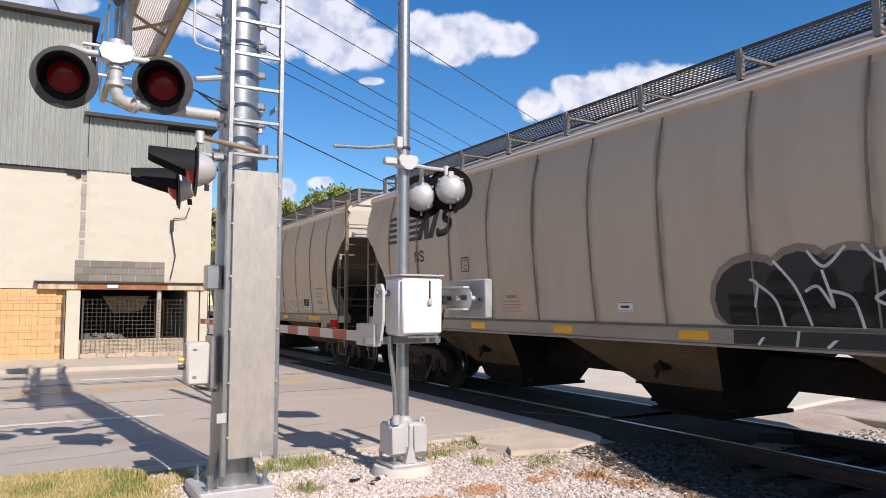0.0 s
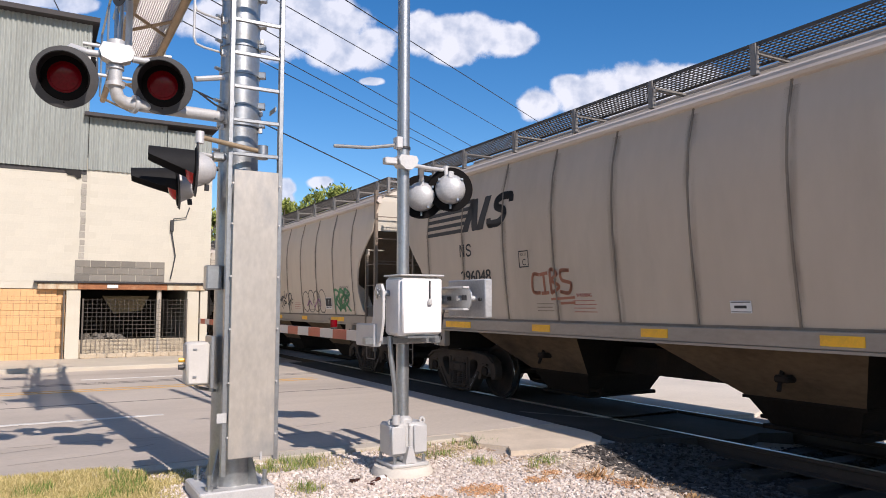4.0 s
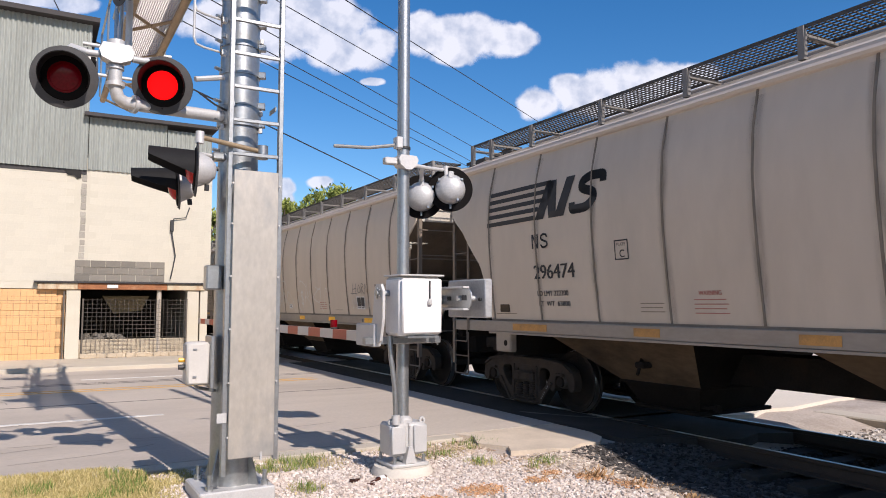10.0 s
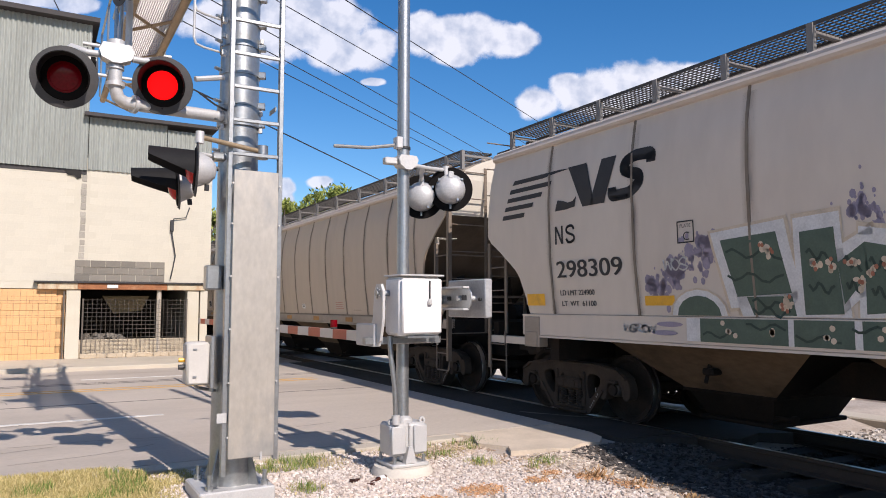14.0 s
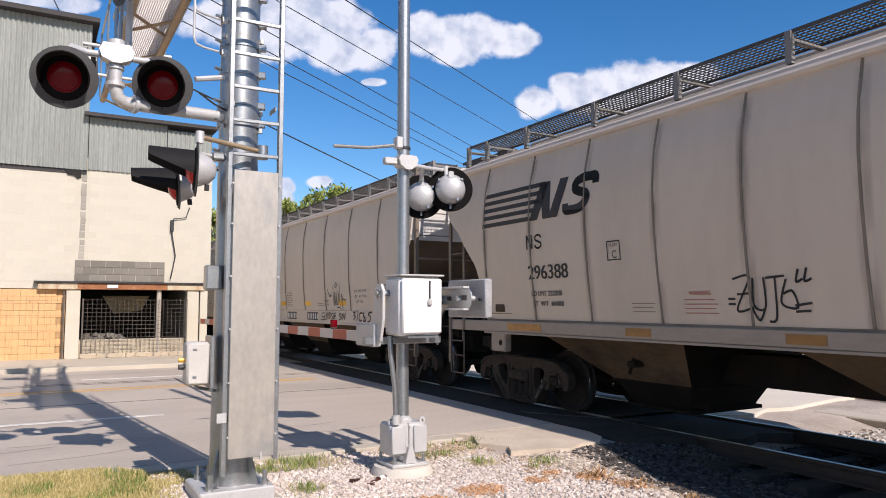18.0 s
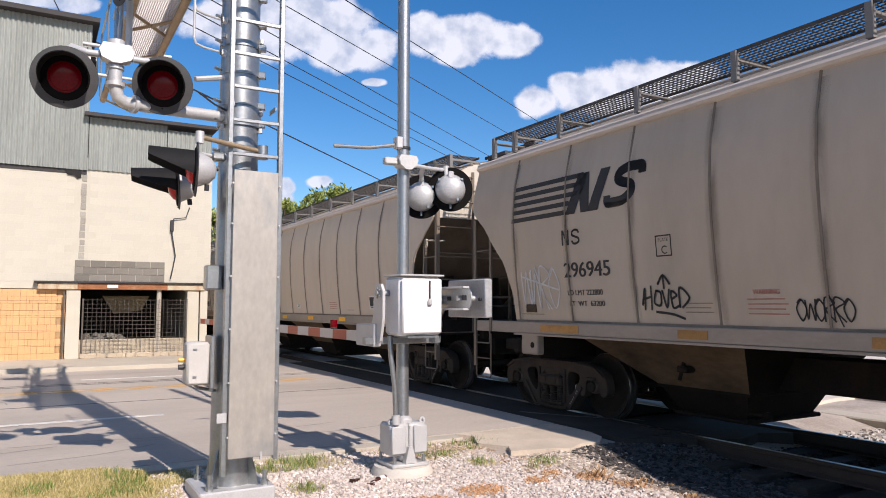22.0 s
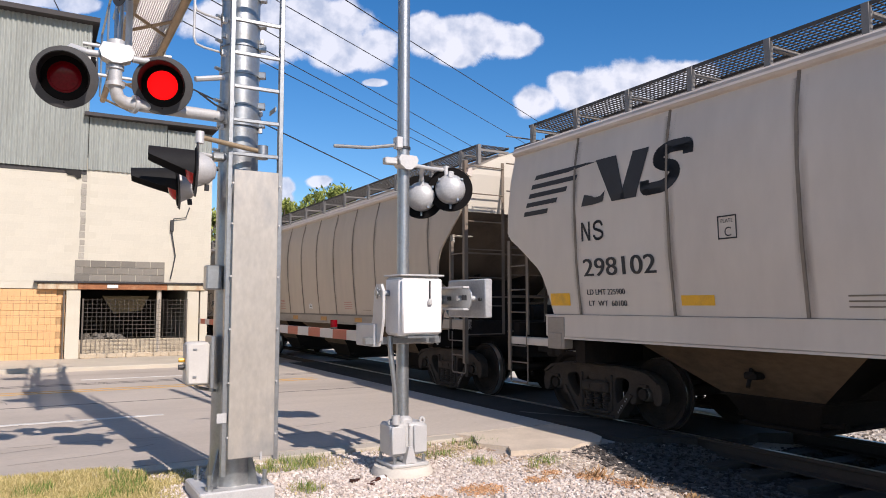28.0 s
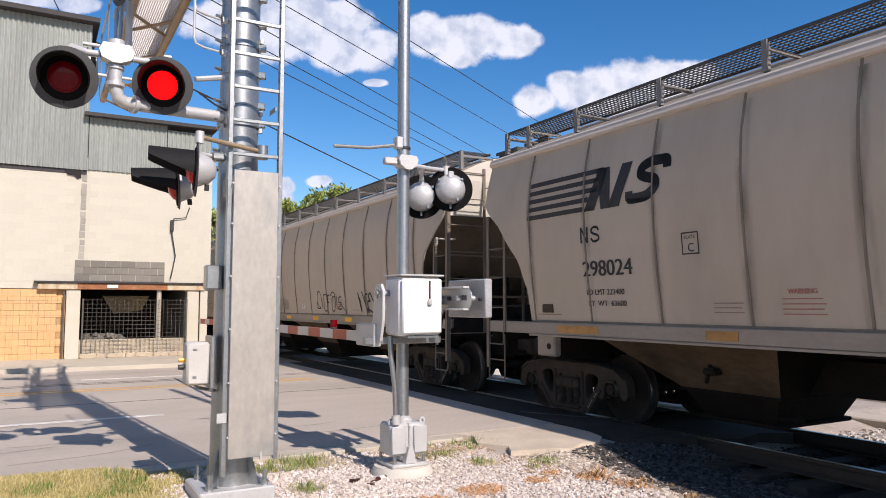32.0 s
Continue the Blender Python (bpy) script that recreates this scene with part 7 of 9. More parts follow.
    tag_lines(c, "A", 6.82, 1.48, 1.56, 0.45, [[(0.0, 0.81), (0.04, 0.36), (0.11, 0.47), (0.07, 0.55)], [(0.15, 0.58), (0.16, 0.22), (0.27, 0.54), (0.3, 0.22), (0.35, 0.57)], [(0.46, 0.63), (0.39, 0.15), (0.52, 0.6), (0.55, 0.12)], [(0.59, 0.42), (0.71, 0.62), (0.66, 0.02)], [(0.77, 0.75), (0.72, 0.16), (0.88, 0.35), (0.91, 0.0)], [(0.87, 1.0), (0.86, 0.58)], [(0.85, 0.78), (1.0, 0.89), (0.95, 0.61), (0.99, 0.48)]], 0.014, S_FAINT, "faint pale scratched tag", 0.008)
    bub = [oval(0.25 + 0.42 * i, 0.28, 0.27, 0.27 + 0.03 * (i % 2), floor=0.0) for i in range(4)]
    patch(c, "A", [q for b in bub for q in stroke_polys(b + b[:1], 0.022)], 11.75, 1.43, S_BLACK, "graffiti_tag", "thin outlined bubble letters")
    tag_lines(c, "A", 11.85, 1.48, 1.5, 0.4, [[(0.15, 0.3), (0.3, 0.6), (0.4, 0.35)], [(0.55, 0.2), (0.75, 0.7), (0.85, 0.3)]], 0.05, S_PINK, "pink letter shading")
    tag_lines(c, "A", 14.15, 1.47, 0.95, 0.5, scrawl(11, 3) + [[(0.05, 0.3), (0.4, 0.9), (0.95, 0.5), (0.3, 0.1), (0.7, 0.95)], [(0.1, 0.7), (0.5, 0.2), (0.9, 0.85)]], 0.06, S_LIME, "bright green scribble")
    # red capitals
    c = car(3)
    tag_lines(c, "A", 5.02, 1.74, 0.9, 0.36, [[(0.2, 0.85), (0.05, 0.85), (0.02, 0.2), (0.2, 0.12)], [(0.24, 0.85), (0.42, 0.9)], [(0.33, 0.87), (0.33, 0.1)], [(0.25, 0.1), (0.42, 0.12)], [(0.5, 0.1), (0.5, 1.0), (0.66, 0.85), (0.52, 0.6), (0.7, 0.35), (0.5, 0.1)], [(0.95, 0.95), (0.76, 0.95), (0.78, 0.6), (0.98, 0.45), (0.92, 0.1), (0.72, 0.15)]], 0.05, S_RED, "rust-red sprayed letters")
    tag_lines(c, "A", 5.45, 1.62, 0.5, 0.1, [[(0.0, 0.7), (1.0, 0.9)], [(0.4, 0.1), (1.0, 0.2)]], 0.035, S_RED, "red underline")
    # white capitals crossed by a black tag, pink tags
    c = car(4)
    tag_lines(c, "A", 6.98, 1.47, 1.5, 0.72, [[(0.05, 0.1), (0.03, 0.85), (0.2, 0.7), (0.25, 0.4), (0.08, 0.15)], [(0.33, 0.92), (0.68, 0.85)], [(0.52, 0.88), (0.5, 0.3)], [(0.7, 0.85), (0.72, 0.2)], [(1.0, 1.0), (0.74, 0.55), (1.0, 0.05)]], 0.09, S_WHITE, "white sprayed capitals", 0.007)
    tag_lines(c, "A", 7.0, 1.6, 1.25, 0.36, [[(0.04, 0.1), (0.08, 1.0), (0.02, 0.85)], [(0.0, 0.9), (0.16, 0.85), (0.08, 0.55), (0.2, 0.35), (0.05, 0.1)], [(0.3, 0.75), (0.22, 0.4), (0.32, 0.1), (0.4, 0.45), (0.28, 0.75)], [(0.55, 0.8), (0.43, 0.65), (0.55, 0.35), (0.42, 0.1)], [(0.75, 0.85), (0.6, 0.8), (0.62, 0.1), (0.76, 0.12)], [(0.6, 0.45), (0.74, 0.45)], [(0.8, 0.05), (0.82, 0.95), (0.98, 0.75), (0.84, 0.45), (1.0, -0.1)]], 0.042, S_BLACK, "black tag over the white capitals", 0.0095)
    tag_lines(c, "A", 7.2, 1.47, 1.2, 0.2, [[(0.2, 0.6), (0.45, 0.35), (0.6, 0.05)], [(0.8, 0.9), (0.9, 0.1), (1.0, 0.6)]], 0.04, S_BLACK, "black underline")
    tag_lines(c, "A", 8.8, 1.68, 1.4, 0.62, [[(0.2, 0.75), (0.08, 0.5), (0.2, 0.2), (0.3, 0.75)], [(0.3, 0.3), (0.42, 0.6), (0.32, 0.3), (0.5, 0.35)], [(0.5, 0.3), (0.55, 0.8), (0.62, 0.4), (0.7, 0.85)], [(0.65, 0.95), (0.98, 0.8), (0.65, 0.2), (0.9, 0.0), (0.92, 0.5)]], 0.035, S_PINK, "pink sprayed tag")
    patch(c, "A", [oval(0.0, 0.0, 0.06, 0.06), oval(0.35, 0.62, 0.05, 0.05)], 8.75, 1.6, S_PINK, "graffiti_drop", "pink dots", 0.008)
    tag_lines(c, "A", 10.65, 1.55, 1.25, 0.7, [[(0.0, 0.8), (0.1, 0.6)], [(0.3, 0.95), (0.2, 0.6), (0.4, 0.6), (0.1, 0.0)], [(0.35, 0.4), (0.5, 0.9), (0.65, 0.35)], [(0.45, 0.95), (0.75, 0.3)], [(0.7, 0.95), (0.65, 0.45), (0.85, 0.35), (0.95, 0.8), (0.85, 0.3)]], 0.035, S_PINK, "pink sprayed tag")
    patch(c, "A", [q for b in (oval(0.45, 0.2, 0.22, 0.22, floor=0.0), oval(0.45, 0.2, 0.12, 0.12)) for q in stroke_polys(b + b[:1], 0.03)], 3.9, 1.44, S_FAINT, "graffiti_tag", "faint white bubble")
    tag_lines(c, "A", 4.9, 1.48, 0.6, 0.35, scrawl(21, 4), 0.02, S_FAINT, "faint pale scratches")
    # long thin white outlines
    c = car(5)
    tag_lines(c, "A", 6.4, 1.42, 2.6, 0.95, [[(0.08, 0.0), (0.05, 0.3), (0.0, 0.6), (0.08, 0.95), (0.14, 0.6)], [(0.15, 0.35), (0.2, 0.85), (0.28, 0.6), (0.2, 0.3), (0.3, 0.0)], [(0.3, 0.6), (0.38, 0.95), (0.5, 0.3)], [(0.42, 0.5), (0.5, 1.0), (0.62, 0.35), (0.5, 0.6), (0.6, 0.0)], [(0.55, 0.95), (0.68, 0.9), (0.75, 0.55), (0.68, 0.35)], [(0.68, 0.3), (0.78, 0.6), (0.92, 0.35), (0.98, 0.0)], [(0.3, 0.5), (0.42, 0.2), (0.4, 0.0)], [(0.66, 0.5), (0.76, 0.2), (0.74, 0.0)], [(0.02, 0.1), (0.12, 0.4), (0.2, 0.1)], [(0.3, 0.15), (0.36, 0.55), (0.44, 0.2)], [(0.55, 0.2), (0.6, 0.6), (0.7, 0.2)]], 0.024, S_MIDW, "long thin white letter outlines")
    tag_lines(c, "A", 9.28, 1.42, 1.15, 0.85, [[(0.1, 0.6), (0.2, 1.0), (0.62, 0.8), (0.5, 0.4)], [(0.1, 0.55), (0.0, 0.3), (0.2, 0.0)], [(0.5, 0.3), (0.6, 0.5), (0.85, 0.3), (0.95, 0.0)], [(0.7, 0.9), (0.75, 0.5), (0.9, 0.7), (0.95, 1.0)]], 0.022, S_FAINT, "thin white outlines")
    lettering(c, "A", "$", 9.52, 1.62, 0.42, S_FAINT, "white dollar sign", squeeze=0.8)
    tag_lines(c, "A", 10.5, 1.45, 1.2, 0.8, [[(0.0, 0.45), (0.5, 0.75), (0.4, 0.3), (0.0, 0.45)], [(0.2, 0.8), (0.5, 0.7), (0.55, 1.0)], [(0.4, 0.3), (0.6, 0.0)], [(0.7, 0.2), (0.85, 0.75), (1.0, 0.2)]], 0.02, S_FAINT, "thin white outlines")
    tag_lines(c, "A", 13.2, 1.5, 1.0, 0.3, scrawl(31, 4), 0.014, S_FAINT, "faint scratched tag")
    tag_lines(c, "A", 13.25, 1.86, 0.95, 0.24, [[(0.0, 0.0), (0.08, 1.0)], [(0.2, 0.0), (0.26, 1.0)], [(0.02, 0.45), (0.26, 0.55)], [(0.34, 0.3), (0.42, 0.85), (0.5, 0.3), (0.4, 0.1), (0.34, 0.3)], [(0.54, 0.0), (0.58, 0.95), (0.7, 0.75), (0.58, 0.5), (0.72, 0.0)], [(0.76, 0.0), (0.8, 0.9), (0.9, 0.1), (0.96, 1.0)], [(-0.1, 0.1), (0.3, 0.02)]], 0.02, S_SEAM2, "faint grey tag")
    # green block letters with white edges, purple overspray
    c = car(8)
    r = random.Random(4)
    haze = []
    for u, w, k in ((2.1, 0.95, 0.22), (2.96, 0.97, 0.26), (3.4, 0.95, 0.15), (5.06, 0.72, 0.28), (5.3, 0.54, 0.2), (5.47, 0.25, 0.2), (0.2, 0.62, 0.24), (-0.1, 0.5, 0.2), (-0.35, 0.3, 0.16), (0.42, 0.78, 0.15)):
        for i in range(48):
            ru = abs(r.gauss(0.0, 0.022)) + 0.008
            haze.append(oval(u + r.gauss(0, k * 0.5), max(0.06, w + r.gauss(0, k * 0.5)), ru, ru * 1.4, 7))
    patch(c, "B", haze, 4.65, 1.49, S_PURPLE, "graffiti_haze", "speckled purple overspray", 0.004)
    letters = [[[(0.58, 0.80), (1.24, 0.84), (1.36, 0.23), (0.74, 0.20)], [(0.85, 0.2), (1.36, 0.2), (1.39, 0.01), (0.92, 0.01)]],
               [[(1.49, 0.81), (1.83, 0.83), (1.86, 0.03), (1.48, 0.02)], [(1.84, 0.5), (2.1, 0.67), (2.12, 0.4), (1.87, 0.12)], [(2.1, 0.67), (2.35, 0.61), (2.31, 0.05), (2.06, 0.03)]],
               [[(2.41, 0.85), (2.7, 0.78), (2.64, 0.3), (2.4, 0.3)], [(2.4, 0.3), (2.74, 0.36), (2.74, 0.03), (2.44, 0.03)]],
               [[(2.78, 0.64), (3.1, 0.72), (3.12, 0.05), (2.78, 0.03)]],
               [[(3.15, 0.75), (3.5, 0.9), (3.62, 0.6), (3.24, 0.46)], [(3.24, 0.44), (3.86, 0.5), (3.95, 0.28), (3.53, 0.03), (3.22, 0.04)]],
               [[(3.85, 0.81), (4.39, 0.9), (4.45, 0.35), (3.95, 0.43), (3.76, 0.6)], [(4.12, 0.4), (4.45, 0.34), (4.47, 0.2), (4.31, 0.05), (4.04, 0.05)]]]
    def swell(q, k):
        cu, cw = sum(p[0] for p in q) / len(q), sum(p[1] for p in q) / len(q)
        out = []
        for u, w in q:
            l = math.hypot(u - cu, w - cw) or 1.0
            out.append((u + (u - cu) / l * k, max(0.0, w + (w - cw) / l * k)))
        return out
    ends = ((0.22, 0.0, 0.3, 0.22), (5.03, 0.0, 0.33, 0.25))
    for k, col, name, label, lift in ((0.17, S_CREAM, "graffiti_edge", "cream outer edge", 0.0055), (0.13, S_WHITE, "graffiti_edge", "white letter edge", 0.0072), (0.0, S_GREEN, "graffiti_letter", "dark green block letter", 0.0092)):
        for n, quads in enumerate(letters):
            patch(c, "B", [swell(q, k * 1.15) for q in quads], 4.65, 1.49, col, name, label, lift + 0.00012 * n)
        for u, w, ru, rw in ends:
            patch(c, "B", [oval(u, w, ru + k * 0.6, rw + k * 0.5, floor=0.0)], 4.65, 1.49, col, name, label, lift + 0.0008)
    waves, spots, rust = [], [], []
    for quads in letters:
        for q in quads:
            u0, u1 = min(p[0] for p in q) + 0.07, max(p[0] for p in q) - 0.07
            w0, w1 = min(p[1] for p in q), max(p[1] for p in q)
            for f in (0.35, 0.72):
                w = w0 + (w1 - w0) * f
                waves += stroke_polys([(u0 + (u1 - u0) * i / 8, w + 0.045 * math.sin(i * 1.4 + f * 9) - 0.06 * i / 8) for i in range(9)], 0.026)
            for i in range(2):
                cu, cw = r.uniform(u0, u1), w0 + (w1 - w0) * r.uniform(0.25, 0.8)
                spots += [oval(cu + r.gauss(0, 0.025), cw + r.gauss(0, 0.03), r.uniform(0.015, 0.035), r.uniform(0.015, 0.04), 7) for _ in range(5)]
                rust += [oval(cu + r.gauss(0, 0.04), cw + r.gauss(0, 0.04), 0.02, 0.024, 6) for _ in range(2)]
    patch(c, "B", waves, 4.65, 1.49, S_DGREEN, "graffiti_shading", "dark green wavy lines", 0.0112)
    patch(c, "B", spots, 4.65, 1.49, S_CREAM, "graffiti_speckle", "cream paint spots", 0.0122)
    patch(c, "B", rust, 4.65, 1.49, S_RED, "graffiti_speckle", "rust-red paint spots", 0.0128)
    patch(c, "B", [rect(0.05, 5.2, 0.0, 0.255)], 4.65, 1.205, S_WHITE, "graffiti_edge", "white edge on the sill", 0.005)
    patch(c, "B", [rect(0.24, 1.3, 0.0, 0.255), rect(1.36, 1.95, 0.0, 0.255), rect(2.02, 2.95, 0.0, 0.255), rect(3.02, 4.0, 0.0, 0.255), rect(4.06, 4.98, 0.0, 0.255)], 4.65, 1.205, S_GREEN, "graffiti_letter", "green paint on the sill", 0.0068)
    wl, sp = [], []
    for i in range(8):
        u = 0.5 + 0.55 * i
        wl += stroke_polys([(u - 0.22 + 0.055 * k, 0.08 + 0.1 * (i % 2) + 0.03 * math.sin(k * 1.2 + i)) for k in range(9)], 0.024)
        sp += [oval(u + r.gauss(0.1, 0.05), 0.13 + r.gauss(0, 0.04), 0.03, 0.03, 7) for _ in range(4)]
    patch(c, "B", wl, 4.65, 1.205, S_DGREEN, "graffiti_shading", "dark wavy lines on the sill", 0.0085)
    patch(c, "B", sp, 4.65, 1.205, S_CREAM, "graffiti_speckle", "cream spots on the sill", 0.0095)
    for u, w in ((-0.2, 0.18), (-0.28, 0.08), (5.4, 0.17), (5.5, 0.07)):
        patch(c, "B", [oval(u, w, 0.2, 0.03, 12)], 4.65, 1.205, S_PURPLE, "graffiti_tag", "dark purple stroke", 0.006)
    tag_lines(c, "B", 4.42, 2.0, 0.34, 0.14, scrawl(2, 3), 0.018, S_WHITE, "small white tag", 0.007)
    tag_lines(c, "B", 9.5, 2.0, 0.46, 0.16, scrawl(41, 4), 0.02, S_CREAM, "small cream tag", 0.007)
    tag_lines(c, "B", 3.72, 1.28, 0.5, 0.09, scrawl(43, 5), 0.018, S_WHITE, "small white tag on the sill", 0.006)
    tag_lines(c, "B", 10.42, 1.28, 0.5, 0.1, scrawl(45, 5), 0.02, S_WHITE, "small white tag on the sill", 0.006)
    # sill tags
    c = car(9)
    tag_lines(c, "B", 10.69, 1.83, 0.23, 0.2, [[(0.0, 1.0), (0.36, 0.27), (1.0, 0.02)], [(0.46, 0.0), (1.0, 0.02), (1.0, 0.43)]], 0.025, S_DGREEN, "dark arrow", 0.008)
    tag_lines(c, "B", 11.08, 1.49, 0.75, 0.66, [[(0.0, 0.88), (0.01, 0.18), (0.15, 0.66), (0.16, 0.18), (0.33, 0.6)], [(0.38, 0.7), (0.27, 0.44), (0.34, 0.18), (0.47, 0.6)], [(0.6, 0.93), (0.51, 0.44), (0.6, 0.18), (0.75, 0.59), (0.75, 0.0)], [(0.18, 0.9), (0.27, 1.0), (0.35, 0.92), (0.24, 0.82), (0.19, 0.88)], [(0.24, 0.08), (0.44, 0.1), (0.6, 0.03)], [(0.8, 0.41), (1.0, 0.37)]], 0.024, S_DGREEN, "dark green looping tag", 0.008)
    for d, w in ((7.36, 0.83), (9.1, 0.84)):
        patch(c, "B", [rect(0, w, 0, 0.2)], d, 1.225, S_BLACK, "graffiti_fill", "black block on the sill", 0.006)
        patch(c, "B", [rect(0.05 + w * i / 6, 0.02 + w * (i + 0.75) / 6, 0.03, 0.17) for i in range(6)], d, 1.225, S_WHITE, "graffiti_fill", "white block letters", 0.008)
    tag_lines(c, "B", 10.18, 1.24, 1.04, 0.19, [[(0.21, 0.95), (0.05, 0.84), (0.06, 0.44), (0.21, 0.36), (0.18, 0.0), (0.0, 0.03)], [(0.27, 0.95), (0.25, 0.07), (0.35, 0.08)], [(0.35, 0.86), (0.41, 0.09), (0.43, 0.97)], [(0.49, 0.88), (0.48, 0.2)], [(0.54, 0.98), (0.64, 0.89), (0.57, 0.63), (0.64, 0.41), (0.53, 0.17)], [(0.8, 0.9), (0.7, 0.7), (0.78, 0.34), (0.7, 0.04)], [(0.86, 1.0), (0.83, 0.1)], [(1.0, 0.92), (0.91, 0.86), (0.88, 0.16)], [(0.9, 0.54), (0.98, 0.6)]], 0.024, S_BLACK, "black tag on the sill", 0.006)
    tag_lines(c, "B", 11.4, 1.25, 0.43, 0.17, [[(0.38, 0.93), (0.13, 0.82), (0.17, 0.52), (0.41, 0.33), (0.0, 0.0)], [(0.7, 0.91), (0.46, 0.7), (0.68, 0.51), (0.49, 0.1)], [(0.78, 0.91), (0.85, 0.17), (1.0, 1.0)]], 0.024, S_BLACK, "black tag on the sill", 0.006)
    tag_lines(c, "B", 12.3, 1.24, 1.08, 0.22, [[(0.0, 0.96), (0.11, 0.9), (0.04, 0.61), (0.13, 0.48), (0.01, 0.11)], [(0.15, 1.0), (0.26, 0.98), (0.21, 0.08)], [(0.51, 0.86), (0.37, 0.82), (0.33, 0.3), (0.39, 0.06), (0.49, 0.19)], [(0.57, 0.93), (0.55, 0.53), (0.62, 0.41), (0.57, 0.04), (0.66, 0.08), (0.69, 0.35), (0.68, 0.48)], [(1.0, 0.97), (0.86, 0.92), (0.82, 0.69), (0.93, 0.45), (0.87, 0.09), (0.78, 0.0)]], 0.028, S_BLACK, "broad black tag on the sill", 0.006)
    tag_lines(car(10), "A", 6.5, 1.44, 0.98, 0.46, [[(0.02, 0.5), (0.1, 0.5)], [(0.02, 0.38), (0.1, 0.38)], [(0.1, 0.95), (0.3, 0.98), (0.12, 0.25), (0.32, 0.3)], [(0.14, 0.6), (0.28, 0.62)], [(0.34, 0.95), (0.33, 0.35), (0.46, 0.3), (0.47, 0.95)], [(0.5, 0.95), (0.7, 0.98)], [(0.6, 0.97), (0.58, 0.1), (0.5, 0.0)], [(0.72, 0.9), (0.65, 0.4), (0.82, 0.3), (0.78, 0.65), (0.68, 0.6)], [(0.8, 0.35), (0.97, 0.4)], [(0.8, 0.22), (0.95, 0.24)], [(0.3, 0.3), (0.38, 0.02), (0.46, 0.3)], [(0.86, 1.1), (0.83, 0.85), (0.9, 0.9)], [(0.95, 1.12), (0.92, 0.86), (0.99, 0.9)]], 0.024, S_BLACK, "angular black tag")
    c = car(12)
    tag_lines(c, "A", 2.03, 1.55, 0.85, 0.6, scrawl(19, 4) + [[(0.0, 0.8), (1.0, 0.45)], [(0.4, 1.0), (0.7, 0.0)]], 0.025, S_WHITE, "white scribbled tag")
    tag_lines(c, "A", 4.45, 1.55, 0.72, 0.28, [[(0.0, 0.2), (0.08, 0.9), (0.05, 0.0)], [(0.05, 0.45), (0.2, 0.55)], [(0.22, 1.0), (0.2, 0.0)], [(0.32, 0.8), (0.27, 0.3), (0.4, 0.2), (0.42, 0.7), (0.32, 0.8)], [(0.46, 0.8), (0.53, 0.1), (0.6, 0.85)], [(0.64, 0.45), (0.75, 0.6), (0.64, 0.75), (0.66, 0.1), (0.8, 0.2)], [(0.8, 0.1), (0.82, 0.9), (1.0, 0.5), (0.85, 0.1)]], 0.028, S_BLACK, "black tag")
    tag_lines(c, "A", 4.6, 1.45, 0.6, 0.5, [[(0.1, 0.15), (0.5, 0.1), (0.8, 0.0)], [(0.2, 0.8), (0.35, 1.0), (0.5, 0.8)], [(0.35, 1.0), (0.35, 0.7)]], 0.03, S_BLACK, "black tag strokes")
    tag_lines(c, "A", 6.46, 1.45, 0.56, 0.22, scrawl(23, 6) + [[(0.6, 1.1), (0.8, -0.2)]], 0.016, S_BLACK, "small black tag")
    lum = [(0.35, 0.42, 0.32, 0.26), (0.85, 0.5, 0.3, 0.22), (1.3, 0.48, 0.32, 0.24), (1.85, 0.46, 0.42, 0.28), (2.5, 0.46, 0.45, 0.28), (3.0, 0.42, 0.3, 0.26)]
    patch(c, "A", [oval(u, w, a + 0.025, b + 0.025, floor=0.0) for u, w, a, b in lum] + [rect(0.0, 3.2, 0.0, 0.45)], 9.16, 1.40, S_BLACK, "graffiti_edge", "black outer line", 0.007)
    patch(c, "A", [oval(u, w, a, b, floor=0.0) for u, w, a, b in lum] + [rect(0.06, 3.14, 0.0, 0.45)], 9.16, 1.40, S_SILVER, "graffiti_fill", "silver bubble letters", 0.009)
    patch(c, "A", [rect(0.05, 3.1, 0.0, 0.15)], 9.16, 1.2, S_SILVER, "graffiti_fill", "silver paint on the sill", 0.006)
    tag_lines(c, "A", 9.16, 1.40, 3.2, 0.7, [[(0.1, 0.7), (0.12, 0.1)], [(0.05, 0.45), (0.2, 0.42)], [(0.16, 0.75), (0.3, 0.55), (0.36, 0.0)], [(0.28, 0.95), (0.34, 0.5)], [(0.42, 0.95), (0.5, 0.5), (0.6, 0.5)], [(0.45, 0.4), (0.55, 0.2), (0.62, 0.0)], [(0.6, 0.1), (0.7, 0.5), (0.8, 0.45), (0.85, 0.0)], [(0.7, 0.95), (0.66, 0.6), (0.85, 0.55), (1.0, 0.6)], [(0.02, 0.3), (0.08, 0.6), (0.14, 0.3)], [(0.3, 0.2), (0.38, 0.6), (0.44, 0.15)], [(0.75, 0.2), (0.8, 0.75), (0.9, 0.3)]], 0.022, S_BLACK, "black letter lines", 0.0115)
    patch(c, "A", [oval(1.05, 0.22, 0.07, 0.11), oval(1.9, 0.5, 0.1, 0.16)], 9.16, 1.40, S_BLACK, "graffiti_drop", "black drop shapes", 0.0115)
    c = car(13)
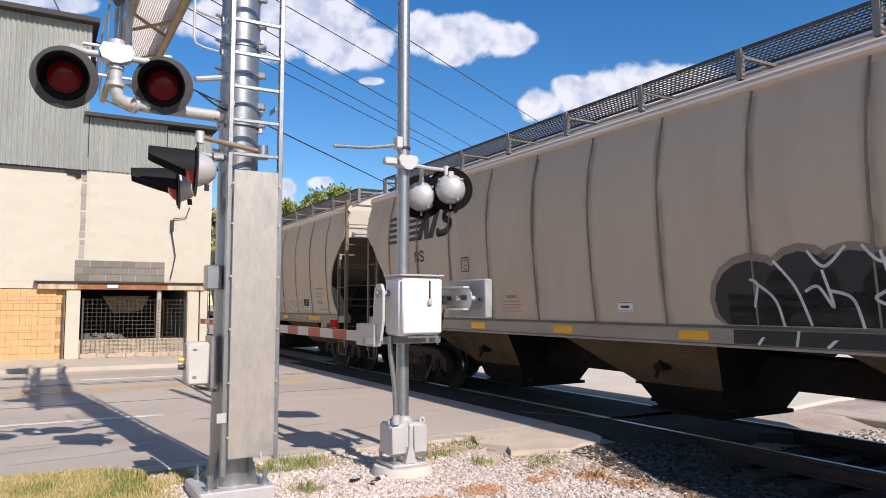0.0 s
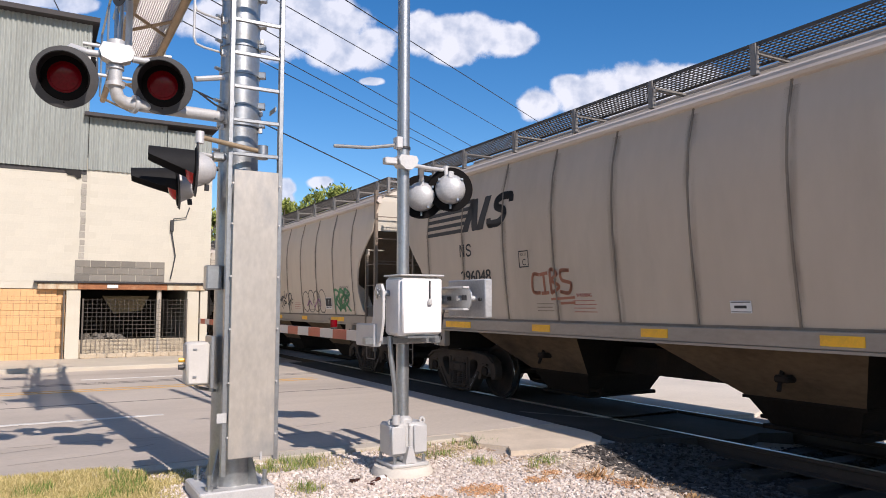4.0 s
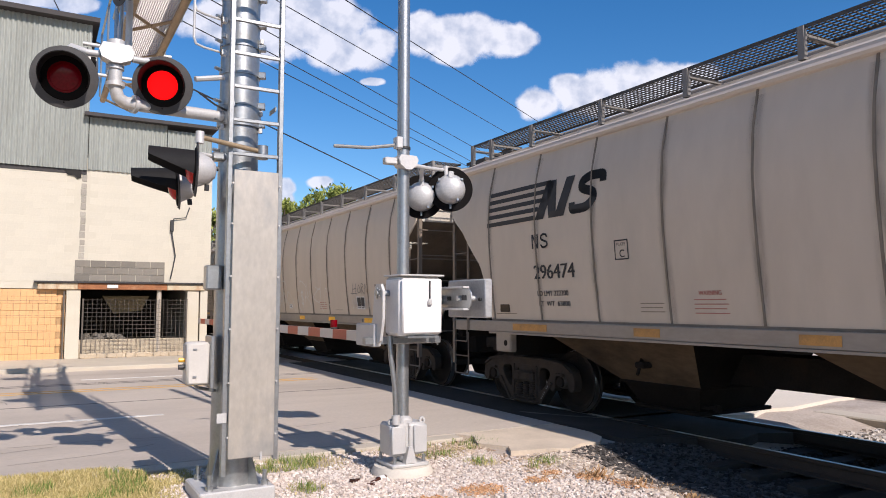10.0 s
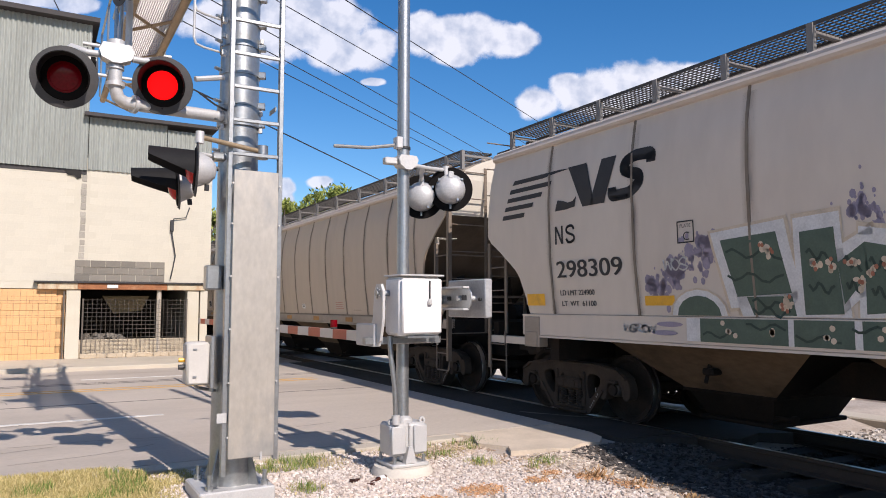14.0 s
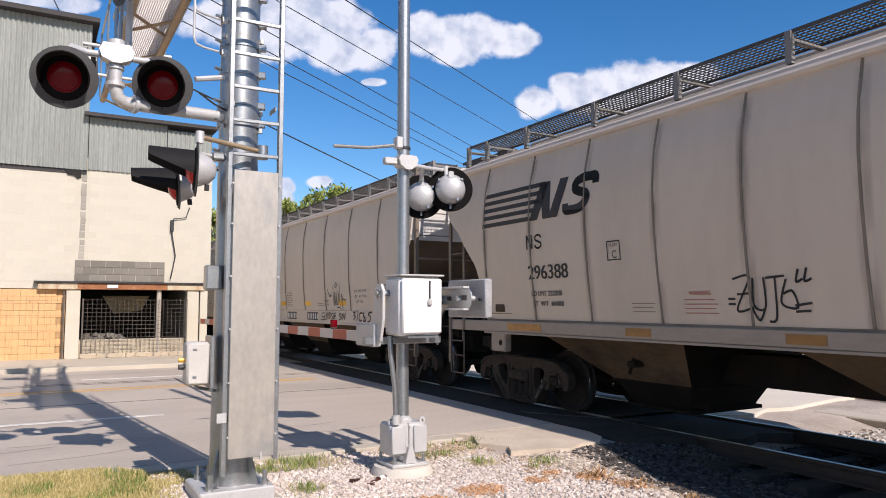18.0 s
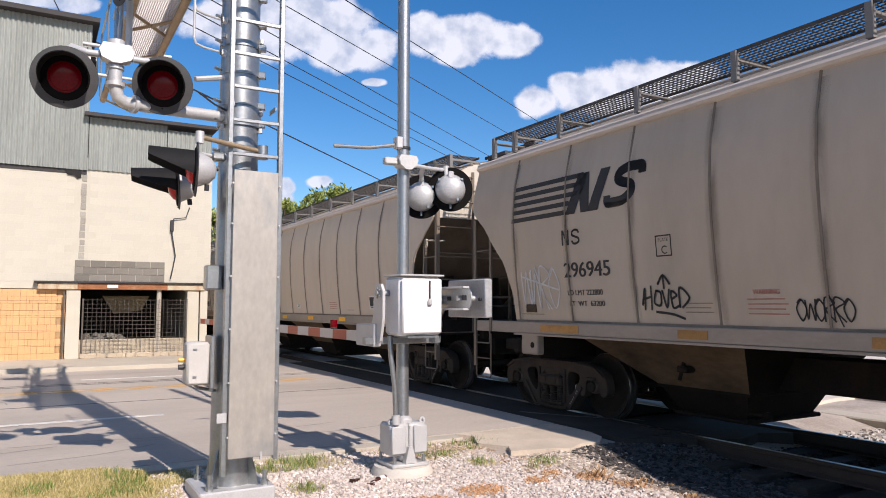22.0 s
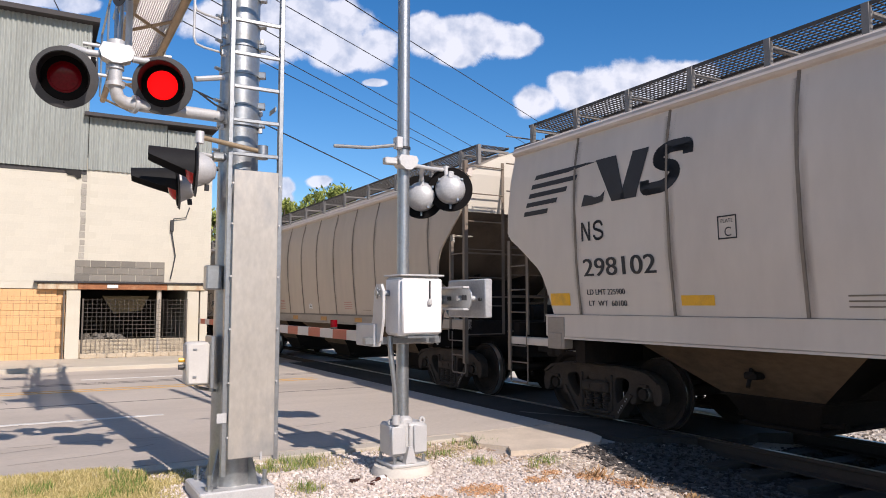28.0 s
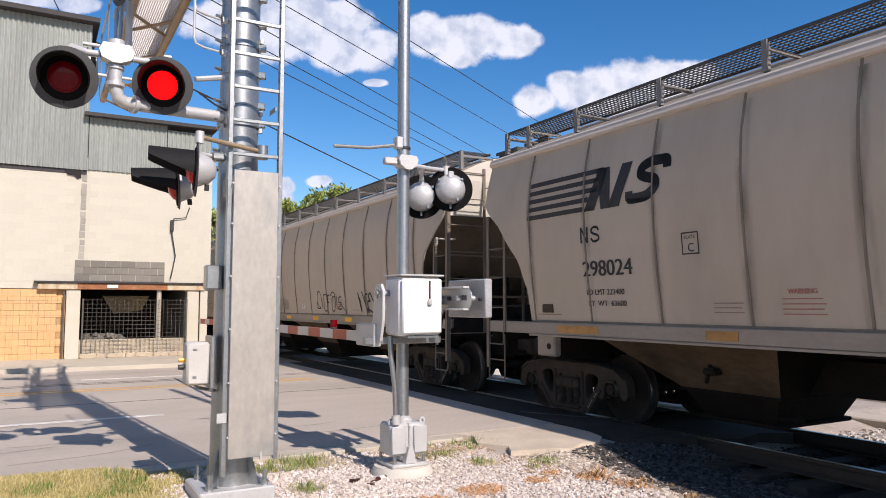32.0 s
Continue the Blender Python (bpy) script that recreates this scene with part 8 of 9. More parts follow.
    tag_lines(c, "A", 11.27, 1.66, 0.6, 0.24, [[(0.0, 0.5), (0.15, 1.0), (0.3, 0.5), (0.1, 0.0)], [(0.4, 0.9), (0.38, 0.1)], [(0.65, 0.9), (0.5, 0.5), (0.65, 0.1)], [(0.75, 1.0), (0.72, 0.1)], [(0.95, 1.0), (0.9, 0.1)], [(0.73, 0.5), (0.93, 0.55)]], 0.022, S_BLACK, "black scribbled tag")
    tag_lines(c, "A", 11.3, 1.52, 0.6, 0.14, [[(0.2, 0.0), (0.5, 0.7), (1.0, 0.9)], [(0.3, 0.0), (0.8, 0.4)]], 0.025, S_BLACK, "black underline")
    tag_lines(c, "A", 12.03, 1.42, 1.6, 0.66, [[(0.0, 0.6), (0.15, 0.9), (0.4, 0.75), (0.5, 0.2), (0.48, 0.0)], [(0.02, 0.0), (0.08, 0.35), (0.2, 0.3), (0.25, 0.05)], [(0.35, 1.0), (0.7, 1.0)], [(0.52, 0.98), (0.52, 0.55)], [(0.47, 0.55), (0.57, 0.55)], [(0.68, 1.0), (0.64, 0.6), (0.9, 0.1), (0.95, 0.0)], [(0.72, 1.0), (1.0, 1.0), (0.86, 0.2)]], 0.035, S_BLACK, "large black outlined letters")
    tag_lines(c, "A", 12.03, 1.22, 1.6, 0.12, [[(0.0, 0.9), (0.1, 0.2), (0.35, 0.1), (0.45, 0.9)], [(0.5, 0.3), (0.7, 0.1), (0.95, 0.9)]], 0.04, S_BLACK, "black strokes on the sill", 0.006)
    tag_lines(c, "A", 13.97, 1.5, 0.52, 0.42, scrawl(27, 4), 0.024, S_BLACK, "black tag")
    c = car(16)
    tag_lines(c, "A", 1.95, 1.75, 0.22, 0.16, [[(0.0, 0.4), (0.9, 0.5)], [(0.5, 1.0), (0.95, 0.5), (0.4, 0.1)]], 0.02, S_BLACK, "small arrow")
    tag_lines(c, "A", 2.25, 1.55, 0.5, 0.38, [[(0.1, 0.2), (0.05, 0.9), (0.3, 0.7), (0.15, 0.5)], [(0.4, 0.5), (0.5, 0.7), (0.38, 0.3), (0.55, 0.3)], [(0.75, 0.7), (0.6, 0.6), (0.75, 0.3), (0.6, 0.2)], [(0.95, 0.9), (0.82, 0.5), (0.95, 0.1), (1.0, 0.8)]], 0.02, S_BLACK, "thin black tag")
    tag_lines(c, "A", 9.71, 1.46, 1.95, 0.5, [[(0.0, 0.42), (0.0, 0.17), (0.13, 0.15), (0.02, 0.42), (0.05, 0.9), (0.12, 1.0), (0.18, 0.67), (0.2, 0.17)], [(0.28, 0.8), (0.27, 0.07), (0.38, 0.1), (0.4, 0.79), (0.27, 0.81)], [(0.49, 0.79), (0.42, 0.76), (0.39, 0.45), (0.45, 0.45)], [(0.52, 0.78), (0.6, 0.94), (0.68, 0.77), (0.64, 0.11), (0.56, 0.01), (0.55, 0.31), (0.58, 0.68), (0.68, 0.7)], [(0.73, 0.73), (0.72, 0.15)], [(0.88, 0.72), (0.8, 0.63), (0.8, 0.44), (0.87, 0.4), (0.76, 0.12), (0.88, 0.12)], [(0.85, 0.37), (1.0, 0.0)]], 0.028, S_BLACK, "flowing black tag", 0.008)
    tag_lines(c, "A", 12.48, 1.44, 0.94, 0.47, [[(0.0, 0.93), (0.15, 0.06), (0.11, 0.59), (0.06, 0.68)], [(0.25, 1.0), (0.5, 0.01)], [(0.56, 0.87), (0.42, 0.82), (0.42, 0.36), (0.57, 0.07), (0.56, 0.02)], [(0.86, 0.6), (0.73, 0.91), (0.62, 0.75), (0.71, 0.55), (0.57, 0.52), (0.58, 0.19), (0.89, 0.0), (1.0, 0.14), (0.99, 0.49), (0.89, 0.55)]], 0.04, S_BLACK, "broad black tag", 0.008)
    tag_lines(c, "A", 6.35, 1.46, 0.9, 0.34, scrawl(39, 6), 0.014, S_SEAM2, "faint grey tag")


S_SEAM2 = spray("spray_faint_grey", (0.24, 0.215, 0.19))
graffiti()


# ---- gravel, ballast, grass ----
def island_mat(name, lo, hi, rough=0.9, bump=0.3):
    """Stones or blades whose tone changes from piece to piece."""
    m = bpy.data.materials.new(name)
    m.use_nodes = True
    N, Lk = m.node_tree.nodes, m.node_tree.links.new
    b = N["Principled BSDF"]
    b.inputs["Roughness"].default_value = rough
    b.inputs["Specular IOR Level"].default_value = 0.25
    g, cr, nz, mx = N.new("ShaderNodeNewGeometry"), N.new("ShaderNodeMix"), N.new("ShaderNodeTexNoise"), N.new("ShaderNodeMix")
    cr.data_type = mx.data_type = "RGBA"
    cr.inputs[6].default_value, cr.inputs[7].default_value = (*lo, 1), (*hi, 1)
    Lk(g.outputs["Random Per Island"], cr.inputs["Factor"])
    nz.inputs["Scale"].default_value = 2.2
    mx.blend_type, mx.inputs["Factor"].default_value = "MULTIPLY", 0.28
    Lk(cr.outputs[2], mx.inputs[6])
    Lk(nz.outputs["Fac"], mx.inputs[7])
    Lk(mx.outputs[2], b.inputs["Base Color"])
    return m


def stones(name, label, area, n, size, material, keep=None, lift=0.0, base=None):
    """Loose stones as one mesh: squashed, turned boxes with cut corners."""
    x0, x1, y0, y1 = area
    rng = np.random.default_rng(len(name) * 7 + n)
    cube = np.array([(x, y, z) for x in (-1, 1) for y in (-1, 1) for z in (-1, 1)], float)
    quad = [(0, 1, 3, 2), (4, 6, 7, 5), (0, 4, 5, 1), (2, 3, 7, 6), (0, 2, 6, 4), (1, 5, 7, 3)]
    V, Fc, k = [], [], 0
    while k < n:
        x, y = rng.uniform(x0, x1), rng.uniform(y0, y1)
        if keep and not keep(x, y, rng):
            k += 1
            continue
        s = size * rng.uniform(0.45, 1.15)
        v = cube * rng.uniform(0.55, 1.0, (8, 1)) * np.array([1, rng.uniform(0.6, 1), rng.uniform(0.4, 0.8)]) * s * 0.5
        a = rng.uniform(0, 6.28)
        c, sn = math.cos(a), math.sin(a)
        tz = rng.uniform(-0.4, 0.4)
        v = np.c_[v[:, 0] * c - v[:, 1] * sn, v[:, 0] * sn + v[:, 1] * c, v[:, 2] + v[:, 0] * tz]
        z = (base(x, y) if base else ground_z(x, y)) + lift + s * rng.uniform(0.0, 0.3)
        o = len(V) * 8
        V.append(v + np.array([x, y, z]))
        Fc += [tuple(i + o for i in q) for q in quad]
        k += 1
    g = Geo()
    g.v, g.f = [tuple(p) for p in np.concatenate(V)], Fc
    ob = tagged(part(name, g.mesh(name, material, fix=False)), label, "gravel", kind="stuff")
    return ob


M_PALE = island_mat("pale_gravel", (0.62, 0.51, 0.44), (0.97, 0.88, 0.81))
M_BROWN = island_mat("brown_gravel", (0.38, 0.28, 0.20), (0.80, 0.66, 0.53))
M_EARTH = island_mat("orange_earth", (0.52, 0.26, 0.12), (0.88, 0.56, 0.32))
# the next two dark tones carry the train's shade on the stones
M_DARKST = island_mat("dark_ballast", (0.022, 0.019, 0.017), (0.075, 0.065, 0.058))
M_SHADEST = island_mat("oily_ballast", (0.035, 0.03, 0.028), (0.16, 0.145, 0.135))
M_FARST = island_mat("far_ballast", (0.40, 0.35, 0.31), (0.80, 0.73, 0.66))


def clear_of_feet(x, y):
    return not (abs(x - MX) < 0.36 and abs(y - MY) < 0.36) and math.hypot(x - 3.245, y - 6.55) > 0.33


def grass_share(x, y):
    """How grassy the verge is at a place, 0 to 1."""
    n = noise.noise(Vector((x * 1.3, y * 1.3, 0.0))) + 0.5 * noise.noise(Vector((x * 3.7, y * 3.7, 4.0)))
    s = 0.0
    if x < 1.35:
        s = max(s, min(1.0, (1.25 - x + 0.25 * n - 0.35 * max(0, 6.6 - y)) * 2.2))
    if y > 7.05:
        s = max(s, 0.55 + n - 0.25 * max(0.0, x - 3.2))
    if y < 6.25 and x < 2.75:
        s = max(s, min(1.0, (6.1 - y + 0.2 * n) * 3.0) * min(1.0, (2.7 - x) * 1.2))
    for cx, cy, rr in ((2.55, 7.3, 0.3), (4.14, 6.5, 0.14), (4.79, 6.2, 0.18), (4.5, 6.05, 0.08), (3.9, 7.1, 0.25), (2.2, 6.35, 0.15)):
        s = max(s, 1.15 - math.hypot(x - cx, y - cy) / rr * 0.6)
    return s


def build_verge():
    stones("pale_gravel", "pale pinkish white gravel round the signal posts", (0.2, 5.5, 3.6, 7.62), 32000, 0.035, M_PALE,
           keep=lambda x, y, r: clear_of_feet(x, y) and grass_share(x, y) < 0.45 + r.uniform(-0.15, 0.25) and x < 4.75 + 0.35 * noise.noise(Vector((x, y, 1))) + 0.12 * (6 - y) and not (x > 4.5 and y > 6.55))
    stones("brown_gravel", "brown gravel along the broken apron", (3.6, 5.9, 5.6, 7.6), 5000, 0.04, M_BROWN, keep=lambda x, y, r: clear_of_feet(x, y) and ((y > 6.9 and x < 4.62) or (y < 6.7 and 4.3 < x and r.uniform(0, 1) < 0.7)) and not (x > 4.6 and y > 6.52))
    stones("ballast", "broken stone ballast beside the rails", (4.6, 6.0, 3.6, 6.5), 17000, 0.05, M_BROWN2, keep=lambda x, y, r: 4.7 + 0.25 * r.uniform(0, 1) + 0.12 * (6 - y) < x < 6.0 - 0.3 * r.uniform(0, 1))
    # stones near and between the rails are coloured as lying in shade
    stones("oily_ballast", "stone ballast beside the rails, darkened as train shade", (5.2, 7.08, 2.4, 6.5), 21000, 0.052, M_SHADEST, keep=lambda x, y, r: x > 5.25 + 0.5 * r.uniform(0, 1) and not (x > 6.15 and y > 6.42 - 0.25 * (x - 6.2)), lift=0.012)
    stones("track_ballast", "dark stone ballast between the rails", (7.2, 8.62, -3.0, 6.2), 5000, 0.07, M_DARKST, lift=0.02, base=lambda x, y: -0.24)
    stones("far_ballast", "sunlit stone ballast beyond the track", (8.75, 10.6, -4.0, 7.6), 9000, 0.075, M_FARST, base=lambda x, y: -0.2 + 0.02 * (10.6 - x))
    spots = [(4.78, 5.45, 0.2), (4.95, 5.1, 0.24), (4.5, 5.75, 0.12), (5.45, 5.4, 0.2), (3.55, 5.55, 0.25), (6.0, 5.3, 0.13), (3.0, 5.5, 0.15), (4.2, 5.6, 0.15)]
    stones("orange_earth", "crumbs of orange earth in the gravel", (2.8, 6.2, 4.6, 6.1), 24000, 0.018, M_EARTH, lift=0.022, keep=lambda x, y, r: any(math.hypot(x - a, (y - b) * 1.3) < c * r.uniform(0.2, 1.15) for a, b, c in spots))
    # bed under the stones, with the train's shade in its colour
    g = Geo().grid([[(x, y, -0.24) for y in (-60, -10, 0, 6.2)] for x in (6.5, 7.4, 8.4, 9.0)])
    tagged(part("ballast_bed", g, mat("oily_shade_bed", (0.026, 0.021, 0.018), 0.95, var=0.3, scale=2, bump=0.6)), "oily bed under the track, darkened as train shade", "track bed", kind="structure")
    # grass blades
    rng = np.random.default_rng(12)
    for name, label, tall, m, want in (("dry_grass", "short dry yellow-green verge grass", 0.034, island_mat("dry_grass", (0.34, 0.29, 0.09), (0.80, 0.66, 0.33), 0.7), 0.0),
                                       ("green_grass", "green grass tufts in the gravel", 0.075, island_mat("green_grass", (0.10, 0.17, 0.03), (0.36, 0.42, 0.12), 0.7), 0.55)):
        g = Geo()
        for i in range(64000 if name == "dry_grass" else 26000):
            x, y = rng.uniform(-1.2, 5.2 if i < 26000 else 1.4), rng.uniform(5.2 if i < 26000 else 6.2, 8.15 if name == "dry_grass" else 7.7)
            s = grass_share(x, y)
            if y > 7.62 and x > 0.75 - 0.3 * noise.noise(Vector((x * 4, y * 4, 0))):
                continue
            if y > 7.9 - 0.05 * max(0, x + 0.3) or not clear_of_feet(x, y):
                continue
            if s < 0.4 + want * 0.5 + rng.uniform(-0.25, 0.25) or (name == "green_grass" and noise.noise(Vector((x * 2, y * 2, 9))) < (0.22 if x < 1.3 else -0.3)):
                continue
            a, ln, lean = rng.uniform(0, 6.28), tall * rng.uniform(0.5, 1.3), rng.uniform(0.0, 0.9)
            c, sn = math.cos(a), math.sin(a)
            z, w = min(ground_z(x, y), -0.02), 0.0035
            if x < 0.96 and y > 6.4:
                z = -0.05 + 0.056 * (y - 6.4) / 1.44
            b = rng.uniform(0, 6.28)
            dx, dy = math.cos(b) * lean * ln, math.sin(b) * lean * ln
            g.add([(x - c * w, y - sn * w, z), (x + c * w, y + sn * w, z), (x + dx * 0.4 + c * w * 0.7, y + dy * 0.4 + sn * w * 0.7, z + ln * 0.6), (x + dx * 0.4 - c * w * 0.7, y + dy * 0.4 - sn * w * 0.7, z + ln * 0.6), (x + dx, y + dy, z + ln)], [(0, 1, 2, 3), (3, 2, 4)])
        tagged(part(name, g.mesh(name, m, fix=False)), label, "grass", kind="stuff")
    # turf under the grass on the verge
    g = Geo()
    rows = []
    for i in range(13):
        x = -6 + 0.58 * i
        rows.append([(x, 5.0, ground_z(x, 5.0) + 0.006), (x, 6.4, ground_z(x, 6.4) + 0.006), (x, 7.84 if x < 0.9 else 7.6, 0.006 if x < 0.9 else -0.03)])
    tagged(part("verge", g.grid(rows).mesh("verge", mat("turf_soil", (0.50, 0.39, 0.19), 0.95, var=0.35, scale=6, fine=60, bump=0.8, dirt=(0.30, 0.26, 0.10), dirt_amount=0.9))), "patchy yellowed turf at the roadside", "verge", kind="structure")
    # dry orange weeds and orange earth
    r = random.Random(6)
    m = island_mat("dry_weed", (0.28, 0.14, 0.06), (0.62, 0.42, 0.22), 0.8)
    for cx, cy, n, h in ((4.78, 5.45, 110, 0.08), (4.95, 5.05, 90, 0.08), (4.5, 5.75, 50, 0.05), (5.15, 4.6, 80, 0.07), (5.6, 5.3, 50, 0.05)):
        g = Geo()
        for i in range(n):
            a, q = r.uniform(0, 6.28), abs(r.gauss(0, 0.10))
            x, y = q * math.cos(a), q * math.sin(a)
            b, ln = r.uniform(0, 6.28), h * r.uniform(0.4, 1.2)
            ex, ey = math.cos(b) * ln * 0.7, math.sin(b) * ln * 0.7
            g.add([(x - 0.004, y, 0), (x + 0.004, y, 0), (x + ex + 0.003, y + ey, ln * 0.8), (x + ex - 0.003, y + ey, ln)], [(0, 1, 2, 3)])
        w = tagged(part("dry_weed", g.mesh("dry_weed", m, fix=False)), "dried orange weed in the gravel", "weed", "dry weeds in the gravel")
        w.matrix_basis = pose(cx, cy, ground_z(cx, cy))
    # crushed bottle
    t = thing("bottle", pose(2.8, 6.3, -0.055, 0, 0, 25), "broken brown glass bottle with a white label on gravel", "bottle")
    part("glass", Geo().lathe([(0.012, 0.0), (0.012, 0.05), (0.03, 0.09), (0.033, 0.2), (0.02, 0.205)], Matrix.Rotation(radians(90), 4, "Y"), 14), mat("brown_glass", (0.07, 0.025, 0.015), 0.15), t, smooth=40)
    part("paper_label", Geo().lathe([(0.0342, 0.11), (0.0345, 0.112), (0.0345, 0.175), (0.0342, 0.177)], Matrix.Rotation(radians(90), 4, "Y"), 14), M_WHITE, t, "white paper label")
    part("shard", Geo().prism([(-0.02, -0.05), (-0.09, -0.03), (-0.06, -0.1)], "z", 0.0, 0.01), mat("brown_glass_shard", (0.09, 0.03, 0.02), 0.2), t)
    t = thing("bottle", pose(2.72, 6.38, -0.055, 0, 0, 160), "dark glass shards lying on pale gravel", "bottle")
    part("shard", Geo().prism([(0.0, 0.0), (0.1, 0.02), (0.05, 0.06)], "z", 0.0, 0.03), mat("dark_shard", (0.05, 0.02, 0.015), 0.2), t)


M_BROWN2 = island_mat("mixed_ballast", (0.32, 0.255, 0.205), (0.88, 0.77, 0.66))
build_verge()


# ---- trees, far buildings, wires ----
def leaf_mat(name, lo, hi):
    m = island_mat(name, lo, hi, 0.6)
    return m


M_BARK = mat("bark", (0.12, 0.09, 0.07), 0.9, var=0.3, scale=6, bump=0.5)


def build_tree(name, label, x, y, h, spread, n, leaf, seed, base=0.0, lo=0.35):
    r = random.Random(seed)
    t = thing(name, pose(x, y, base), label, "tree")
    g = Geo()
    g.pipe([(0, 0, -0.3), (0.1, 0.05, h * 0.25), (-0.1, 0.1, h * 0.5), (0.05, 0, h * 0.8)], h * 0.018, 8)
    clumps = []
    for i in range(int(16 + n / 160)):
        a, q = r.uniform(0, 6.28), r.uniform(0.15, 1) ** 0.7
        z = h * r.uniform(lo, 0.97)
        k = 1 - abs((z / h - 0.62) / 0.45) ** 2 * 0.75
        p = Vector((math.cos(a) * q * spread * max(k, 0.2), math.sin(a) * q * spread * max(k, 0.2), z))
        clumps.append((p, spread * r.uniform(0.13, 0.30)))
        g.rod((0, 0, z * 0.72), p, h * 0.007, 5, h * 0.003)
    part("trunk", g, M_BARK, t, "brown trunk and limbs")
    c = Geo()
    for i in range(n):
        p, rad = clumps[r.randrange(len(clumps))]
        v = Vector((r.gauss(0, 1), r.gauss(0, 1), r.gauss(0, 0.8)))
        v = p + v.normalized() * rad * r.uniform(0.25, 1.15)
        s = leaf * r.uniform(0.6, 1.3)
        m = Matrix.Translation(v) @ Euler((r.uniform(0, 6.3), r.uniform(0, 6.3), r.uniform(0, 6.3))).to_matrix().to_4x4()
        c.add([m @ Vector(q) for q in ((-s, 0, 0), (0, -s * 0.5, 0.15 * s), (s, 0, 0), (0, s * 0.5, 0.15 * s))], [(0, 1, 2, 3)])
    ob = part("crown", c.mesh("crown", M_LEAF, fix=False), None, t, "uneven leafy crown")
    ob["kind"] = "stuff"
    return t


M_LEAF = leaf_mat("leaves", (0.09, 0.14, 0.025), (0.46, 0.50, 0.13))


def build_far():
    build_tree("tree", "tall leafy green tree behind the train", 22.6, 61, 12.4, 3.6, 5200, 0.20, 1)
    build_tree("tree", "leafy tree with an open crown beyond the railway", 20.4, 60, 11.9, 2.2, 2600, 0.18, 2)
    build_tree("tree", "small green tree at the crown's edge", 25.3, 62, 12.0, 1.9, 2400, 0.18, 3)
    build_tree("tree", "yellowing green tree beside the taller ones", 17.4, 58, 10.3, 2.4, 2800, 0.2, 4)
    build_tree("tree", "dark green tree behind the warehouse corner", 9.0, 46, 7.6, 2.6, 2200, 0.2, 14)
    r = random.Random(3)
    for i in range(11):
        a = 12 + 7.5 * i
        build_tree("tree", "green tree in the far row beyond the yard", 58 + r.uniform(-5, 8), a, r.uniform(4.6, 7.2), r.uniform(3.2, 4.6), 1100, 0.32, 40 + i, lo=0.1)
    # far brick block
    b = thing("brick_building", pose(124, 82, 0), "far pinkish brick building with flat roofs", "building")
    mb = mat("far_brick", (0.42, 0.26, 0.22), 0.9, var=0.1, scale=0.5)
    part("wall", Geo().box(-8, 8, -4, 4, 0, 8), mb, b)
    part("tower", Geo().box(-4, 1, -3.9, -1, 8, 9.8), mb, b)
    part("roof", Geo().box(-8.2, 8.2, -4.2, 4.2, 8.0, 8.2), M_ROOFD, b)
    for i in range(3):
        for k in range(2):
            w = part("window", Geo().box(-8.06, -7.95, -3.2 + 2.4 * i, -2.2 + 2.4 * i, 2 + 3 * k, 3.6 + 3 * k), M_ROOFD, b)
            part("sill", Geo().box(-8.12, -7.96, -3.3 + 2.4 * i, -2.1 + 2.4 * i, 1.88 + 3 * k, 1.99 + 3 * k), mb, w)
    for x, y, h in ((36, 26, 9.0), (44, 19, 9.5)):
        t = thing("utility_pole", pose(x, y, 0), "pale weathered utility pole beyond the yard", "utility pole")
        part("pole", Geo().rod((0, 0, -0.3), (0, 0, h), 0.14, 10, 0.1), mat("pole_wood", (0.45, 0.36, 0.28), 0.9, var=0.2), t, smooth=40)
        part("crossarm", Geo().box(-0.06, 0.06, -1.1, 1.1, h - 0.7, h - 0.58), M_BARK, t)
    # long low fence line at the yard's far edge
    g = thing("yard_wall", pose(0, 0, 0), "low dark wall along the far side of the yard", "wall")
    part("wall_body", Geo().box(50, 50.3, -40, 90, -0.3, 1.1), mat("yard_wall", (0.30, 0.25, 0.2), 0.9, var=0.2, scale=1), g)
    m = mat("wire_black", (0.03, 0.03, 0.032), 0.6)
    ends = [((2.9, 18.3, 10.6), (41.6, 44.8, 11.1)), ((6.0, 16.6, 9.6), (43.9, 43.4, 11.5)), ((7.4, 15.8, 9.7), (45.7, 42.3, 12.0)), ((3.0, 18.3, 9.6), (39.0, 46.3, 10.1)), ((3.0, 18.4, 9.1), (37.9, 47.0, 9.7)), ((3.0, 18.4, 8.7), (37.1, 47.4, 9.8)), ((3.0, 18.5, 7.9), (32.1, 50.3, 9.4)), ((3.1, 18.5, 7.1), (32.6, 50.1, 7.8)), ((8.4, 15.2, 9.7), (45.3, 42.3, 14.2))]
    for i, (a, b) in enumerate(ends):
        eye = Vector((0, 0, 1.6))
        a, b = eye + (Vector(a) - eye) * 2.6, eye + (Vector(b) - eye) * 2.6
        lo = a - (b - a) * 0.25 if i in (0, 1, 3, 4, 5) else (a - (b - a) * 0.1 if i == 7 else a)
        hi = b + (b - a) * 0.3
        r0 = 0.06 if i == 7 else (0.024 if i in (6, 8) else 0.04)
        tagged(part("overhead_wire", Geo().pipe([lo, a, b, hi], r0, 5).mesh("overhead_wire", m)), "thin black overhead wire", "wire", "overhead wires")
    tagged(part("overhead_wire", Geo().pipe([(-1.5, 20.5, 12.6), (0.3, 22.8, 9.93)], 0.016, 5).mesh("overhead_wire", m)), "black service wire at the warehouse roof", "wire", "overhead wires")


build_far()


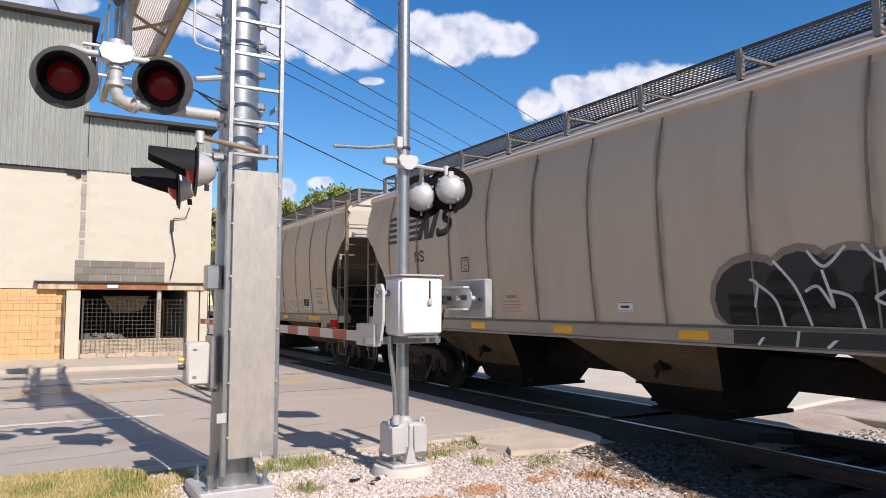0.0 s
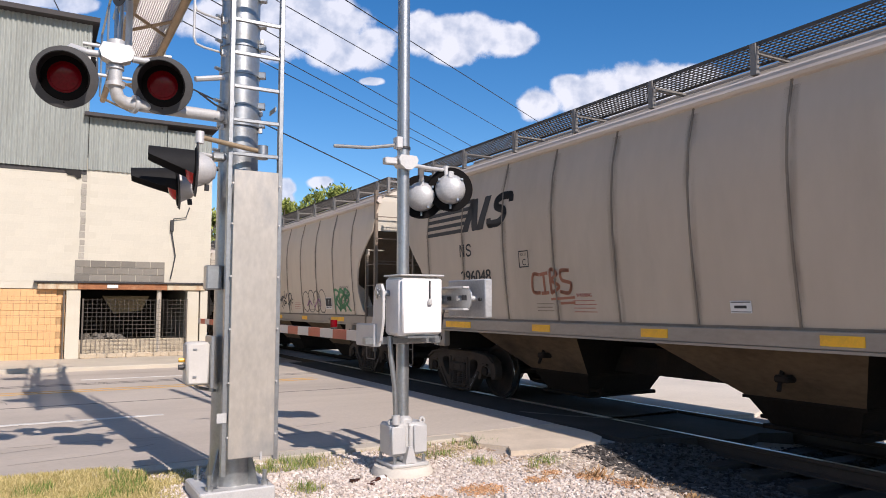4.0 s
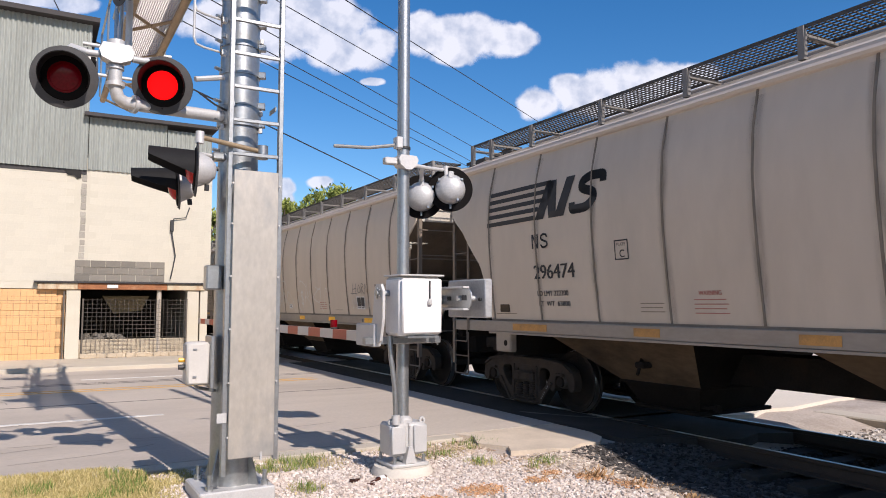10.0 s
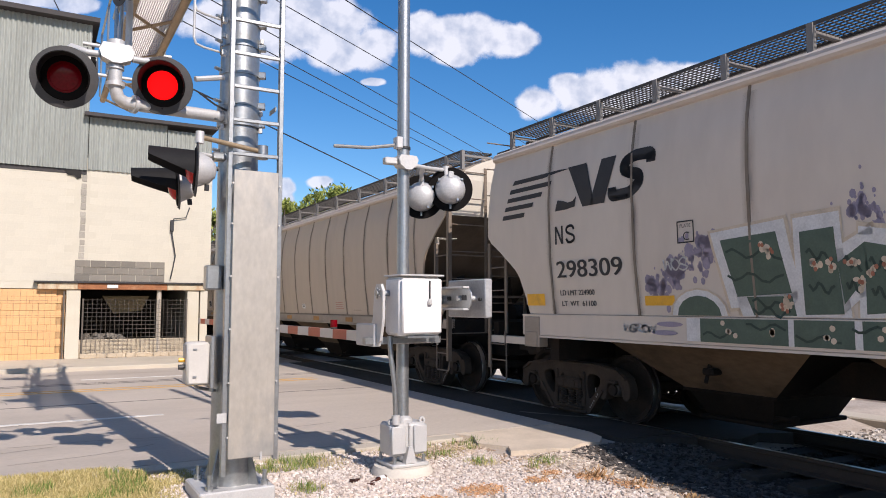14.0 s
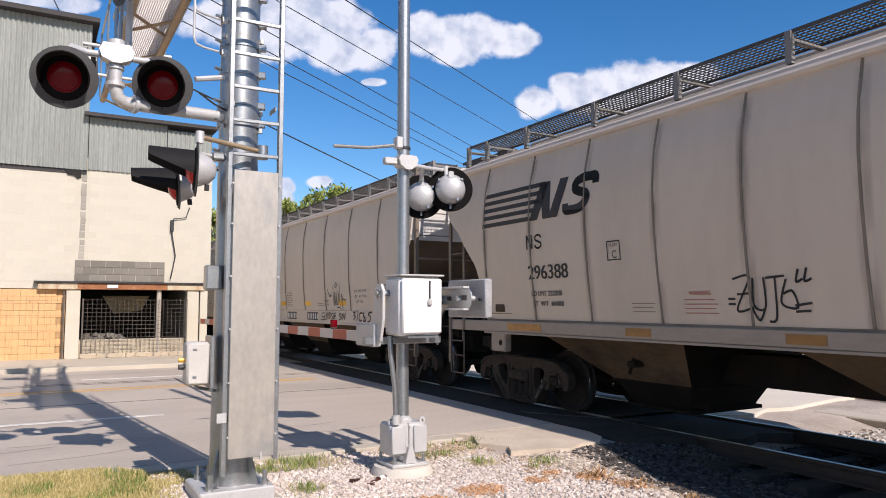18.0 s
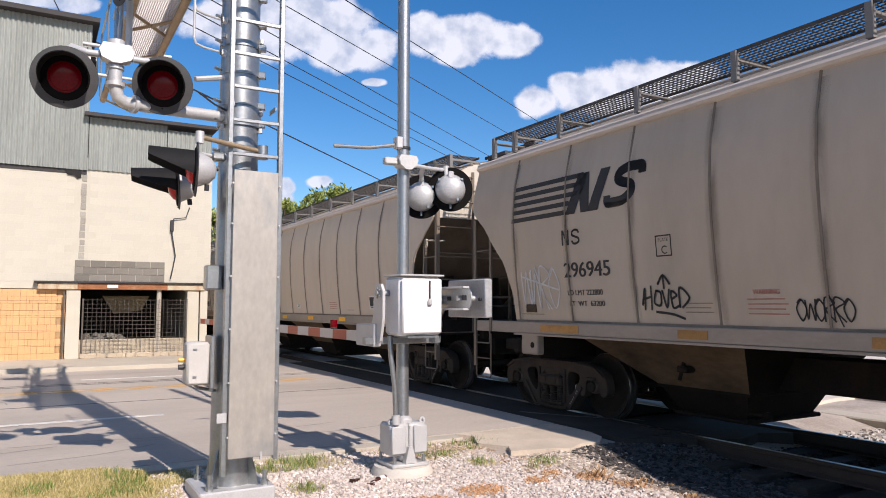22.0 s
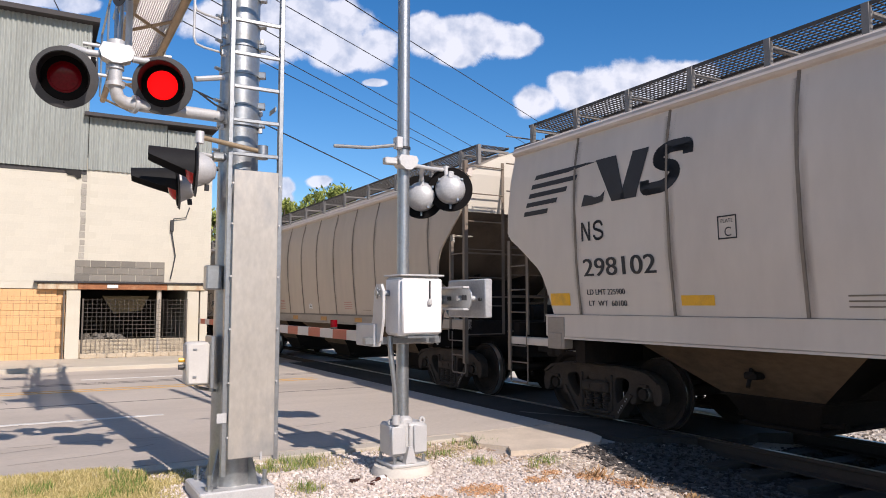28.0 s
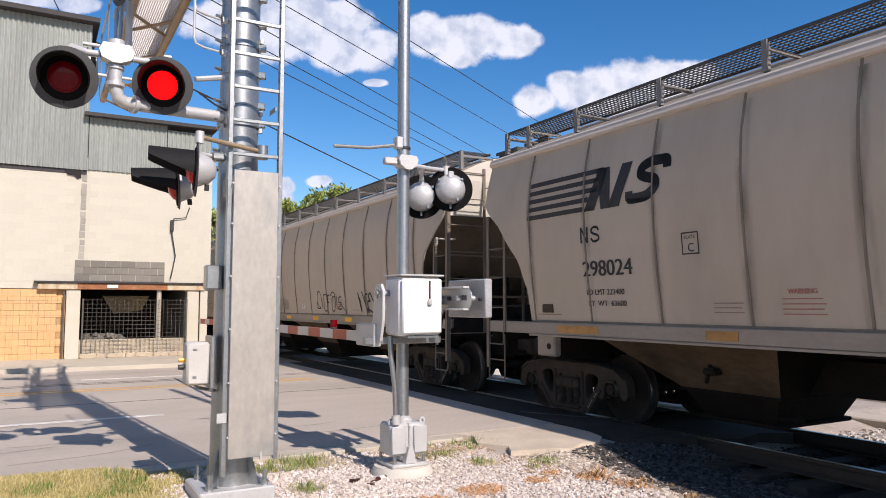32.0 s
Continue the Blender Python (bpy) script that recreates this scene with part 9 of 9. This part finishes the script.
# ---- clouds ----
def cloud_mat(name, blobs, seed, bright=0.95, amount=1.0):
    """Soft heaps with a ragged edge; blobs are (x, y, half width, half height) on the sheet."""
    m = bpy.data.materials.new(name)
    m.use_nodes = True
    N, Lk = m.node_tree.nodes, m.node_tree.links.new
    N.remove(N["Principled BSDF"])
    tc = N.new("ShaderNodeTexCoord")
    best = None
    for cx, cy, rx, ry in blobs:
        s, k, l = N.new("ShaderNodeVectorMath"), N.new("ShaderNodeVectorMath"), N.new("ShaderNodeVectorMath")
        s.operation, k.operation, l.operation = "SUBTRACT", "MULTIPLY", "LENGTH"
        s.inputs[1].default_value, k.inputs[1].default_value = (cx, cy, 0), (1 / rx, 1 / ry, 0)
        Lk(tc.outputs["Object"], s.inputs[0])
        Lk(s.outputs[0], k.inputs[0])
        Lk(k.outputs[0], l.inputs[0])
        one = N.new("ShaderNodeMath")
        one.operation = "SUBTRACT"
        one.inputs[0].default_value = 1.0
        Lk(l.outputs["Value"], one.inputs[1])
        if best is None:
            best = one.outputs[0]
        else:
            mx = N.new("ShaderNodeMath")
            mx.operation = "SMOOTH_MAX"
            mx.inputs[2].default_value = 0.25
            Lk(best, mx.inputs[0])
            Lk(one.outputs[0], mx.inputs[1])
            best = mx.outputs[0]
    nz = N.new("ShaderNodeTexNoise")
    nz.inputs["Scale"].default_value, nz.inputs["Detail"].default_value, nz.inputs["Roughness"].default_value = 0.018, 9, 0.58
    off = N.new("ShaderNodeVectorMath")
    off.operation, off.inputs[1].default_value = "ADD", (seed * 137.0, 0, seed * 31.0)
    Lk(tc.outputs["Object"], off.inputs[0])
    Lk(off.outputs[0], nz.inputs["Vector"])
    ma = N.new("ShaderNodeMath")
    ma.operation = "MULTIPLY_ADD"
    ma.inputs[1].default_value, ma.inputs[2].default_value = 1.1, -0.43
    Lk(nz.outputs["Fac"], ma.inputs[0])
    sm = N.new("ShaderNodeMath")
    Lk(best, sm.inputs[0])
    Lk(ma.outputs[0], sm.inputs[1])
    al = N.new("ShaderNodeMapRange")
    al.interpolation_type = "SMOOTHSTEP"
    al.inputs["From Min"].default_value, al.inputs["From Max"].default_value, al.inputs["To Max"].default_value = 0.04, 0.36, amount
    Lk(sm.outputs[0], al.inputs["Value"])
    n2 = N.new("ShaderNodeTexNoise")
    n2.inputs["Scale"].default_value, n2.inputs["Detail"].default_value = 0.022, 4
    o2 = N.new("ShaderNodeVectorMath")
    o2.operation, o2.inputs[1].default_value = "ADD", (seed * 53.0, 12, 0)
    Lk(tc.outputs["Object"], o2.inputs[0])
    Lk(o2.outputs[0], n2.inputs["Vector"])
    col = N.new("ShaderNodeMix")
    col.data_type = "RGBA"
    col.inputs[6].default_value, col.inputs[7].default_value = (0.55, 0.61, 0.72, 1), (0.90, 0.91, 0.94, 1)
    fr = N.new("ShaderNodeMapRange")
    fr.inputs["From Min"].default_value, fr.inputs["From Max"].default_value = 0.36, 0.56
    Lk(n2.outputs["Fac"], fr.inputs["Value"])
    Lk(fr.outputs[0], col.inputs["Factor"])
    em, tr, mix = N.new("ShaderNodeEmission"), N.new("ShaderNodeBsdfTransparent"), N.new("ShaderNodeMixShader")
    em.inputs["Strength"].default_value = bright
    Lk(col.outputs[2], em.inputs["Color"])
    Lk(al.outputs[0], mix.inputs["Fac"])
    Lk(tr.outputs[0], mix.inputs[1])
    Lk(em.outputs[0], mix.inputs[2])
    Lk(mix.outputs[0], N["Material Output"].inputs["Surface"])
    return m


CLOUDS = []
FAR = 1500.0
UNIT = FAR / 1263.0


def build_clouds():
    base = EYE @ Matrix.Translation((0, 0, -FAR))
    heaps = [("white heaped cloud with a ragged lower edge", (560, 70), (7, -3), [(-15, 32, 130, 52), (60, -22, 82, 40), (-90, 10, 110, 50), (-160, 30, 90, 45), (100, -8, 50, 30), (98, -76, 22, 8)], 1, 0.92),
             ("bright white cloud bank", (830, 75), (10, -3), [(-10, 2, 112, 46), (62, 2, 56, 32), (-88, 12, 45, 38), (-35, -28, 45, 22)], 2, 0.97),
             ("bright white cumulus low over the train", (1082, 170), (-8, 7), [(60, 10, 105, 46), (-30, -6, 75, 42), (125, 24, 70, 30), (-130, -22, 40, 30), (-80, 8, 34, 26), (30, -22, 110, 36)], 3, 0.97),
             ("small pale cloud above the trees", (530, 335), (-2, 2), [(-18, 0, 20, 20), (42, 8, 26, 12), (-20, -25, 22, 22)], 4, 0.9),
             ("thin cloud at the roof edge", (95, 8), (4, 0), [(0, 0, 85, 22), (60, -14, 40, 16)], 5, 0.8)]
    for label, (cx, cy), drift, blobs, seed, amount in heaps:
        blobs = [(bx, by, rx * 0.98, ry * 0.97) for bx, by, rx, ry in blobs]
        w = max(abs(b[0]) + b[2] for b in blobs) * 1.25
        h = max(abs(b[1]) + b[3] for b in blobs) * 1.35
        s = UNIT
        g = Geo().add([(-w, -h, 0), (w, -h, 0), (w, h, 0), (-w, h, 0)], [(0, 1, 2, 3)])
        ob = tagged(part("backdrop_cloud", g.mesh("backdrop_cloud", cloud_mat("cloud", blobs, seed, amount=amount), fix=False)), label, "cloud", kind="structure")
        ob.scale = (s, s, s)
        a = base @ Matrix.Translation(((cx - 784) * s, (441 - cy) * s, 10.0 * seed))
        b = a @ Matrix.Translation((drift[0] * s, drift[1] * s, 0))
        ob.location = a.translation
        CLOUDS.append((ob, a, b))


build_clouds()

build_blocks(WAREHOUSE)

motions()
